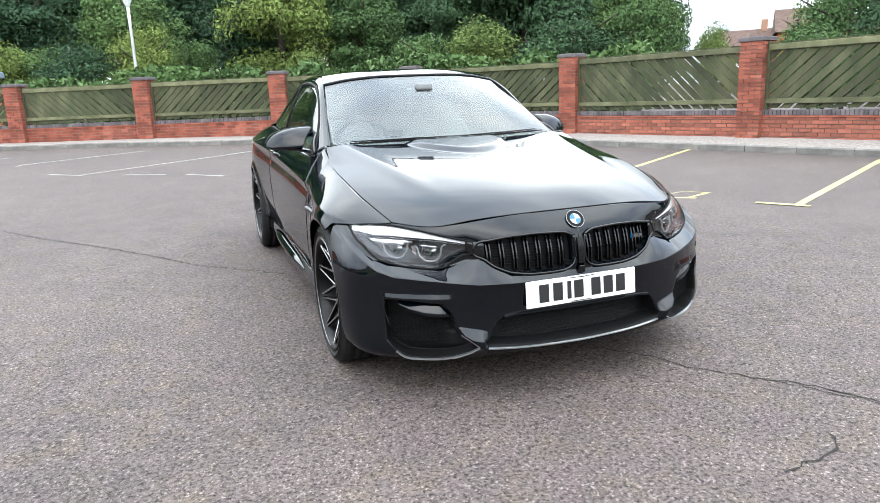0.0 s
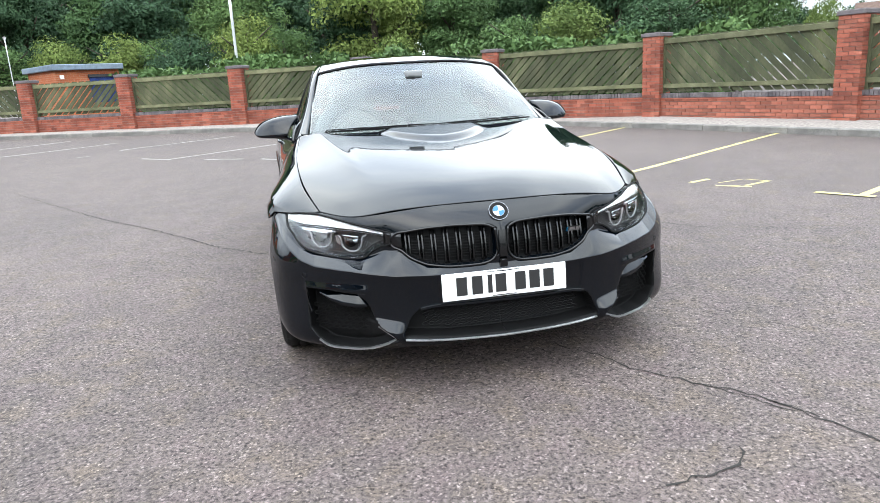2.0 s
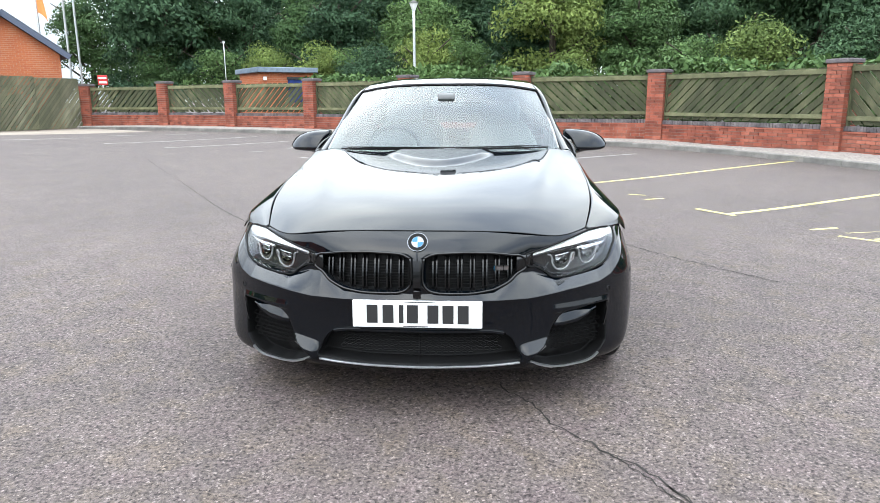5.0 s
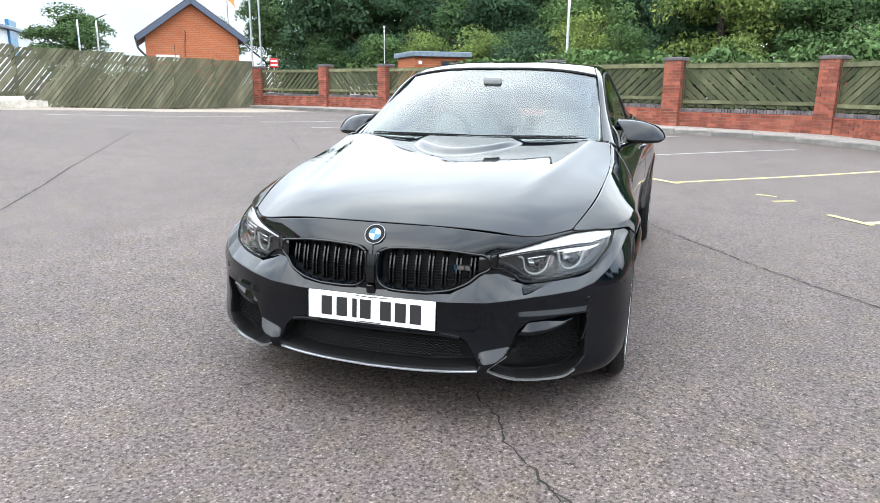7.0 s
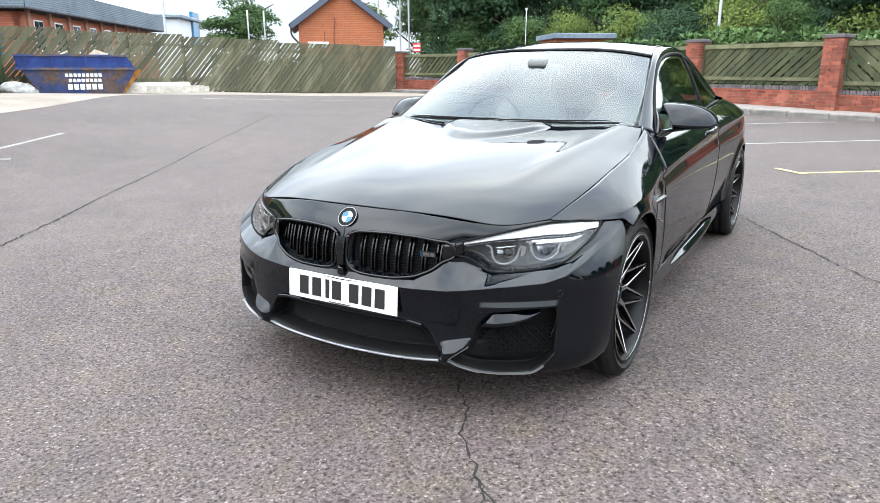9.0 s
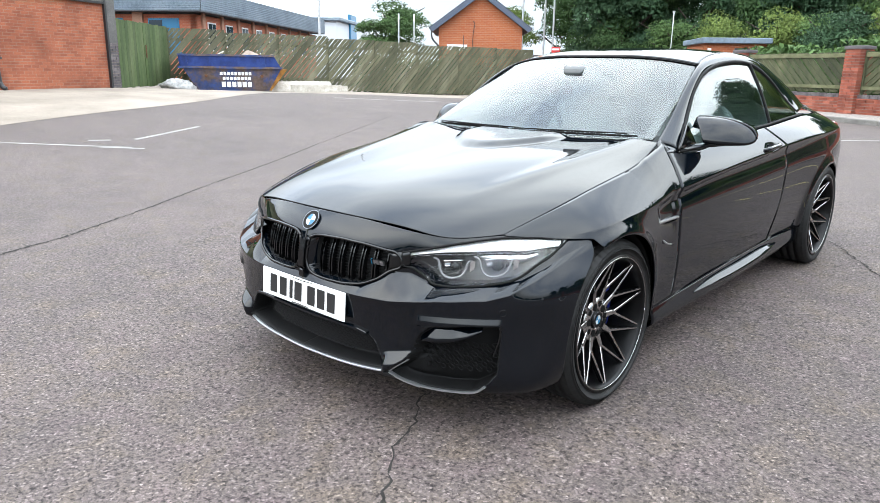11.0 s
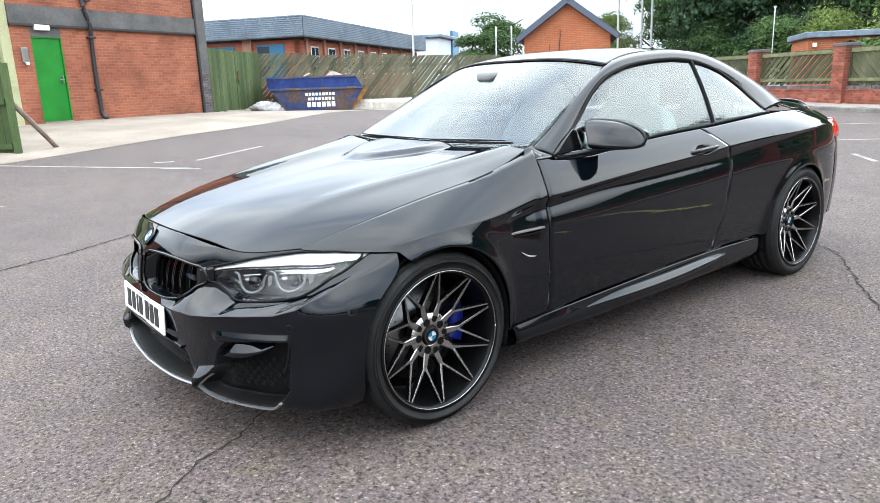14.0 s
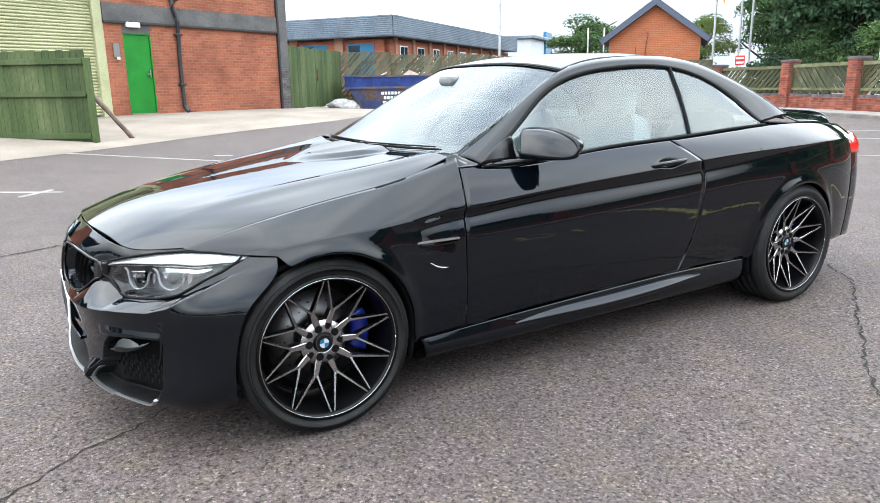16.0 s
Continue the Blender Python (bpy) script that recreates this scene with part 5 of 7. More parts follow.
# the body side, from the shoulder down, as lines along the length: half width and height
SX = [line_of((-.45, .700), (-.30, .735), (-.17, .757), (0, .768), (.2, .774), (.45, .768), (.60, .770), (.75, .786), (1.3, .786), (1.9, .785), (2.5, .775), (2.95, .752), (3.3, .70), (3.6, .62)),
      line_of((-.45, .715), (-.30, .815), (-.17, .885), (0, .912), (.2, .905), (.42, .888), (.68, .878), (1.1, .880), (1.6, .886), (1.95, .895), (2.4, .914), (2.8, .920), (3.1, .895), (3.4, .822), (3.6, .73)),
      line_of((-.45, .775), (-.30, .845), (-.17, .899), (0, .921), (.2, .914), (.42, .878), (.68, .860), (1.1, .862), (1.6, .868), (1.95, .878), (2.4, .906), (2.8, .921), (3.1, .901), (3.4, .838), (3.6, .75)),
      line_of((-.45, .81), (-.17, .909), (0, .925), (.2, .919), (.42, .888), (.68, .877), (1.1, .881), (1.6, .886), (1.95, .894), (2.4, .920), (2.8, .938), (3.1, .916), (3.4, .855), (3.6, .77)),
      line_of((-.45, .86), (-.17, .915), (0, .925), (.2, .92), (.42, .892), (.68, .884), (1.1, .888), (1.6, .892), (1.95, .898), (2.4, .918), (2.8, .937), (3.1, .915), (3.4, .86), (3.6, .78)),
      line_of((-.45, .86), (0, .91), (.42, .892), (.68, .884), (1.6, .890), (2.4, .908), (2.8, .926), (3.1, .905), (3.4, .855), (3.6, .78)),
      line_of((-.45, .85), (0, .89), (.42, .882), (.68, .872), (1.6, .874), (2.4, .888), (2.8, .91), (3.1, .89), (3.4, .84), (3.6, .77))]
SZ = [line_of((-.45, .738), (-.30, .783), (-.17, .818), (0, .855), (.2, .890), (.45, .930), (.60, .952), (.75, .942), (1.3, .970), (1.9, 1.003), (2.5, 1.036), (2.95, 1.044), (3.3, 1.03), (3.6, 1.0)),
      line_of((-.45, .731), (-.30, .728), (-.17, .738), (0, .757), (.2, .766), (.42, .776), (.68, .798), (.95, .822), (1.3, .848), (1.73, .876), (2.0, .898), (2.25, .914), (2.7, .932), (3.1, .942), (3.4, .936), (3.6, .92)),
      line_of((-.45, .695), (-.17, .705), (0, .718), (.2, .728), (.42, .740), (.68, .762), (.95, .788), (1.3, .806), (1.73, .826), (2.0, .842), (2.3, .868), (2.8, .900), (3.1, .908), (3.6, .88)),
      line_of((-.45, .645), (-.17, .655), (0, .660), (.42, .688), (.68, .706), (1.1, .726), (1.6, .749), (1.95, .768), (2.4, .785), (2.8, .800), (3.1, .805), (3.6, .78)),
      line_of((-.45, .56), (.42, .57), (1.1, .585), (1.95, .62), (2.8, .65), (3.6, .64)),
      line_of((-.45, .44), (.42, .44), (1.1, .45), (1.95, .49), (2.8, .51), (3.6, .49)),
      line_of((-.45, .29), (.42, .290), (.85, .309), (1.3, .328), (1.85, .344), (2.4, .347), (2.8, .345), (3.6, .33))]
ARCHES = ((.005, .346, .356), (WB - .005, .366, .362))


def side_at(y, v):
    """Points of the body side at length y and depth v (0 the top edge, 1 the sill)."""
    y, v = np.broadcast_arrays(np.asarray(y, float), np.asarray(v, float))
    t = np.clip(v / .2, 0, 1)                              # above the shoulder crease: a rounded slope
    low = weights(6, np.clip((v - .2) / .8, 0, 1)).reshape(v.shape + (6,))
    x0, z0, x1, z1 = SX[0](y), SZ[0](y), SX[1](y), SZ[1](y)
    ease = np.sin(t * math.pi / 2)
    xa, za = x0 + (x1 - x0) * (.2 * ease + .8 * t), z0 + (z1 - z0) * (.2 * (1 - np.cos(t * math.pi / 2)) + .8 * t)
    xb = sum(low[..., i] * SX[i + 1](y) for i in range(6))
    zb = sum(low[..., i] * SZ[i + 1](y) for i in range(6))
    x, z = np.where(v < .2, xa, xb), np.where(v < .2, za, zb)
    for yc, zc, r in ARCHES:
        d = np.hypot(y - yc, z - zc)
        x = x + .016 * np.exp(-((d - r) / .035) ** 2) * (z < .84)
    return np.stack([x, y, z], -1)


VS = np.linspace(0, 1, 241)


def depth_of(y, z):
    """The v at which the side at y has the height z."""
    zz = side_at(np.full(241, y), VS)[:, 2]
    return float(np.interp(-z, -zz, VS))


def arch_height(y, lift=0.0):
    for yc, zc, r in ARCHES:
        if abs(y - yc) < r + lift:
            return zc + math.sqrt((r + lift) ** 2 - (y - yc) ** 2)
    return -1.0


def seam_height(y):
    """Where the wing meets the headlamp and the bumper."""
    return float(np.interp(y, (-.445, -.30, -.17), (.7375, .722, .712)))


def region(x0, x1, bottom, top):
    """An opening in the nose between two lines; gives the depth inside it (metres, negative outside)."""
    def inside(x, z):
        x = np.abs(x)
        return np.minimum(np.minimum(z - bottom(x), top(x) - z), np.minimum(x - x0, x1 - x))
    return inside


def edge_of(*pairs):
    """A line through (x, value) pairs with its corners slightly rounded."""
    xs, zs = zip(*pairs)
    return lambda q: sum(np.interp(np.asarray(q, float) + d, xs, zs) for d in (-.008, 0, .008)) / 3


KID_TOP = edge_of((.026, .664), (.042, .680), (.10, .687), (.20, .689), (.30, .684), (.38, .672), (.436, .657))
KID_BOT = edge_of((.026, .566), (.040, .546), (.07, .534), (.12, .530), (.22, .531), (.30, .541), (.36, .566), (.40, .600), (.436, .622))
HL_TOP = edge_of((.438, .668), (.468, .677), (.511, .687), (.553, .699), (.60, .711), (.66, .7235), (.71, .7300), (.78, .7265), (.845, .716))
HL_BOT = edge_of((.438, .622), (.465, .618), (.505, .600), (.545, .566), (.60, .564), (.70, .574), (.765, .590), (.805, .618), (.845, .700))
IN_TOP, IN_BOT = edge_of((.445, .250), (.52, .312), (.55, .40), (.59, .435), (.70, .449), (.785, .450)), edge_of((.445, .244), (.54, .202), (.61, .190), (.70, .196), (.76, .235), (.785, .28))
CE_TOP, CE_BOT = edge_of((0, .374), (.28, .374), (.345, .366), (.38, .340), (.415, .262)), edge_of((0, .236), (.2, .238), (.415, .250))
KIDNEY, LAMP, INTAKE, CENTRE = region(.026, .436, KID_BOT, KID_TOP), region(.438, .845, HL_BOT, HL_TOP), region(.445, .785, IN_BOT, IN_TOP), region(-.5, .415, CE_BOT, CE_TOP)

NOSE = [[(0, -.670, .165), (.28, -.655, .165), (.52, -.575, .160), (.70, -.480, .160), (.80, -.420, .165), (.855, -.348, .180)],
        [(0, -.800, .222), (.28, -.780, .222), (.53, -.700, .205), (.735, -.585, .205), (.862, -.475, .215), (.908, -.349, .230)],
        [(0, -.794, .330), (.28, -.780, .330), (.55, -.713, .330), (.755, -.588, .330), (.878, -.460, .330), (.924, -.350, .340)],
        [(0, -.794, .450), (.28, -.781, .450), (.555, -.713, .450), (.760, -.578, .455), (.882, -.442, .460), (.929, -.328, .468)],
        [(0, -.800, .540), (.28, -.783, .540), (.555, -.705, .545), (.757, -.565, .555), (.880, -.434, .560), (.930, -.284, .556)],
        [(0, -.790, .625), (.28, -.765, .625), (.55, -.664, .630), (.735, -.520, .640), (.858, -.368, .645), (.919, -.212, .622)],
        [(0, -.758, .705), (.29, -.728, .700), (.56, -.628, .690), (.72, -.482, .697), (.842, -.322, .690), (.908, -.176, .668)],
        [(0, -.702, .765), (.30, -.679, .758), (.565, -.593, .729), (.70, -.447, .7345), (.825, -.290, .719), (.889, -.172, .709)]]
NU, NV = 230, 260


def shelf(x, z):
    """How far the nose steps back above the sharp crease that runs under grille and lamps."""
    zk = np.interp(x, (0, .2, .44, .60, .745, .80, .845, .88, .93), (.497, .503, .508, .529, .540, .560, .600, .65, .72))
    h = np.interp(x, (0, .30, .40, .46, .56, .9), (.03, .03, .09, .085, .036, .04))
    amp = np.interp(x, (0, .25, .40, .46, .56, .66, .76, .84, .90), (.012, .020, .042, .058, .066, .060, .048, .028, 0))
    up = np.clip((z - zk) / h, 0, 1)
    fade = np.clip((.738 - z) / np.maximum(.738 - zk - h, .02), 0, 1)
    under = .010 * np.exp(-np.abs(z - zk) / .03) * (z < zk) + .010 * (z >= zk) * (1 - up)
    return amp * up * fade - under * np.clip(amp / .03, 0, 1)


NOSE_P = net(NOSE, NU, NV)
NOSE_P[..., 1] += shelf(NOSE_P[..., 0], NOSE_P[..., 2])


def nose_y(x, z):
    """The nose's outer face at a half width and height."""
    q = NOSE_P.reshape(-1, 3)
    d = (q[:, 0] - abs(x)) ** 2 + (q[:, 2] - z) ** 2
    k = np.argsort(d)[:6]
    w = 1 / (d[k] + 1e-7)
    return float((q[k, 1] * w).sum() / w.sum())


def on_nose(x, z, out=0.0):
    return (x, nose_y(x, z) - out, z)


def build_nose():
    bumper = new("front_bumper")
    bumper.parent = car
    for sgn in (1, -1):
        P = NOSE_P.copy()
        x, z = P[..., 0], P[..., 2]
        sink = .055 * smooth01((KIDNEY(x, z) + .004) / .012) + .055 * smooth01((LAMP(x, z) + .002) / .010)
        sink += .085 * smooth01(INTAKE(x, z) / .016) + .085 * smooth01(CENTRE(x, z) / .014)
        # the ledge on the pillar between the openings, and the brow over the outer one
        sink += (.036 * np.clip((z - .275 - .22 * (x - .43)) / .04, 0, 1) - .036) * smooth01((x - .400) / .05) * smooth01((.61 - x) / .08) * smooth01((z - .20) / .05) * smooth01((.46 - z) / .05)
        sink -= .008 * np.clip((.476 - z) / .022, 0, 1) * smooth01((z - .43) / .012) * smooth01((x - .53) / .03) * smooth01((.80 - x) / .02)
        P[..., 1] += sink
        P[..., 0] -= .25 * sink * smooth01((x - .45) / .3)
        xc, zc = (x[:-1, :-1] + x[1:, 1:]) / 2, (z[:-1, :-1] + z[1:, 1:]) / 2
        slots = np.zeros(xc.shape, int)
        slots[(KIDNEY(xc, zc) > .002) | (INTAKE(xc, zc) > -.003) | (CENTRE(xc, zc) > -.003)] = 1
        slots[LAMP(xc, zc) > .004] = 2
        sheet("bumper_skin", P, [PAINT, MATT_BLACK, LAMP_HOUSING], bumper, sgn, .004, toward=(0.4 * sgn, -1, 0), slots=slots.ravel())
    return bumper


bumper = build_nose()


def strip(name, pts, w, h, mat, parent, sgn=1, n=24, label="", bev=0.3):
    """A bar of rectangular section along a line: w outward from the nose, h in height."""
    C = through_points(pts, n)
    T = np.gradient(C, axis=0)
    T /= np.linalg.norm(T, axis=1, keepdims=True)
    out = np.cross(T, (0, 0, 1.0))
    out /= np.linalg.norm(out, axis=1, keepdims=True) + 1e-9
    if out[:, 1].mean() > 0:
        out = -out
    up = np.cross(out, T)
    if up[:, 2].mean() < 0:
        up = -up
    prof = [(-1, -1), (1 - bev, -1), (1, -1 + bev), (1, 1 - bev), (1 - bev, 1), (-1, 1)]
    R = np.stack([C + a * w / 2 * out + b * h / 2 * up for a, b in prof], 1)
    if sgn < 0:
        R = R * (-1, 1, 1)
    k = len(prof)
    F = [(i * k + j, (i + 1) * k + j, (i + 1) * k + (j + 1) % k, i * k + (j + 1) % k) for i in range(n - 1) for j in range(k)]
    F += [tuple(range(k)), tuple(range((n - 1) * k + k - 1, (n - 1) * k - 1, -1))]
    return from_arrays(name, R.reshape(-1, 3), F, mat, parent, False, label)


# bonnet with its power dome
BONNET = [[(0, -.697, .769), (0, -.52, .834), (0, -.22, .889), (0, .15, .937), (0, .565, .985)],
          [(.20, -.688, .767), (.20, -.50, .834), (.205, -.20, .891), (.21, .16, .940), (.22, .57, .987)],
          [(.42, -.640, .751), (.43, -.43, .825), (.43, -.12, .888), (.44, .21, .939), (.45, .59, .990)],
          [(.575, -.586, .7315), (.605, -.36, .806), (.625, -.04, .877), (.63, .26, .932), (.63, .607, .996)],
          [(.698, -.441, .7395), (.750, -.185, .812), (.772, .10, .873), (.770, .38, .921), (.742, .617, .992)]]


def build_bonnet():
    nx, ny = 130, 190
    P = net(BONNET, ny, nx)
    x, y = P[..., 0], P[..., 1]
    front = .17 + .30 * (x / .30) ** 2
    dome = smooth01((y - front) / .10) * smooth01((.33 - x) / .11)
    P[..., 2] += .022 * dome
    ridge = .46 + .16 * (y + .5)
    P[..., 2] += .008 * np.exp(-((x - ridge) / .05) ** 2) * smooth01((y + .5) / .5)
    bonnet = new("bonnet")
    bonnet.parent = car
    full = np.concatenate([P[:, :0:-1] * (-1, 1, 1), P], 1)
    sheet("bonnet_skin", full, PAINT, bonnet, 1, .005, toward=(0, 0, 1))


build_bonnet()


# wings, doors, rear quarters
def gill_recess(P):
    y, z = P[..., 1], P[..., 2]
    d = np.minimum.reduce([y - (.36 + .25 * np.abs(z - .73)), .845 - .35 * (.6 - y) - z, z - (.60 + .3 * (.60 - y))])
    P[..., 0] -= .007 * smooth01(d / .05) * smooth01((.585 - y) / .04)
    return P


def edge_y(edge, v, start):
    """The length at which a cut line crosses the side at depth v."""
    y = np.full(np.shape(v), float(start))
    for _ in range(8):
        y = edge(side_at(y, v)[..., 2])
    return y


DOOR_F = line_of((.28, .612), (.50, .617), (.80, .624), (.96, .655))
DOOR_R = line_of((.31, 1.895), (.42, 1.935), (.60, 2.000), (.76, 2.028), (.88, 2.016), (.96, 1.93), (1.03, 1.86))

for sgn in (1, -1):
    wing = new("front_wing")
    wing.parent = car
    cols = np.concatenate([np.linspace(-.441, -.17, 34), np.linspace(-.165, .375, 80), np.linspace(.379, .3925, 12), np.linspace(.395, .597, 28)])
    P = np.zeros((len(cols), 40, 3))
    for i, y in enumerate(cols):
        k = float(smooth01((y + .175) / .05))
        low = seam_height(y) * (1 - k) + max(arch_height(y), -1) * k
        vmax = depth_of(y, low) if low > .32 else 1.0
        vs = np.linspace(0.004, max(vmax, .02), 40)
        k = max(0.0, (y - .45) / .147)
        P[i] = side_at(y + k * (edge_y(DOOR_F, vs, .6) - .0005 - .597), vs)
    tx, tz = line_of((.30, float(SX[0](.30))), (.42, .767), (.53, .758), (.60, .748)), line_of((.30, float(SZ[0](.30))), (.42, .931), (.53, .965), (.60, .988))
    for i, y in enumerate(cols):
        if y > .30:
            d = np.array((float(tx(y)), P[i, 0, 1], float(tz(y)))) - P[i, 0]
            P[i] += d * ((1 - np.linspace(0, 1, 40)) ** 7)[:, None]
    P = gill_recess(P)
    sheet("wing_skin", P, PAINT, wing, sgn, .006)
    strip("gill_bar", [(.884, .385, .6835), (.886, .48, .6835), (.886, .575, .683)], .016, .008, SILVER, wing, sgn, 12, "silver gill bar")
    strip("gill_bar", [(.880, .43, .668), (.882, .50, .666), (.884, .572, .672)], .012, .006, GLOSS_BLACK, wing, sgn, 12)
    tube("gill_lip", [(.892, .44, .600), (.896, .47, .581), (.897, .52, .572)], .0045, SILVER, wing, sgn, 12, 6, "bright lower lip of the wing gill", .8, tip=.2)

    door = new("car_door")
    door.parent = car
    vv = np.linspace(0.0, 1, 60)
    uu = np.linspace(0, 1, 60)
    ya, yb = edge_y(DOOR_F, vv, .6) + .003, edge_y(DOOR_R, vv, 1.9) - .002
    P = np.stack([side_at(ya + (yb - ya) * u, vv) for u in uu])
    lift = np.clip(1 - (P[..., 1] - P[:1, :, 1]) / .14, 0, 1) ** 2 * ((1 - vv) ** 7)[None, :]
    P[..., 0] -= .026 * lift
    P[..., 2] += .032 * lift
    cup = np.hypot((P[..., 1] - 1.790) / .090, (P[..., 2] - .895) / .028)
    P[..., 0] -= .016 * smooth01((1.0 - cup) / .6)
    sheet("door_skin", P, PAINT, door, sgn, .006)
    handle = tube("door_handle", [(.862, 1.665, .890), (.884, 1.695, .896), (.890, 1.79, .902), (.890, 1.875, .908), (.872, 1.905, .910)], .0120, PAINT, door, sgn, 40, 10, "black body-coloured handle", 1.0, tip=.75)

    quarter = new("rear_quarter_panel")
    quarter.parent = car
    arch_a, arch_b = ARCHES[1][0] - ARCHES[1][2], ARCHES[1][0] + ARCHES[1][2]
    cols = np.concatenate([np.linspace(0, 1, 36), np.linspace(1.0, 2.0, 70)[1:], np.linspace(2, 3, 30)[1:]])
    P = np.zeros((len(cols), 44, 3))
    for i, c in enumerate(cols):
        if c <= 1:
            y = (edge_y(DOOR_R, np.linspace(0, 1, 44), 1.9) + .002) * (1 - c) + (arch_a + .0005) * c
            P[i] = side_at(y, np.linspace(0, 1, 44))
        else:
            y = arch_a + .0005 + (arch_b - arch_a - .001) * (1 - math.cos(math.pi * (c - 1))) / 2 if c <= 2 else arch_b + .0005 + (3.44 - arch_b) * (c - 2)
            low = arch_height(y)
            vmax = depth_of(y, low) if low > .36 else 1.0
            P[i] = side_at(np.full(44, y), np.linspace(0, vmax, 44))
    sheet("quarter_skin", P, PAINT, quarter, sgn, .006)

    # dark lining behind the joints, and the wheel housings
    core = new("body_shell")
    core.parent = car
    ys = np.linspace(-.15, 3.4, 150)
    P = np.zeros((150, 24, 3))
    for i, y in enumerate(ys):
        low = arch_height(y, .03)
        vmax = depth_of(y, low) if low > .34 else 1.0
        P[i] = side_at(np.full(24, y), np.linspace(.03, vmax, 24)) - (.016, 0, 0)
    sheet("inner_skin", P, SOFT_BLACK, core, sgn, .004)
    for yc, zc, r in ARCHES:
        a = np.linspace(-.35, math.pi + .35, 40)
        xs = np.linspace(.50, .893, 6)
        H = np.stack([np.broadcast_to(xs[None], (40, 6)), np.broadcast_to((yc - (r + .004) * np.cos(a))[:, None], (40, 6)), np.broadcast_to((zc + (r + .004) * np.sin(a))[:, None], (40, 6))], -1)
        sheet("wheel_housing", H, SOFT_BLACK, core, sgn, .004, toward=(0, 0, 1))

    # sill and its blade
    sill = new("sill")
    sill.parent = car
    SP = [[(.872, .40, .286), (.872, .85, .304), (.873, 1.3, .323), (.874, 1.85, .339), (.886, 2.435, .341)],
          [(.884, .41, .258), (.880, .85, .264), (.880, 1.3, .276), (.880, 1.85, .290), (.890, 2.43, .300)],
          [(.876, .42, .210), (.876, .85, .210), (.876, 1.3, .214), (.874, 1.85, .225), (.875, 2.43, .235)],
          [(.80, .44, .170), (.80, .85, .170), (.80, 1.3, .170), (.80, 1.85, .175), (.80, 2.43, .185)]]
    sheet("sill_skin", net(SP, 60, 20), PAINT, sill, sgn, .005)
    SB = [[(.880, .87, .268), (.882, 1.1, .299), (.884, 1.45, .309), (.884, 1.84, .321), (.880, 2.07, .306)],
          [(.884, .87, .264), (.908, 1.1, .277), (.915, 1.45, .282), (.911, 1.84, .299), (.884, 2.07, .303)],
          [(.882, .87, .259), (.906, 1.1, .262), (.913, 1.45, .260), (.909, 1.84, .281), (.882, 2.07, .299)]]
    sheet("sill_blade", net(SB, 50, 12), PAINT, sill, sgn, .006, toward=(sgn, 0, 1))

# windscreen, roof, rails, side glass
SCREEN = [[(0, .575, .985), (0, .90, 1.205), (0, 1.235, 1.378)],
          [(.25, .59, .986), (.245, .915, 1.203), (.23, 1.25, 1.376)],
          [(.50, .625, .990), (.475, .955, 1.192), (.43, 1.285, 1.362)],
          [(.688, .684, .996), (.645, 1.02, 1.175), (.588, 1.335, 1.335)]]
P = net(SCREEN, 40, 40)
screen = new("windscreen")
screen.parent = car
full = np.concatenate([P[:, :0:-1] * (-1, 1, 1), P], 1)
pane = sheet("windscreen_pane", full, SCREEN_GLASS, screen, 1, .005, toward=(0, -1, 1))
pane.visible_shadow = False
for edge, w in ((full[0], .014), (full[-1], .020)):
    tube("screen_seal", [tuple(p) for p in edge[::6]], w / 2, MATT_BLACK, screen, 1, 60, 6, flat=.25)

GLASS_TOP = [(.783, .755, .952), (.735, .90, 1.035), (.695, 1.02, 1.112), (.650, 1.20, 1.243), (.622, 1.42, 1.322), (.606, 1.65, 1.352), (.600, 2.00, 1.358), (.611, 2.29, 1.302), (.643, 2.49, 1.205), (.692, 2.61, 1.108), (.735, 2.660, 1.054)]
ROOF_EDGE = [(.705, .690, .990), (.672, .87, 1.085), (.648, 1.02, 1.175), (.592, 1.335, 1.340), (.560, 1.52, 1.386), (.545, 1.75, 1.408), (.540, 2.02, 1.413), (.552, 2.35, 1.372), (.585, 2.58, 1.295), (.630, 2.79, 1.200), (.680, 3.00, 1.085)]
GT, RE = through_points(GLASS_TOP, 120), through_points(ROOF_EDGE, 120)
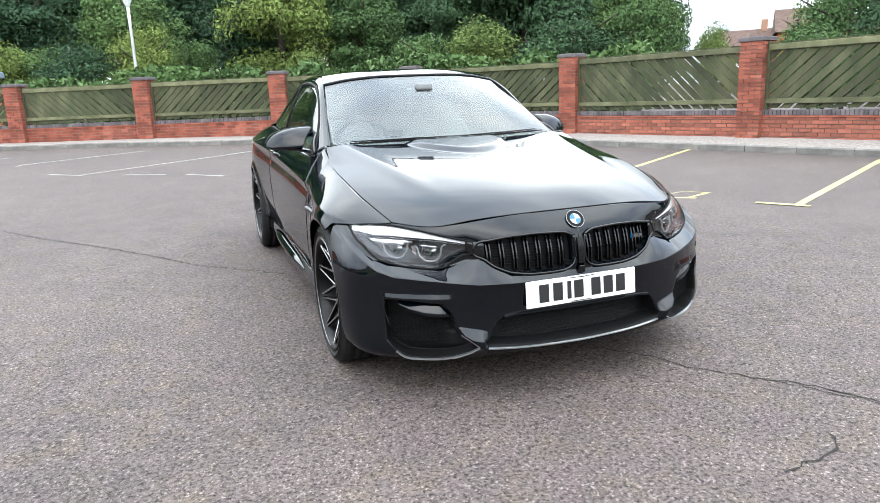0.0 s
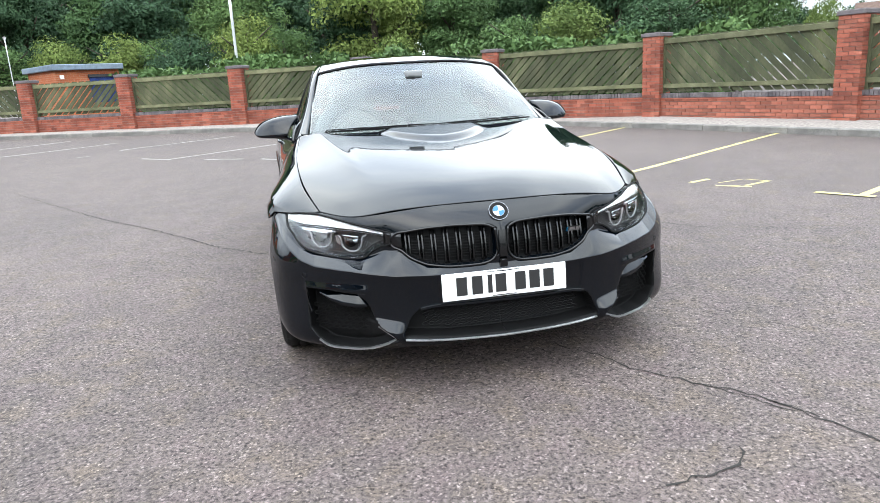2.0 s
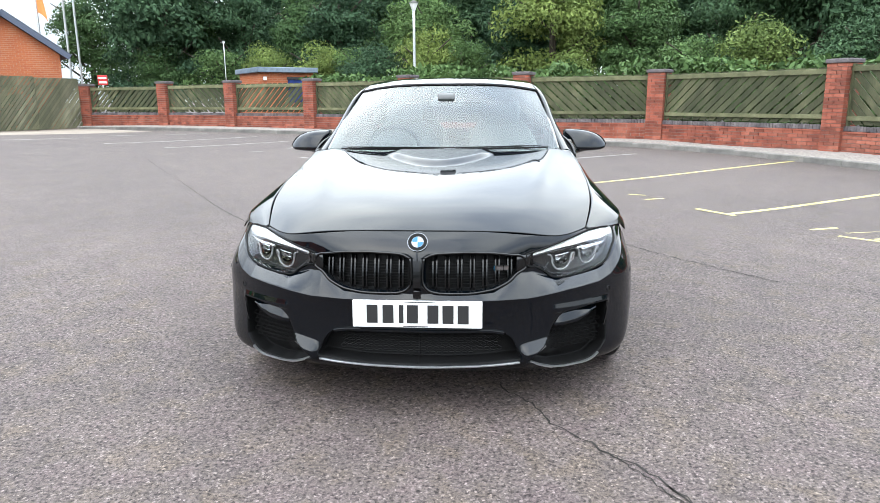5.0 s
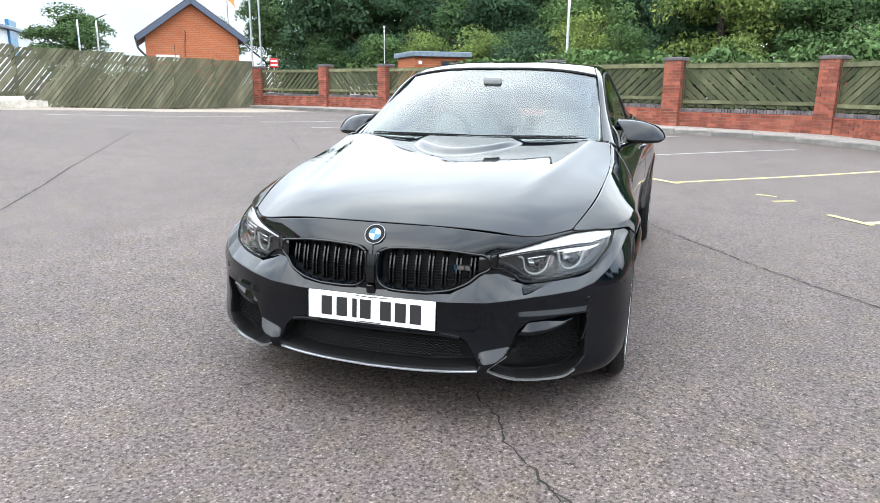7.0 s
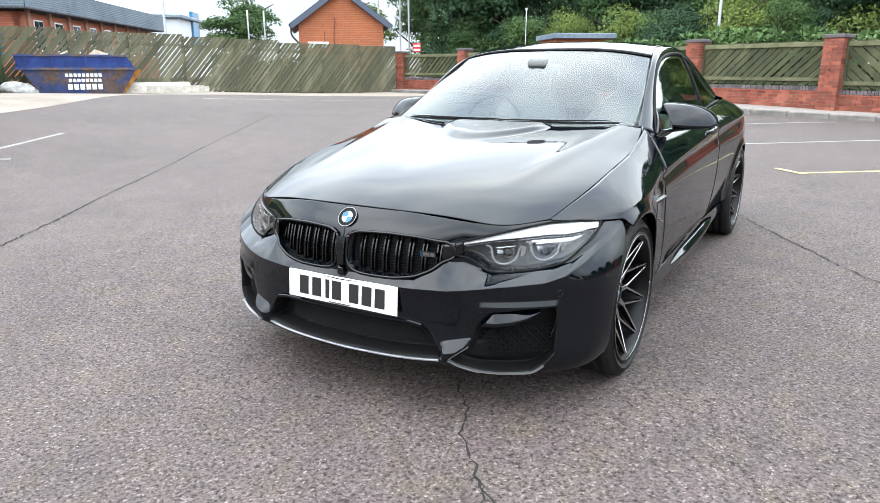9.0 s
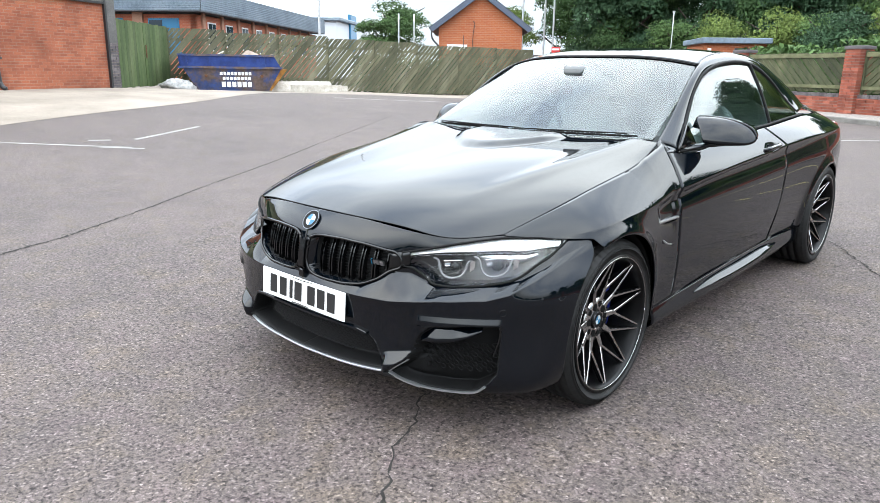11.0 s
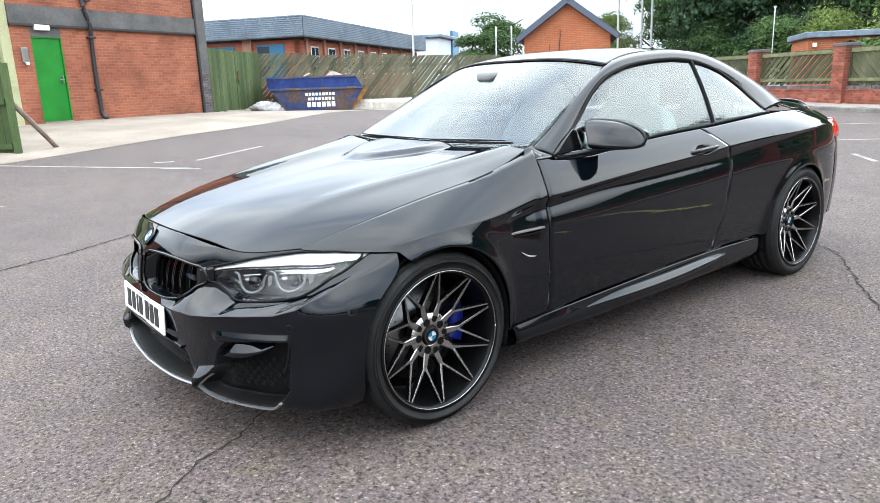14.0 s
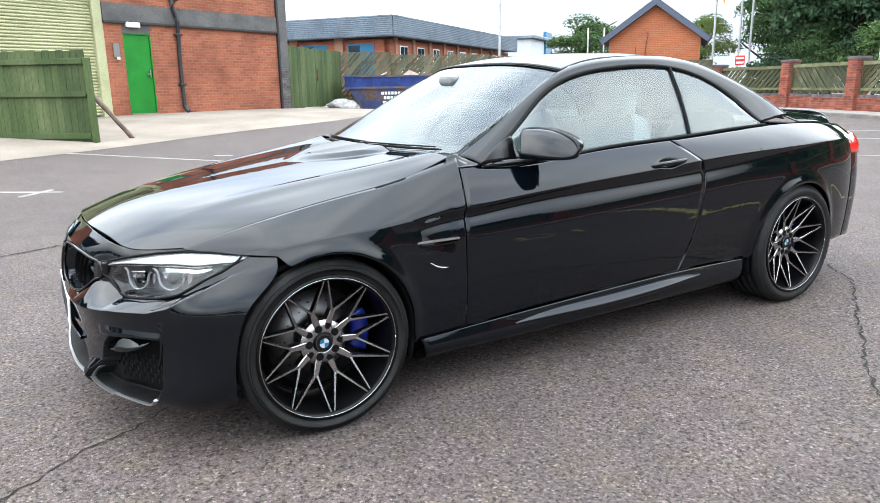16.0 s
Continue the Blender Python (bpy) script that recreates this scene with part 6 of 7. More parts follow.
for sgn in (1, -1):
    rail = new("roof_rail")
    rail.parent = car
    s = np.linspace(0, 1, 9)[None, :, None]
    P = GT[:, None] * (1 - s) + RE[:, None] * s
    bulge = np.sin(np.pi * s[..., 0]) * .012
    P[..., 0] += bulge * .8
    P[..., 2] += bulge * .6
    sheet("rail_skin", P, PAINT, rail, sgn, .012)
    tube("window_seal", [tuple(p) for p in GT[::7]] + [tuple(GT[-1])], .010, MATT_BLACK, rail, sgn, 90, 6)

    glazing = new("side_window")
    glazing.parent = car
    n = 70
    G = through_points(GLASS_TOP, n)
    rows = []
    for p in G:
        by = float(np.clip(p[1], .70, 2.66))
        bp = np.array((float(SX[0](by)) - .018, by, float(SZ[0](by)) - .012))
        if bp[2] > p[2] - .002:
            bp = p - (0, 0, .002)
        rows.append([bp * (1 - k) + p * k + np.array((.012, 0, 0)) * math.sin(math.pi * k) for k in np.linspace(0, 1, 14)])
    P = np.array(rows)
    cut = int(np.argmin(np.abs(G[:, 1] - 2.055)))
    for name, Q in (("door_glass", P[:cut + 1]), ("rear_side_glass", P[cut:])):
        o = sheet(name, Q, SIDE_GLASS, glazing, sgn, .004)
        o.visible_shadow = False
    tube("glass_divider", [tuple(q) for q in P[cut][::4]] + [tuple(P[cut][-1])], .010, MATT_BLACK, glazing, sgn, 20, 6)
    tube("waist_strip", [(float(SX[0](y)) - .006, y, float(SZ[0](y)) + .004) for y in (.76, 1.1, 1.5, 1.9, 2.3, 2.66)], .008, MATT_BLACK, glazing, sgn, 50, 6)
    # corner of the wing up to the screen
    cowl = net([[(.742, .612, .994), (.765, .60, .958), (.780, .66, .953)], [(.735, .66, 1.002), (.766, .67, .962), (.784, .70, .953)], [(.706, .692, .992), (.762, .73, .968), (.784, .752, .953)]], 16, 16)
    sheet("pillar_foot", cowl, PAINT, rail, sgn, .006)

ROOF = [[(0, 1.240, 1.385), (0, 1.5, 1.428), (0, 1.8, 1.442), (0, 2.1, 1.440), (0, 2.4, 1.398), (0, 2.63, 1.318), (0, 2.84, 1.210), (0, 3.04, 1.108)],
        [(.25, 1.262, 1.384), (.25, 1.52, 1.425), (.25, 1.8, 1.438), (.25, 2.1, 1.436), (.255, 2.4, 1.396), (.265, 2.63, 1.316), (.29, 2.84, 1.210), (.31, 3.04, 1.104)],
        [(.45, 1.300, 1.368), (.435, 1.53, 1.410), (.425, 1.79, 1.425), (.42, 2.08, 1.424), (.43, 2.38, 1.388), (.46, 2.61, 1.312), (.50, 2.82, 1.212), (.54, 3.025, 1.098)],
        [(.590, 1.338, 1.343), (.558, 1.535, 1.391), (.543, 1.77, 1.410), (.540, 2.05, 1.412), (.553, 2.35, 1.374), (.586, 2.58, 1.297), (.630, 2.79, 1.202), (.680, 3.00, 1.087)]]
P = net(ROOF, 90, 30)
P[..., 2] -= .006 * np.exp(-((P[..., 1] - 2.33) / .012) ** 2)
full = np.concatenate([P[:, :0:-1] * (-1, 1, 1), P], 1)
roof = new("hardtop_roof")
roof.parent = car
ic, jc = full.shape[0] - 1, full.shape[1] - 1
cen = (full[:-1, :-1] + full[1:, 1:]) / 2
slots = ((cen[..., 1] > 2.52) & (cen[..., 1] < 2.98) & (np.abs(cen[..., 0]) < .52)).astype(int)
sheet("roof_skin", full, [PAINT, GLOSS_BLACK], roof, 1, .010, toward=(0, 0, 1), slots=slots.ravel())

liner = net([[(p[0] * .97, p[1], p[2] - .03) for p in row] for row in ROOF], 40, 14)
sheet("headlining", np.concatenate([liner[:, :0:-1] * (-1, 1, 1), liner], 1), CABIN_PALE, roof, 1, .006, toward=(0, 0, -1))

# boot, rear corner, tail lamps
BOOT = [[(0, 3.03, 1.120), (0, 3.2, 1.108), (0, 3.4, 1.092), (0, 3.56, 1.082), (0, 3.67, 1.085)],
        [(.35, 3.03, 1.112), (.35, 3.2, 1.102), (.345, 3.4, 1.088), (.34, 3.56, 1.078), (.33, 3.665, 1.080)],
        [(.58, 3.02, 1.092), (.575, 3.2, 1.085), (.56, 3.39, 1.072), (.54, 3.53, 1.060), (.52, 3.63, 1.058)],
        [(.745, 2.99, 1.052), (.715, 3.2, 1.042), (.685, 3.35, 1.028), (.65, 3.48, 1.014), (.61, 3.57, 1.005)]]
P = net(BOOT, 40, 24)
boot = new("boot_lid")
boot.parent = car
sheet("boot_skin", np.concatenate([P[:, :0:-1] * (-1, 1, 1), P], 1), PAINT, boot, 1, .006, toward=(0, 0, 1))
tube("spoiler", [(-.605, 3.570, 1.006), (-.52, 3.632, 1.060), (-.33, 3.668, 1.083), (0, 3.674, 1.089), (.33, 3.668, 1.083), (.52, 3.632, 1.060), (.605, 3.570, 1.006)], .012, PAINT, boot, 1, 60, 8, "black boot-lid lip", .6, tip=.4)
for sgn in (1, -1):
    rear = new("rear_bumper")
    rear.parent = car
    zz = [1.03, .945, .86, .66, .49, .335]
    rows = []
    for k in range(6):
        p = side_at(3.44, k / 5)
        rows.append([tuple(p), (p[0] * .955, 3.58, p[2] - .006), (p[0] * .80, 3.72, p[2] - .015), (p[0] * .45, 3.80, p[2] - .02), (0, 3.83, p[2] - .02)])
    sheet("rear_skin", net(rows, 40, 30), PAINT, rear, sgn, .006, toward=(sgn, 1, 0))
    fore = [tuple(side_at(3.385 + .03 * k, depth_of(3.385 + .03 * k, z))) for k, z in ((0, .965), (1, .915), (2, .862))]
    TL = net([[fore[0], (.755, 3.58, .972), (.60, 3.70, .972)], [fore[1], (.785, 3.60, .915), (.62, 3.735, .915)], [fore[2], (.79, 3.605, .852), (.63, 3.75, .845)]], 24, 14)
    sheet("tail_lamp", TL + (.003, -.012, -.012), TAIL_RED, rear, sgn, .012, "red tail lamp", toward=(sgn, 1, 0))

# floor pan and engine bay, so that nothing shows through
bm = bmesh.new()
add_box(bm, -.49, .49, -.55, 3.6, .155, .30)
add_box(bm, -.78, .78, .43, 2.36, .16, .20)
add_box(bm, -.49, .49, -.52, .55, .30, .66)
add_box(bm, -.70, .70, 2.95, 3.45, .30, 1.0)
add_box(bm, -.76, .76, .44, .62, .20, .80)
add_box(bm, -.49, .49, 2.3, 3.5, .30, .80)
part("floor_pan", bm, SOFT_BLACK, car)

# nose details
for sgn in (1, -1):
    grille = new("kidney_grille")
    grille.parent = car
    xs = np.linspace(.028, .434, 26)
    ring = [on_nose(x, float(KID_TOP(x)) + .001, .004) for x in xs] + [on_nose(x, float(KID_BOT(x)) - .001, .004) for x in xs[::-1]]
    tube("grille_frame", ring[::2], .0055, GLOSS_BLACK, grille, sgn, 140, 8, closed=True)
    for x in np.arange(.068, .41, .050):
        for dx in (-.0075, .0075):
            zt, zb = float(KID_TOP(x)) - .004, float(KID_BOT(x)) + .004
            pts = [(x + dx, nose_y(x, zb + (zt - zb) * k) + .030 + .014 * k * k, zb + (zt - zb) * k) for k in (0, .3, .6, .85, 1)]
            C = through_points(pts, 10)
            R = np.stack([C + o for o in ((-.0028, 0, 0), (-.0028, .020, 0), (.0028, .020, 0), (.0028, 0, 0))], 1)
            R = R * (sgn, 1, 1)
            F = [(i * 4 + j, (i + 1) * 4 + j, (i + 1) * 4 + (j + 1) % 4, i * 4 + (j + 1) % 4) for i in range(9) for j in range(4)]
            from_arrays("slat", R.reshape(-1, 3), F, GLOSS_BLACK, grille, False)
    for z in np.arange(.556, .655, .011):
        ok = [x for x in np.linspace(.03, .42, 30) if KIDNEY(x, z) > .006]
        if len(ok) > 4:
            tube("cooling_fin", [(x, nose_y(x, z) + .050, z) for x in ok[::3]], .0018, MATT_BLACK, grille, sgn, 14, 4)

    lamp = new("headlamp")
    lamp.parent = car
    xs = np.linspace(.434, .842, 50)
    P = np.array([[on_nose(x, float(HL_BOT(x)) + (float(HL_TOP(x)) - float(HL_BOT(x))) * k, .003) for k in np.linspace(0, 1, 16)] for x in xs])
    o = sheet("lamp_cover", P, LAMP_GLASS, lamp, sgn, .003, "clear headlamp cover", toward=(.4 * sgn, -1, 0))
    o.visible_shadow = False
    def brow_w(x):
        return .009 + .026 * float(smooth01((x - .47) / .24)) * (1 - .75 * float(smooth01((x - .76) / .08)))
    brow = np.array([[(x, nose_y(x, z) + .005 + .016 * k, z) for k, z in ((0, float(HL_TOP(x)) - .004 - brow_w(x)), (.5, float(HL_TOP(x)) - .004 - brow_w(x) * .5), (1, float(HL_TOP(x)) - .004))] for x in np.linspace(.446, .838, 40)])
    sheet("brow_light", brow, BROW_WHITE, lamp, sgn, .004, "white eyebrow light strip", toward=(0, -1, .3))
    under = [(x, nose_y(x, float(HL_TOP(x)) - brow_w(x) - .014) + .016, float(HL_TOP(x)) - brow_w(x) - .014) for x in np.linspace(.455, .800, 16)]
    tube("brow_trim", under, .0022, DARK_CHROME, lamp, sgn, 60, 6)
    gasket = [on_nose(x, float(HL_TOP(x)), .003) for x in xs[::3]] + [on_nose(x, float(HL_BOT(x)), .003) for x in xs[::-3]]
    tube("lamp_gasket", gasket, .0042, MATT_BLACK, lamp, sgn, 160, 6, closed=True)
    for cx, cz, w in ((.586, .630, .056), (.704, .641, .060)):
        d = nose_y(cx, cz)
        ux = np.array((.75, .66, 0)) if cx > .65 else np.array((.84, .54, 0))
        hub = np.array((cx, d + .014, cz))
        guide = [hub + ux * a * w + np.array((0, .012 * abs(a), b * .040)) for a, b in ((-1.30, .62), (-1.02, .52), (-.86, -.15), (-.55, -.88), (.45, -.92), (.80, -.35), (.92, .30), (1.06, .52))]
        tube("daylight_ring", [tuple(p) for p in guide], .0050, LIGHT_GUIDE, lamp, sgn, 80, 8, "grey U-shaped light guide", .8)
        bm = bmesh.new()
        bmesh.ops.create_uvsphere(bm, u_segments=24, v_segments=14, radius=.024)
        bmesh.ops.transform(bm, matrix=Matrix.Translation((sgn * cx, d + .036, cz - .004)), verts=bm.verts)
        part("projector", bm, GLOSS_BLACK, lamp, "round dark projector lens", True)
        box = [hub + ux * a * w * .56 + np.array((0, c, b * .040)) for b, c in ((.36, .010), (-.30, .018), (-.52, .034)) for a in (-1, 1)]
        from_arrays("reflector", [tuple(p * (sgn, 1, 1)) for p in box], [(0, 1, 3, 2), (2, 3, 5, 4)], LAMP_CHROME, lamp, False, "faceted chrome reflector")
        for dz, a0, a1 in ((.020, -.62, .66), (.002, -.50, .10), (-.016, -.10, .48)):
            bar = [tuple(hub + ux * a * w + np.array((0, .006 + .006 * abs(a), dz + .005 * a))) for a in (a0, (a0 + a1) / 2, a1)]
            tube("lamp_bridge", bar, .0030, LAMP_CHROME, lamp, sgn, 12, 6, flat=.9)
        fin = [hub + ux * a * w + np.array((0, .020, b * .040)) for a, b in ((.98, .55), (1.30, .45), (1.22, -.25), (.95, -.55))]
        from_arrays("side_fin", [tuple(p * (sgn, 1, 1)) for p in fin], [(0, 1, 2, 3)], LAMP_CHROME, lamp, False)

    bowl = np.array([[(x, nose_y(x, z) + .020 + .012 * k, z) for k, z in ((0, float(HL_TOP(x)) - .022 - brow_w(x)), (1, float(HL_TOP(x)) - .018 - brow_w(x) - h))] for x, h in ((.655, .018), (.69, .030), (.735, .036), (.775, .028), (.800, .008))])
    sheet("outer_reflector", bowl, LAMP_CHROME, lamp, sgn, .003, "pale chrome reflector behind the lamps", toward=(0, -1, .3))
    link = np.array([[on_nose(x, z, .006) for z in np.linspace(b0, t0, 5)] for x, b0, t0 in ((.396, .600, .668), (.415, .606, .667), (.435, .612, .669), (.462, .616, .676))])
    sheet("lamp_link", link, GLOSS_BLACK, grille, sgn, .004, toward=(0, -1, 0))
    # openings in the bumper
    for z in np.arange(.272, .37, .018):
        for k, x in enumerate(np.arange(.48 + .014 * (round(z / .018) % 2), .80, .028)):
            if INTAKE(x, z) > .014:
                y = nose_y(x, z) + .052
                tube("mesh_cell", [(x - .025, y, z), (x - .012, y, z + .0085), (x + .001, y, z), (x - .012, y, z - .0085)], .0022, MATT_BLACK, bumper, sgn, 16, 4, closed=True)
    vane = np.array([[(x - .012 * k, nose_y(x, zl + (zh - zl) * k) + .006 + .026 * k, zl + (zh - zl) * k) for k in np.linspace(0, 1, 5)] for x, zl, zh in ((.553, .378, .428), (.60, .376, .438), (.65, .383, .442), (.70, .404, .444), (.735, .428, .446))])
    sheet("intake_vane", vane, PAINT, bumper, sgn, .004, "gloss black vane in the outer air intake", toward=(0, -1, 1))
    # the intake lips carry the sky sheen as a grey colour
    strip("intake_lip", [on_nose(.515, .302, .003), on_nose(.480, .275, .004), on_nose(.446, .2465, .005)], .022, .006, LIP_SKY_SHEEN, bumper, sgn, 16, "thin edge of the outer air intake, its sky sheen put in as grey", .5)
    strip("intake_lip", [on_nose(.446, .245, .005), on_nose(.490, .222, .005), on_nose(.540, .198, .005)], .034, .010, LIP_SKY_SHEEN, bumper, sgn, 20, "thin edge of the outer air intake, its sky sheen put in as grey", .5)
    strip("intake_lip", [on_nose(.540, .198, .005), on_nose(.60, .186, .005), on_nose(.66, .187, .005), on_nose(.715, .197, .004), on_nose(.752, .226, .002)], .022, .009, LIP_SKY_SHEEN, bumper, sgn, 30, "thin edge of the outer air intake, its sky sheen put in as grey", .5)
    strip("intake_blade", [on_nose(.786, .452, .003), on_nose(.784, .40, .003), on_nose(.772, .345, .002)], .006, .006, GLOSS_BLACK, bumper, sgn, 20)
    for sx, sz in ((.79, .498), (.911, .541)):
        y = nose_y(sx, sz)
        e = .03
        tx = Vector((e, nose_y(sx + e, sz) - y, 0)).normalized()
        tz = Vector((0, nose_y(sx, sz + e) - y, e)).normalized()
        pts = [Vector((sx, y - .0018, sz)) + (tx * math.cos(a) + tz * math.sin(a)) * .0115 for a in np.arange(0, 6.28, .4)]
        tube("parking_sensor", [tuple(p) for p in pts], .0009, GLOSS_BLACK, bumper, sgn, 40, 4, closed=True)
for z in np.arange(.262, .360, .019):
    for x in np.arange(-.36 + .013 * (round(z / .019) % 2), .365, .026):
        if CENTRE(x, z) > .022 and abs(x) < .33:
            y = nose_y(x, z) + .070
            tube("mesh_cell", [(x - .012, y, z), (x, y, z + .008), (x + .012, y, z), (x, y, z - .008)], .002, GLOSS_BLACK, bumper, 1, 14, 4, closed=True)
lipc = [on_nose(x, .238 - .012 * (1 - (abs(x) / .41) ** 2), .005) for x in np.linspace(-.412, .412, 15)]
lipc = [(x, y, z) for (ax, y, z), x in zip(lipc, np.linspace(-.412, .412, 15))]
# the centre lip has its sky sheen put in as grey too
strip("front_lip", lipc, .013, .008, LIP_SKY_SHEEN, bumper, 1, 60, "lip under the centre air intake, its sky sheen put in as grey", .5)
topc = [(x, nose_y(x, .374) - .003, .376 - .010 * smooth01((abs(x) - .28) / .06)) for x in np.linspace(-.345, .345, 15)]
strip("intake_edge", topc, .018, .012, PAINT, bumper, 1, 50)
strip("nose_bar", [(0, nose_y(0, .52) - .004, .515), (0, nose_y(0, .58) - .006, .58), (0, nose_y(0, .655) - .003, .66)], .03, .012, GLOSS_BLACK, bumper, 1, 12)

# number plate with plain bars for its characters
plate = new("number_plate")
plate.parent = car
tilt = Matrix.Translation((0, -.801, .449)) @ pose(0, 0, 0, -4, 0, 0)
bm = bevel_box(-.26, .26, -.004, .004, -.0555, .0555, .0035, 2)
bmesh.ops.transform(bm, matrix=tilt, verts=bm.verts)
part("plate_face", bm, PLATE_WHITE, plate, "white number plate with black bars")
for cx in (-.172, -.108, -.055, -.010, .072, .132, .192):
    bm = bmesh.new()
    w = .009 if cx == -.055 else .022
    add_box(bm, cx - w - .008, cx + w - .008, -.0065, -.0040, -.037, .037, tilt)
    part("plate_bar", bm, PLATE_INK, plate)
bm = bmesh.new()
add_box(bm, -.055, .045, -.0058, -.0040, -.0515, -.0485, tilt)
part("plate_bar", bm, PLATE_INK, plate)
bm = bmesh.new()
add_box(bm, -.24, .24, .004, .016, -.04, .04, tilt)
part("plate_holder", bm, MATT_BLACK, plate)


def roundel(parent, m, r):
    """A round enamel badge: silver rim, black ring, blue and white quarters."""
    def disc(name, r0, r1, z, a0, a1, mat):
        n = 24
        a = np.linspace(a0, a1, n)
        V, F = [], []
        for rr, zz in ((r0, z), (r1, z), (r1, 0), ):
            V += [(rr * math.cos(q), rr * math.sin(q), zz) for q in a]
        F = [(i, i + n, i + n + 1, i + 1) for i in range(n - 1)] + [(i + n, i + 2 * n, i + 2 * n + 1, i + n + 1) for i in range(n - 1)]
        V = [m @ Vector(p) for p in V]
        return from_arrays(name, V, F, mat, parent, False)
    disc("badge_rim", r * .94, r, .0050, 0, 2 * math.pi, DARK_CHROME)
    disc("badge_ring", r * .60, r * .93, .0042, 0, 2 * math.pi, MATT_BLACK)
    disc("badge_rim", r * .57, r * .60, .0050, 0, 2 * math.pi, DARK_CHROME)
    for k in range(4):
        disc("badge_quarter", 0.0, r * .56, .0046, k * math.pi / 2, (k + 1) * math.pi / 2, BLUE_ENAMEL if k % 2 else ENAMEL_WHITE)


badge = new("bonnet_badge")
badge.parent = car
roundel(badge, look((0, nose_y(0, .727), .727), (0, nose_y(0, .727) + .80, .727 - .60)) @ Matrix.Translation((0, 0, .002)), .041)
marks = new("grille_badge")
marks.parent = car
for k, (c, w) in enumerate(((BLUE_ENAMEL, .003), (DARK_CHROME, .003), (SILVER, .026), (SILVER, .018))):
    x0 = .305 + (0, .005, .011, .041)[k]
    bm = bmesh.new()
    add_box(bm, x0, x0 + w, -.004, .004, -.009, .009, Matrix.Translation((0, nose_y(.33, .618) - .004, .618)) @ pose(0, 0, 0, 18, 0, 6))
    part("badge_bar", bm, c, marks)

# mirrors
for sgn in (1, -1):
    mirror = new("wing_mirror")
    mirror.parent = car
    u = np.linspace(0, 1, 34)
    ends = np.sqrt(np.clip(1 - (np.clip(u - .86, 0, 1) / .1403) ** 2, 0, 1)) * np.sqrt(np.clip(1 - (np.clip(.05 - u, 0, 1) / .0505) ** 2, 0, 1))
    top, low = line_of((0, 1.096), (.2, 1.096), (.5, 1.088), (.75, 1.068), (.9, 1.045), (1, 1.022))(u), line_of((0, .972), (.4, .966), (.8, .968), (1, .974))(u)
    fore, aft = line_of((0, .925), (.4, .945), (.75, .990), (1, 1.045))(u), line_of((0, 1.050), (.5, 1.075), (1, 1.105))(u)
    ang = np.linspace(0, 2 * math.pi, 49)
    ca, sa = np.cos(ang), np.sin(ang)
    sec_y, sec_z = np.sign(ca) * np.abs(ca) ** .55, np.sign(sa) * np.abs(sa) ** np.where(sa < 0, .34, .62)
    hgt = (sec_z + 1) / 2
    V = np.stack([(.738 + .278 * u)[:, None] + .075 * ((1 - u) ** 2.5)[:, None] * (1 - hgt ** 1.5)[None, :],
                  ((fore + aft) / 2)[:, None] + (ends * (aft - fore) / 2)[:, None] * sec_y[None, :] + .050 * (ends[:, None] * (hgt ** 1.3 * (ca < .2))[None, :]),
                  ((top + low) / 2)[:, None] + (ends * (top - low) / 2)[:, None] * sec_z[None, :]], -1)
    sheet("mirror_shell", V, PAINT, mirror, sgn, .003, "gloss black mirror shell")
    G = net([[(.815, 1.075, 1.060), (.90, 1.092, 1.066), (.985, 1.118, 1.045)], [(.812, 1.076, 1.02), (.90, 1.094, 1.02), (.990, 1.120, 1.015)], [(.815, 1.074, .984), (.90, 1.092, .984), (.980, 1.116, .990)]], 14, 10)
    sheet("mirror_glass", G, CHROME, mirror, sgn, .004, "mirror glass", toward=(0, 1, 0))
    strip("turn_signal", [(.84, .972, .990), (.92, .995, .988), (.985, 1.045, .994)], .008, .006, DARK_CHROME, mirror, sgn, 20)
    foot = net([[(.775, .80, .962), (.80, .90, .968), (.86, .985, .972), (.98, 1.05, .980)], [(.790, .83, .948), (.815, .93, .952), (.87, 1.02, .958), (.97, 1.08, .972)], [(.775, .90, .955), (.80, .98, .958), (.86, 1.06, .966), (.95, 1.10, .978)]], 24, 10)
    sheet("mirror_base", foot, PAINT, mirror, sgn, .014, "gloss black mirror foot", toward=(0, 0, -1))
    tri = net([[(.784, .735, .955), (.778, .85, .965), (.772, .96, .968)], [(.765, .83, 1.02), (.758, .885, 1.015), (.752, .95, 1.01)], [(.722, .945, 1.065), (.722, .948, 1.062), (.722, .952, 1.06)]], 10, 10)
    sheet("mirror_sail", tri + (.008, 0, 0), GLOSS_BLACK, mirror, sgn, .010)

# wipers and scuttle
scut = net([[(-.72, .60, .984), (-.4, .565, .972), (0, .55, .968), (.4, .565, .972), (.72, .60, .984)], [(-.70, .69, .985), (-.4, .63, .975), (0, .60, .97), (.4, .63, .975), (.70, .69, .985)]], 30, 6)
sheet("scuttle_panel", scut, MATT_BLACK, car, 1, .02, toward=(0, 0, 1))
wip = [new("wiper"), new("wiper")]
for w, pts in zip(wip, ([(-.60, .655, 1.003), (-.3, .602, 1.004), (.02, .595, 1.004)], [(.02, .585, 1.002), (.33, .607, 1.006), (.62, .662, 1.010)])):
    w.parent = car
    tube("wiper_blade", pts, .005, MATT_BLACK, w, 1, 30, 6, flat=1.3, tip=.6)
    tube("wiper_arm", [(p[0] * .96 - .02, p[1] - .004, p[2] + .010) for p in pts], .0042, MATT_BLACK, w, 1, 24, 6, tip=.6)

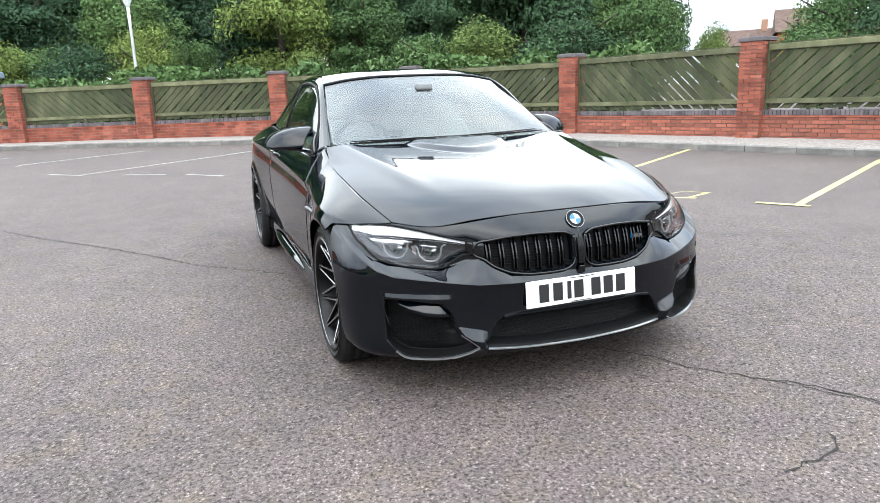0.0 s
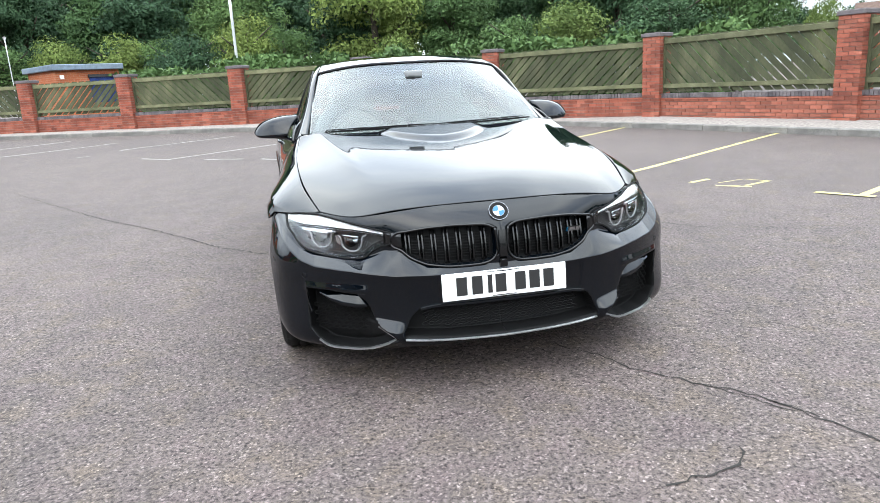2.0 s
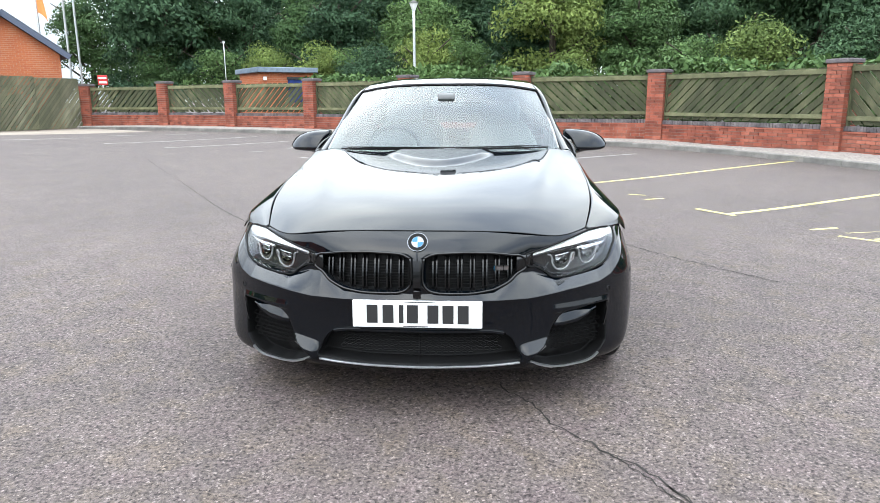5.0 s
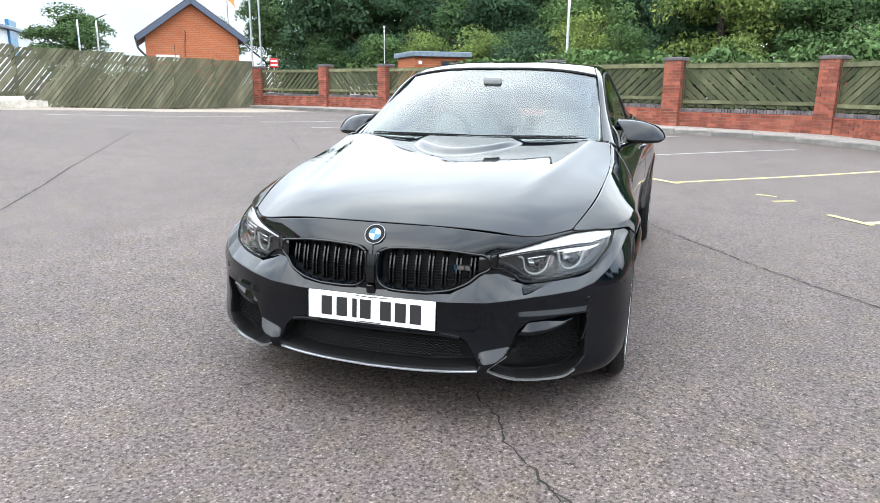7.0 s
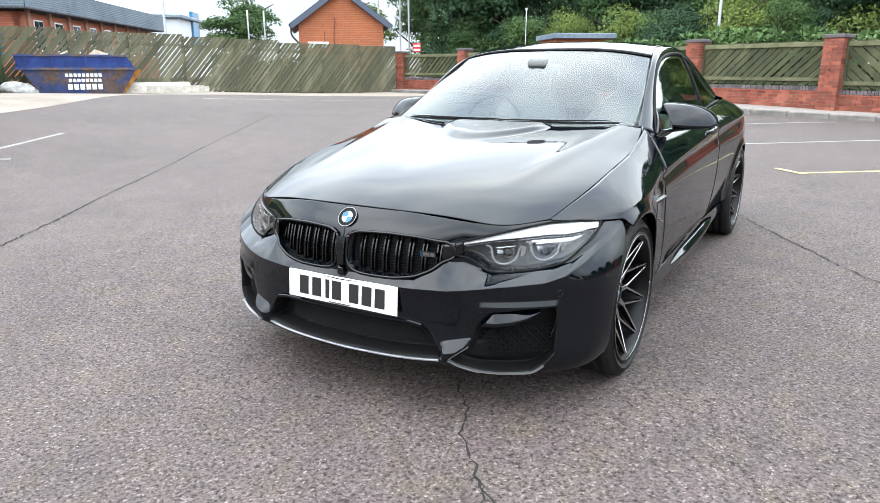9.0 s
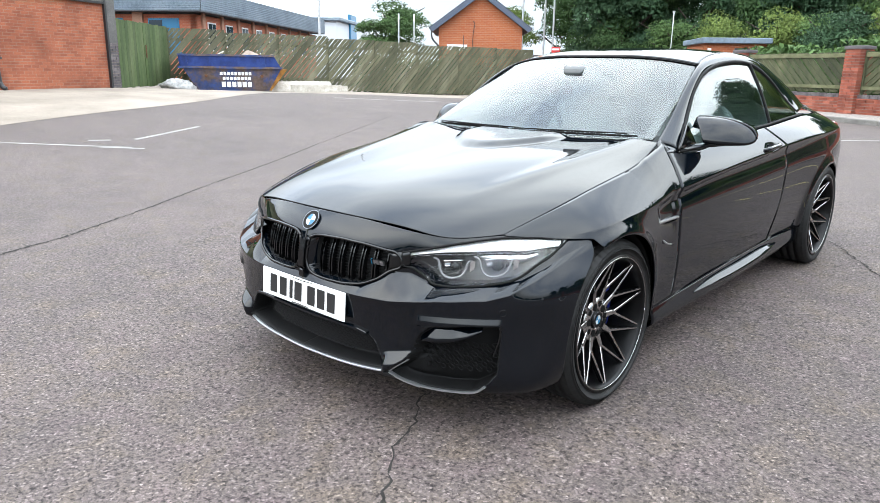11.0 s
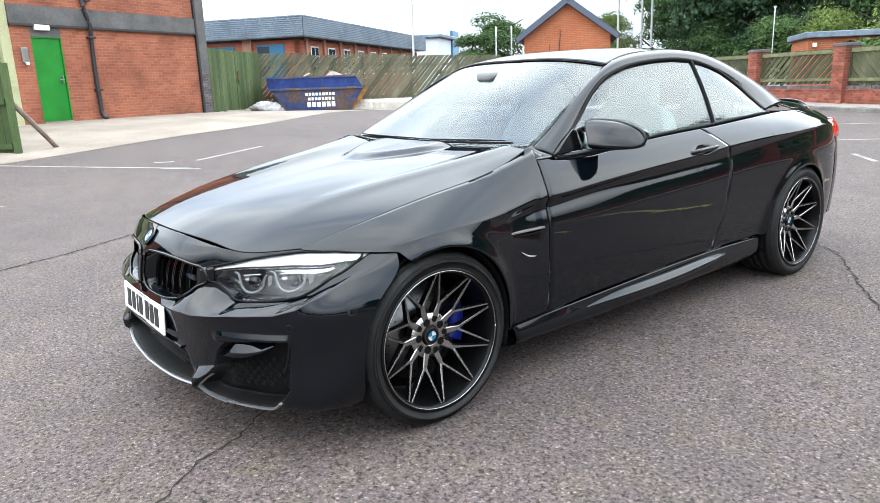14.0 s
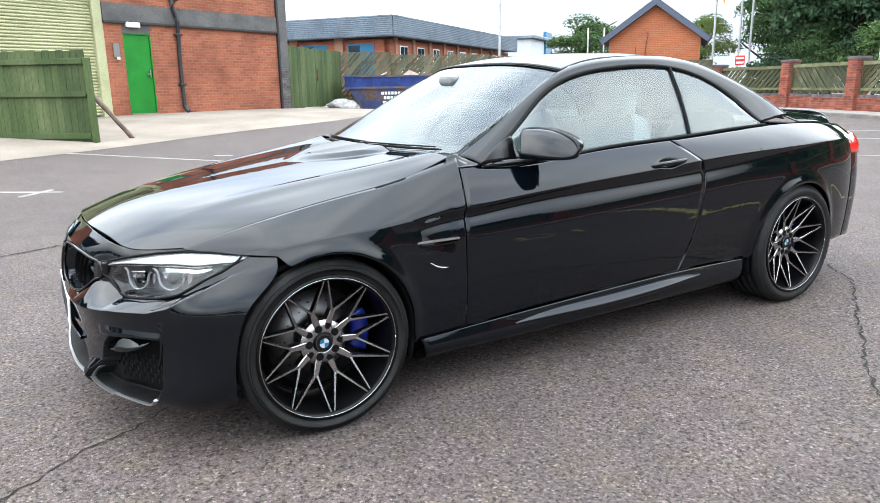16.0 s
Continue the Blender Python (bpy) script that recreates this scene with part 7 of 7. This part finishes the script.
# inside: dashboard, wheel, seats
dash = net([[(-.70, .72, .955), (-.35, .66, .965), (0, .64, .965), (.35, .66, .965), (.70, .72, .955)], [(-.70, .95, .985), (-.35, .93, 1.0), (0, .92, .985), (.35, .93, .985), (.70, .95, .985)], [(-.70, 1.08, .93), (-.35, 1.07, .94), (0, 1.06, .93), (.35, 1.07, .93), (.70, 1.08, .93)], [(-.70, 1.04, .60), (-.35, 1.03, .60), (0, 1.02, .60), (.35, 1.03, .60), (.70, 1.04, .60)]], 40, 24)
cabin = new("cabin")
cabin.parent = car
sheet("dashboard", dash, CABIN_GREY, cabin, 1, .02, toward=(0, 0, 1))
bm = bmesh.new()
add_box(bm, -.74, .74, 1.0, 2.75, .20, .34)
add_box(bm, -.12, .12, 1.0, 2.2, .34, .66)
add_box(bm, -.72, .72, 2.62, 2.95, .34, .96)
part("cabin_floor", bm, MATT_BLACK, cabin)
for sgn in (1, -1):
    trim = net([[(.775, .75, .93), (.768, 1.6, .98), (.75, 2.7, 1.03)], [(.72, .75, .70), (.72, 1.6, .70), (.72, 2.7, .70)], [(.74, .75, .34), (.74, 1.6, .34), (.74, 2.7, .34)]], 20, 12)
    sheet("door_trim", trim, CABIN_PALE, cabin, sgn, .02, toward=(-sgn, 0, 0))
ring = [(-.37 + .185 * math.cos(a), 1.26 + .06 * math.sin(a), .93 + .175 * math.sin(a)) for a in np.arange(0, 2 * math.pi, math.pi / 8)]
wheel_s = tube("steering_wheel", ring, .014, CABIN_GREY, cabin, 1, 70, 8, closed=True)
bm = bevel_box(-.45, -.29, 1.235, 1.27, .88, .97, .02)
part("steering_hub", bm, CABIN_GREY, wheel_s)
mir = bevel_box(-.105, .115, 1.13, 1.16, 1.235, 1.300, .018, 3)
part("rear_view_mirror", mir, CABIN_PALE, cabin, "", True)
bm = bevel_box(-.055, .055, 1.05, 1.14, 1.28, 1.325, .015)
part("sensor_housing", bm, CABIN_PALE, cabin)


def seat(x, y, k=1.0):
    s = new("seat")
    s.parent = cabin
    def cushion(name, rows, nu, nv, th, toward):
        return sheet(name, np.array(net(rows, nu, nv)) * (k, 1, 1) + (x, y, 0), SEAT, s, 1, th, "pale grey leather", toward=toward)
    cushion("squab", [[(-.25, -.35, .50), (0, -.36, .47), (.25, -.35, .50)], [(-.26, -.1, .53), (0, -.1, .47), (.26, -.1, .53)], [(-.25, .12, .50), (0, .12, .45), (.25, .12, .50)]], 20, 14, .12, (0, 0, 1))
    cushion("backrest", [[(-.25, .05, .50), (0, .10, .46), (.25, .05, .50)], [(-.27, .08, .72), (0, .17, .70), (.27, .08, .72)], [(-.24, .20, .98), (0, .25, .98), (.24, .20, .98)], [(-.15, .27, 1.12), (0, .29, 1.14), (.15, .27, 1.12)]], 20, 20, .10, (0, -1, 0))
    bm = bevel_box(x - .13 * k, x + .13 * k, y + .24, y + .34, 1.10, 1.27, .04, 4)
    part("headrest", bm, SEAT, s, "", True)


for x in (-.37, .37):
    seat(x, 1.62)
for x in (-.32, .32):
    seat(x, 2.42, .85)


# wheels: ten V-shaped double spokes
def build_wheel(r_tyre, width):
    w = new("wheel")
    w.parent = car
    h = width / 2
    rr = .271
    prof = [(rr - .004, -h + .018), (rr + .012, -h + .006), (rr + .03, -h), (r_tyre - .035, -h), (r_tyre - .016, -h + .010), (r_tyre - .004, -h + .03)]
    tread = []
    for k in range(5):
        a = -h + .03 + (2 * h - .06) * k / 5
        b = -h + .03 + (2 * h - .06) * (k + 1) / 5
        tread += [(r_tyre, a + .004), (r_tyre, b - .004)] + ([(r_tyre - .007, b - .004), (r_tyre - .007, b + .003)] if k < 4 else [])
    prof += tread + [(p, -q) for p, q in prof[::-1]]
    tyre = lathe("tyre", prof, RUBBER, w, 96, "low-profile black rubber tyre")
    # shoulder sipes, raised ribs across the tread edge
    V, F = [], []
    for k in range(60):
        a0 = 2 * math.pi * k / 60
        for sg in (1, -1):
            b0 = len(V)
            for da in (0, 2 * math.pi / 60 * .80):
                for rad, xx in ((r_tyre - .019, h - .006), (r_tyre - .004, h - .022), (r_tyre + .0015, h - .045)):
                    V.append((sg * (xx + .0015), rad * math.cos(a0 + da), rad * math.sin(a0 + da)))
            F += [(b0, b0 + 3, b0 + 4, b0 + 1), (b0 + 1, b0 + 4, b0 + 5, b0 + 2)]
    tagged(from_arrays("tread_shoulder", V, F, RUBBER, tyre, False), kind="stuff")
    tube("tyre_bead", [(h - .004, (rr + .034) * math.cos(a), (rr + .034) * math.sin(a)) for a in np.arange(0, 6.28, .2)], .0022, RUBBER, tyre, 1, 120, 5, closed=True)
    rim = new("rim")
    rim.parent = w
    lathe("rim_barrel", [(rr - .012, -h + .02), (rr - .03, -h + .05), (rr - .035, 0), (rr - .022, h - .055), (rr - .016, h - .02), (rr - .010, h - .006), (rr + .004, h - .002), (rr + .006, h - .012), (rr, h - .02)], RIM_BLACK, rim, 96)
    tube("rim_edge", [(h - .005, (rr - .006) * math.cos(a), (rr - .006) * math.sin(a)) for a in np.arange(0, 6.28, .2)], .0022, RIM_GREY, rim, 1, 140, 6, closed=True)
    face_x = h - .020

    def spoke(r0, a0, r1, a1, w0, w1, x0, x1, dep0, dep1):
        p0, p1 = np.array((r0 * math.cos(a0), r0 * math.sin(a0))), np.array((r1 * math.cos(a1), r1 * math.sin(a1)))
        t = (p1 - p0) / np.linalg.norm(p1 - p0)
        nn = np.array((-t[1], t[0]))
        V, F = [], []
        for p, wd, xx, dep in ((p0, w0, x0, dep0), (p1, w1, x1, dep1)):
            for s, d in ((-1.0, dep), (-.85, .003), (-.6, 0), (.6, 0), (.85, .003), (1.0, dep)):
                q = p + nn * s * wd
                V.append((xx - d, q[0], q[1]))
        F = [(j, j + 1, j + 7, j + 6) for j in range(5)] + [(5, 0, 6, 11), (0, 5, 4, 3, 2, 1), (6, 7, 8, 9, 10, 11)]
        return from_arrays("spoke", V, F, [RIM_BLACK, RIM_GREY], rim, False, slots=[0, 1, 1, 1, 0, 0, 0, 0])

    for k in range(10):
        tip = 2 * math.pi * k / 10 + math.pi / 10
        for e in (1, -1):
            spoke(.128, tip + e * math.pi / 10 * .93, rr - .006, tip + e * .020, .0066, .0036, face_x - .050, face_x + .004, .030, .018)
        root = tip + math.pi / 10
        spoke(.062, root, .137, root, .0180, .0105, face_x - .0602, face_x - .0485, .036, .032)
    lathe("hub", [(.090, face_x - .095), (.092, face_x - .070), (.089, face_x - .0600), (.046, face_x - .060), (.036, face_x - .061), (.035, face_x - .066)], RIM_GREY, rim, 50)
    cap = new("hub_cap")
    cap.parent = rim
    lathe("cap_base", [(.0365, face_x - .076), (.0365, face_x - .059), (.034, face_x - .056), (.0, face_x - .056)], RIM_BLACK, rim, 40)
    roundel(cap, pose(face_x - .056, 0, 0, 90, 0, 90), .033)
    # dark plates on the closed hub give the shade of bolt holes and openings
    for k in range(5):
        a = 2 * math.pi * (k + .5) / 5
        bm = bmesh.new()
        bmesh.ops.create_cone(bm, cap_ends=True, segments=14, radius1=.0150, radius2=.0150, depth=.004)
        bmesh.ops.transform(bm, matrix=Matrix.Translation((face_x - .0600, .057 * math.cos(a), .057 * math.sin(a))) @ pose(0, 0, 0, 0, 90, 0), verts=bm.verts)
        part("bolt_hole", bm, SOFT_BLACK, rim)
        a += math.pi / 5
        bm = bmesh.new()
        bmesh.ops.create_cone(bm, cap_ends=True, segments=4, radius1=.0185, radius2=.0185, depth=.004)
        bmesh.ops.bevel(bm, geom=[e for e in bm.edges if abs(e.verts[0].co.z - e.verts[1].co.z) > .002], offset=.005, segments=2, affect="EDGES")
        bmesh.ops.transform(bm, matrix=pose(0, 0, 0, math.degrees(a), 0, 0) @ Matrix.Translation((face_x - .0600, .069, 0)) @ pose(0, 0, 0, 0, 90, 0) @ Matrix.Diagonal((.85, 1.15, 1, 1)), verts=bm.verts)
        part("spoke_window", bm, SOFT_BLACK, rim)
    disc = lathe("brake_disc", [(.07, -.033), (.10, -.021), (.105, -.027), (.192, -.027), (.192, -.055), (.105, -.055), (.07, -.06)], DISC_STEEL, w, 72, "vented steel brake disc")
    # small dark plates on the brake disc give the shade of drilled holes
    for k in range(36):
        a = 2 * math.pi * k / 36
        rad = .125 + .020 * (k % 3)
        bm = bmesh.new()
        bmesh.ops.create_cone(bm, cap_ends=True, segments=8, radius1=.0035, radius2=.0035, depth=.003)
        bmesh.ops.transform(bm, matrix=Matrix.Translation((-.027, rad * math.cos(a), rad * math.sin(a))) @ pose(0, 0, 0, 0, 90, 0), verts=bm.verts)
        part("disc_hole", bm, SOFT_BLACK, disc)
    V, F = [], []
    n = 14
    for i in range(n):
        a = math.radians(-24 + 50 * i / (n - 1))
        e = .92 if i in (0, n - 1) else 1.0
        for rad, xx in ((.138, -.027), (.138, -.010), (.158, .002 * e), (.205, .000 * e), (.212, -.006), (.212, -.027)):
            V.append((xx, rad * math.cos(a), rad * math.sin(a)))
    for i in range(n - 1):
        F += [(i * 6 + j, (i + 1) * 6 + j, (i + 1) * 6 + (j + 1) % 6, i * 6 + (j + 1) % 6) for j in range(6)]
    F += [tuple(range(6)), tuple(range(6 * n - 1, 6 * n - 7, -1))]
    from_arrays("brake_caliper", V, F, BLUE_CALIPER, w, True, "blue-painted brake caliper")
    lathe("axle_shield", [(.02, -.075), (.20, -.075), (.232, -.09)], SOFT_BLACK, w, 40)
    return w


front = build_wheel(.334, .262)
front.matrix_basis = pose(.790, 0, .344)                   # the lot rises gently under the car
rear_w = build_wheel(.340, .285)
rear_w.matrix_basis = pose(.800, WB, .377)
for src, x, y, z in ((front, -.790, 0, .344), (rear_w, -.800, WB, .377)):
    copy_thing(src, pose(x, y, z, 0, 0, 180))
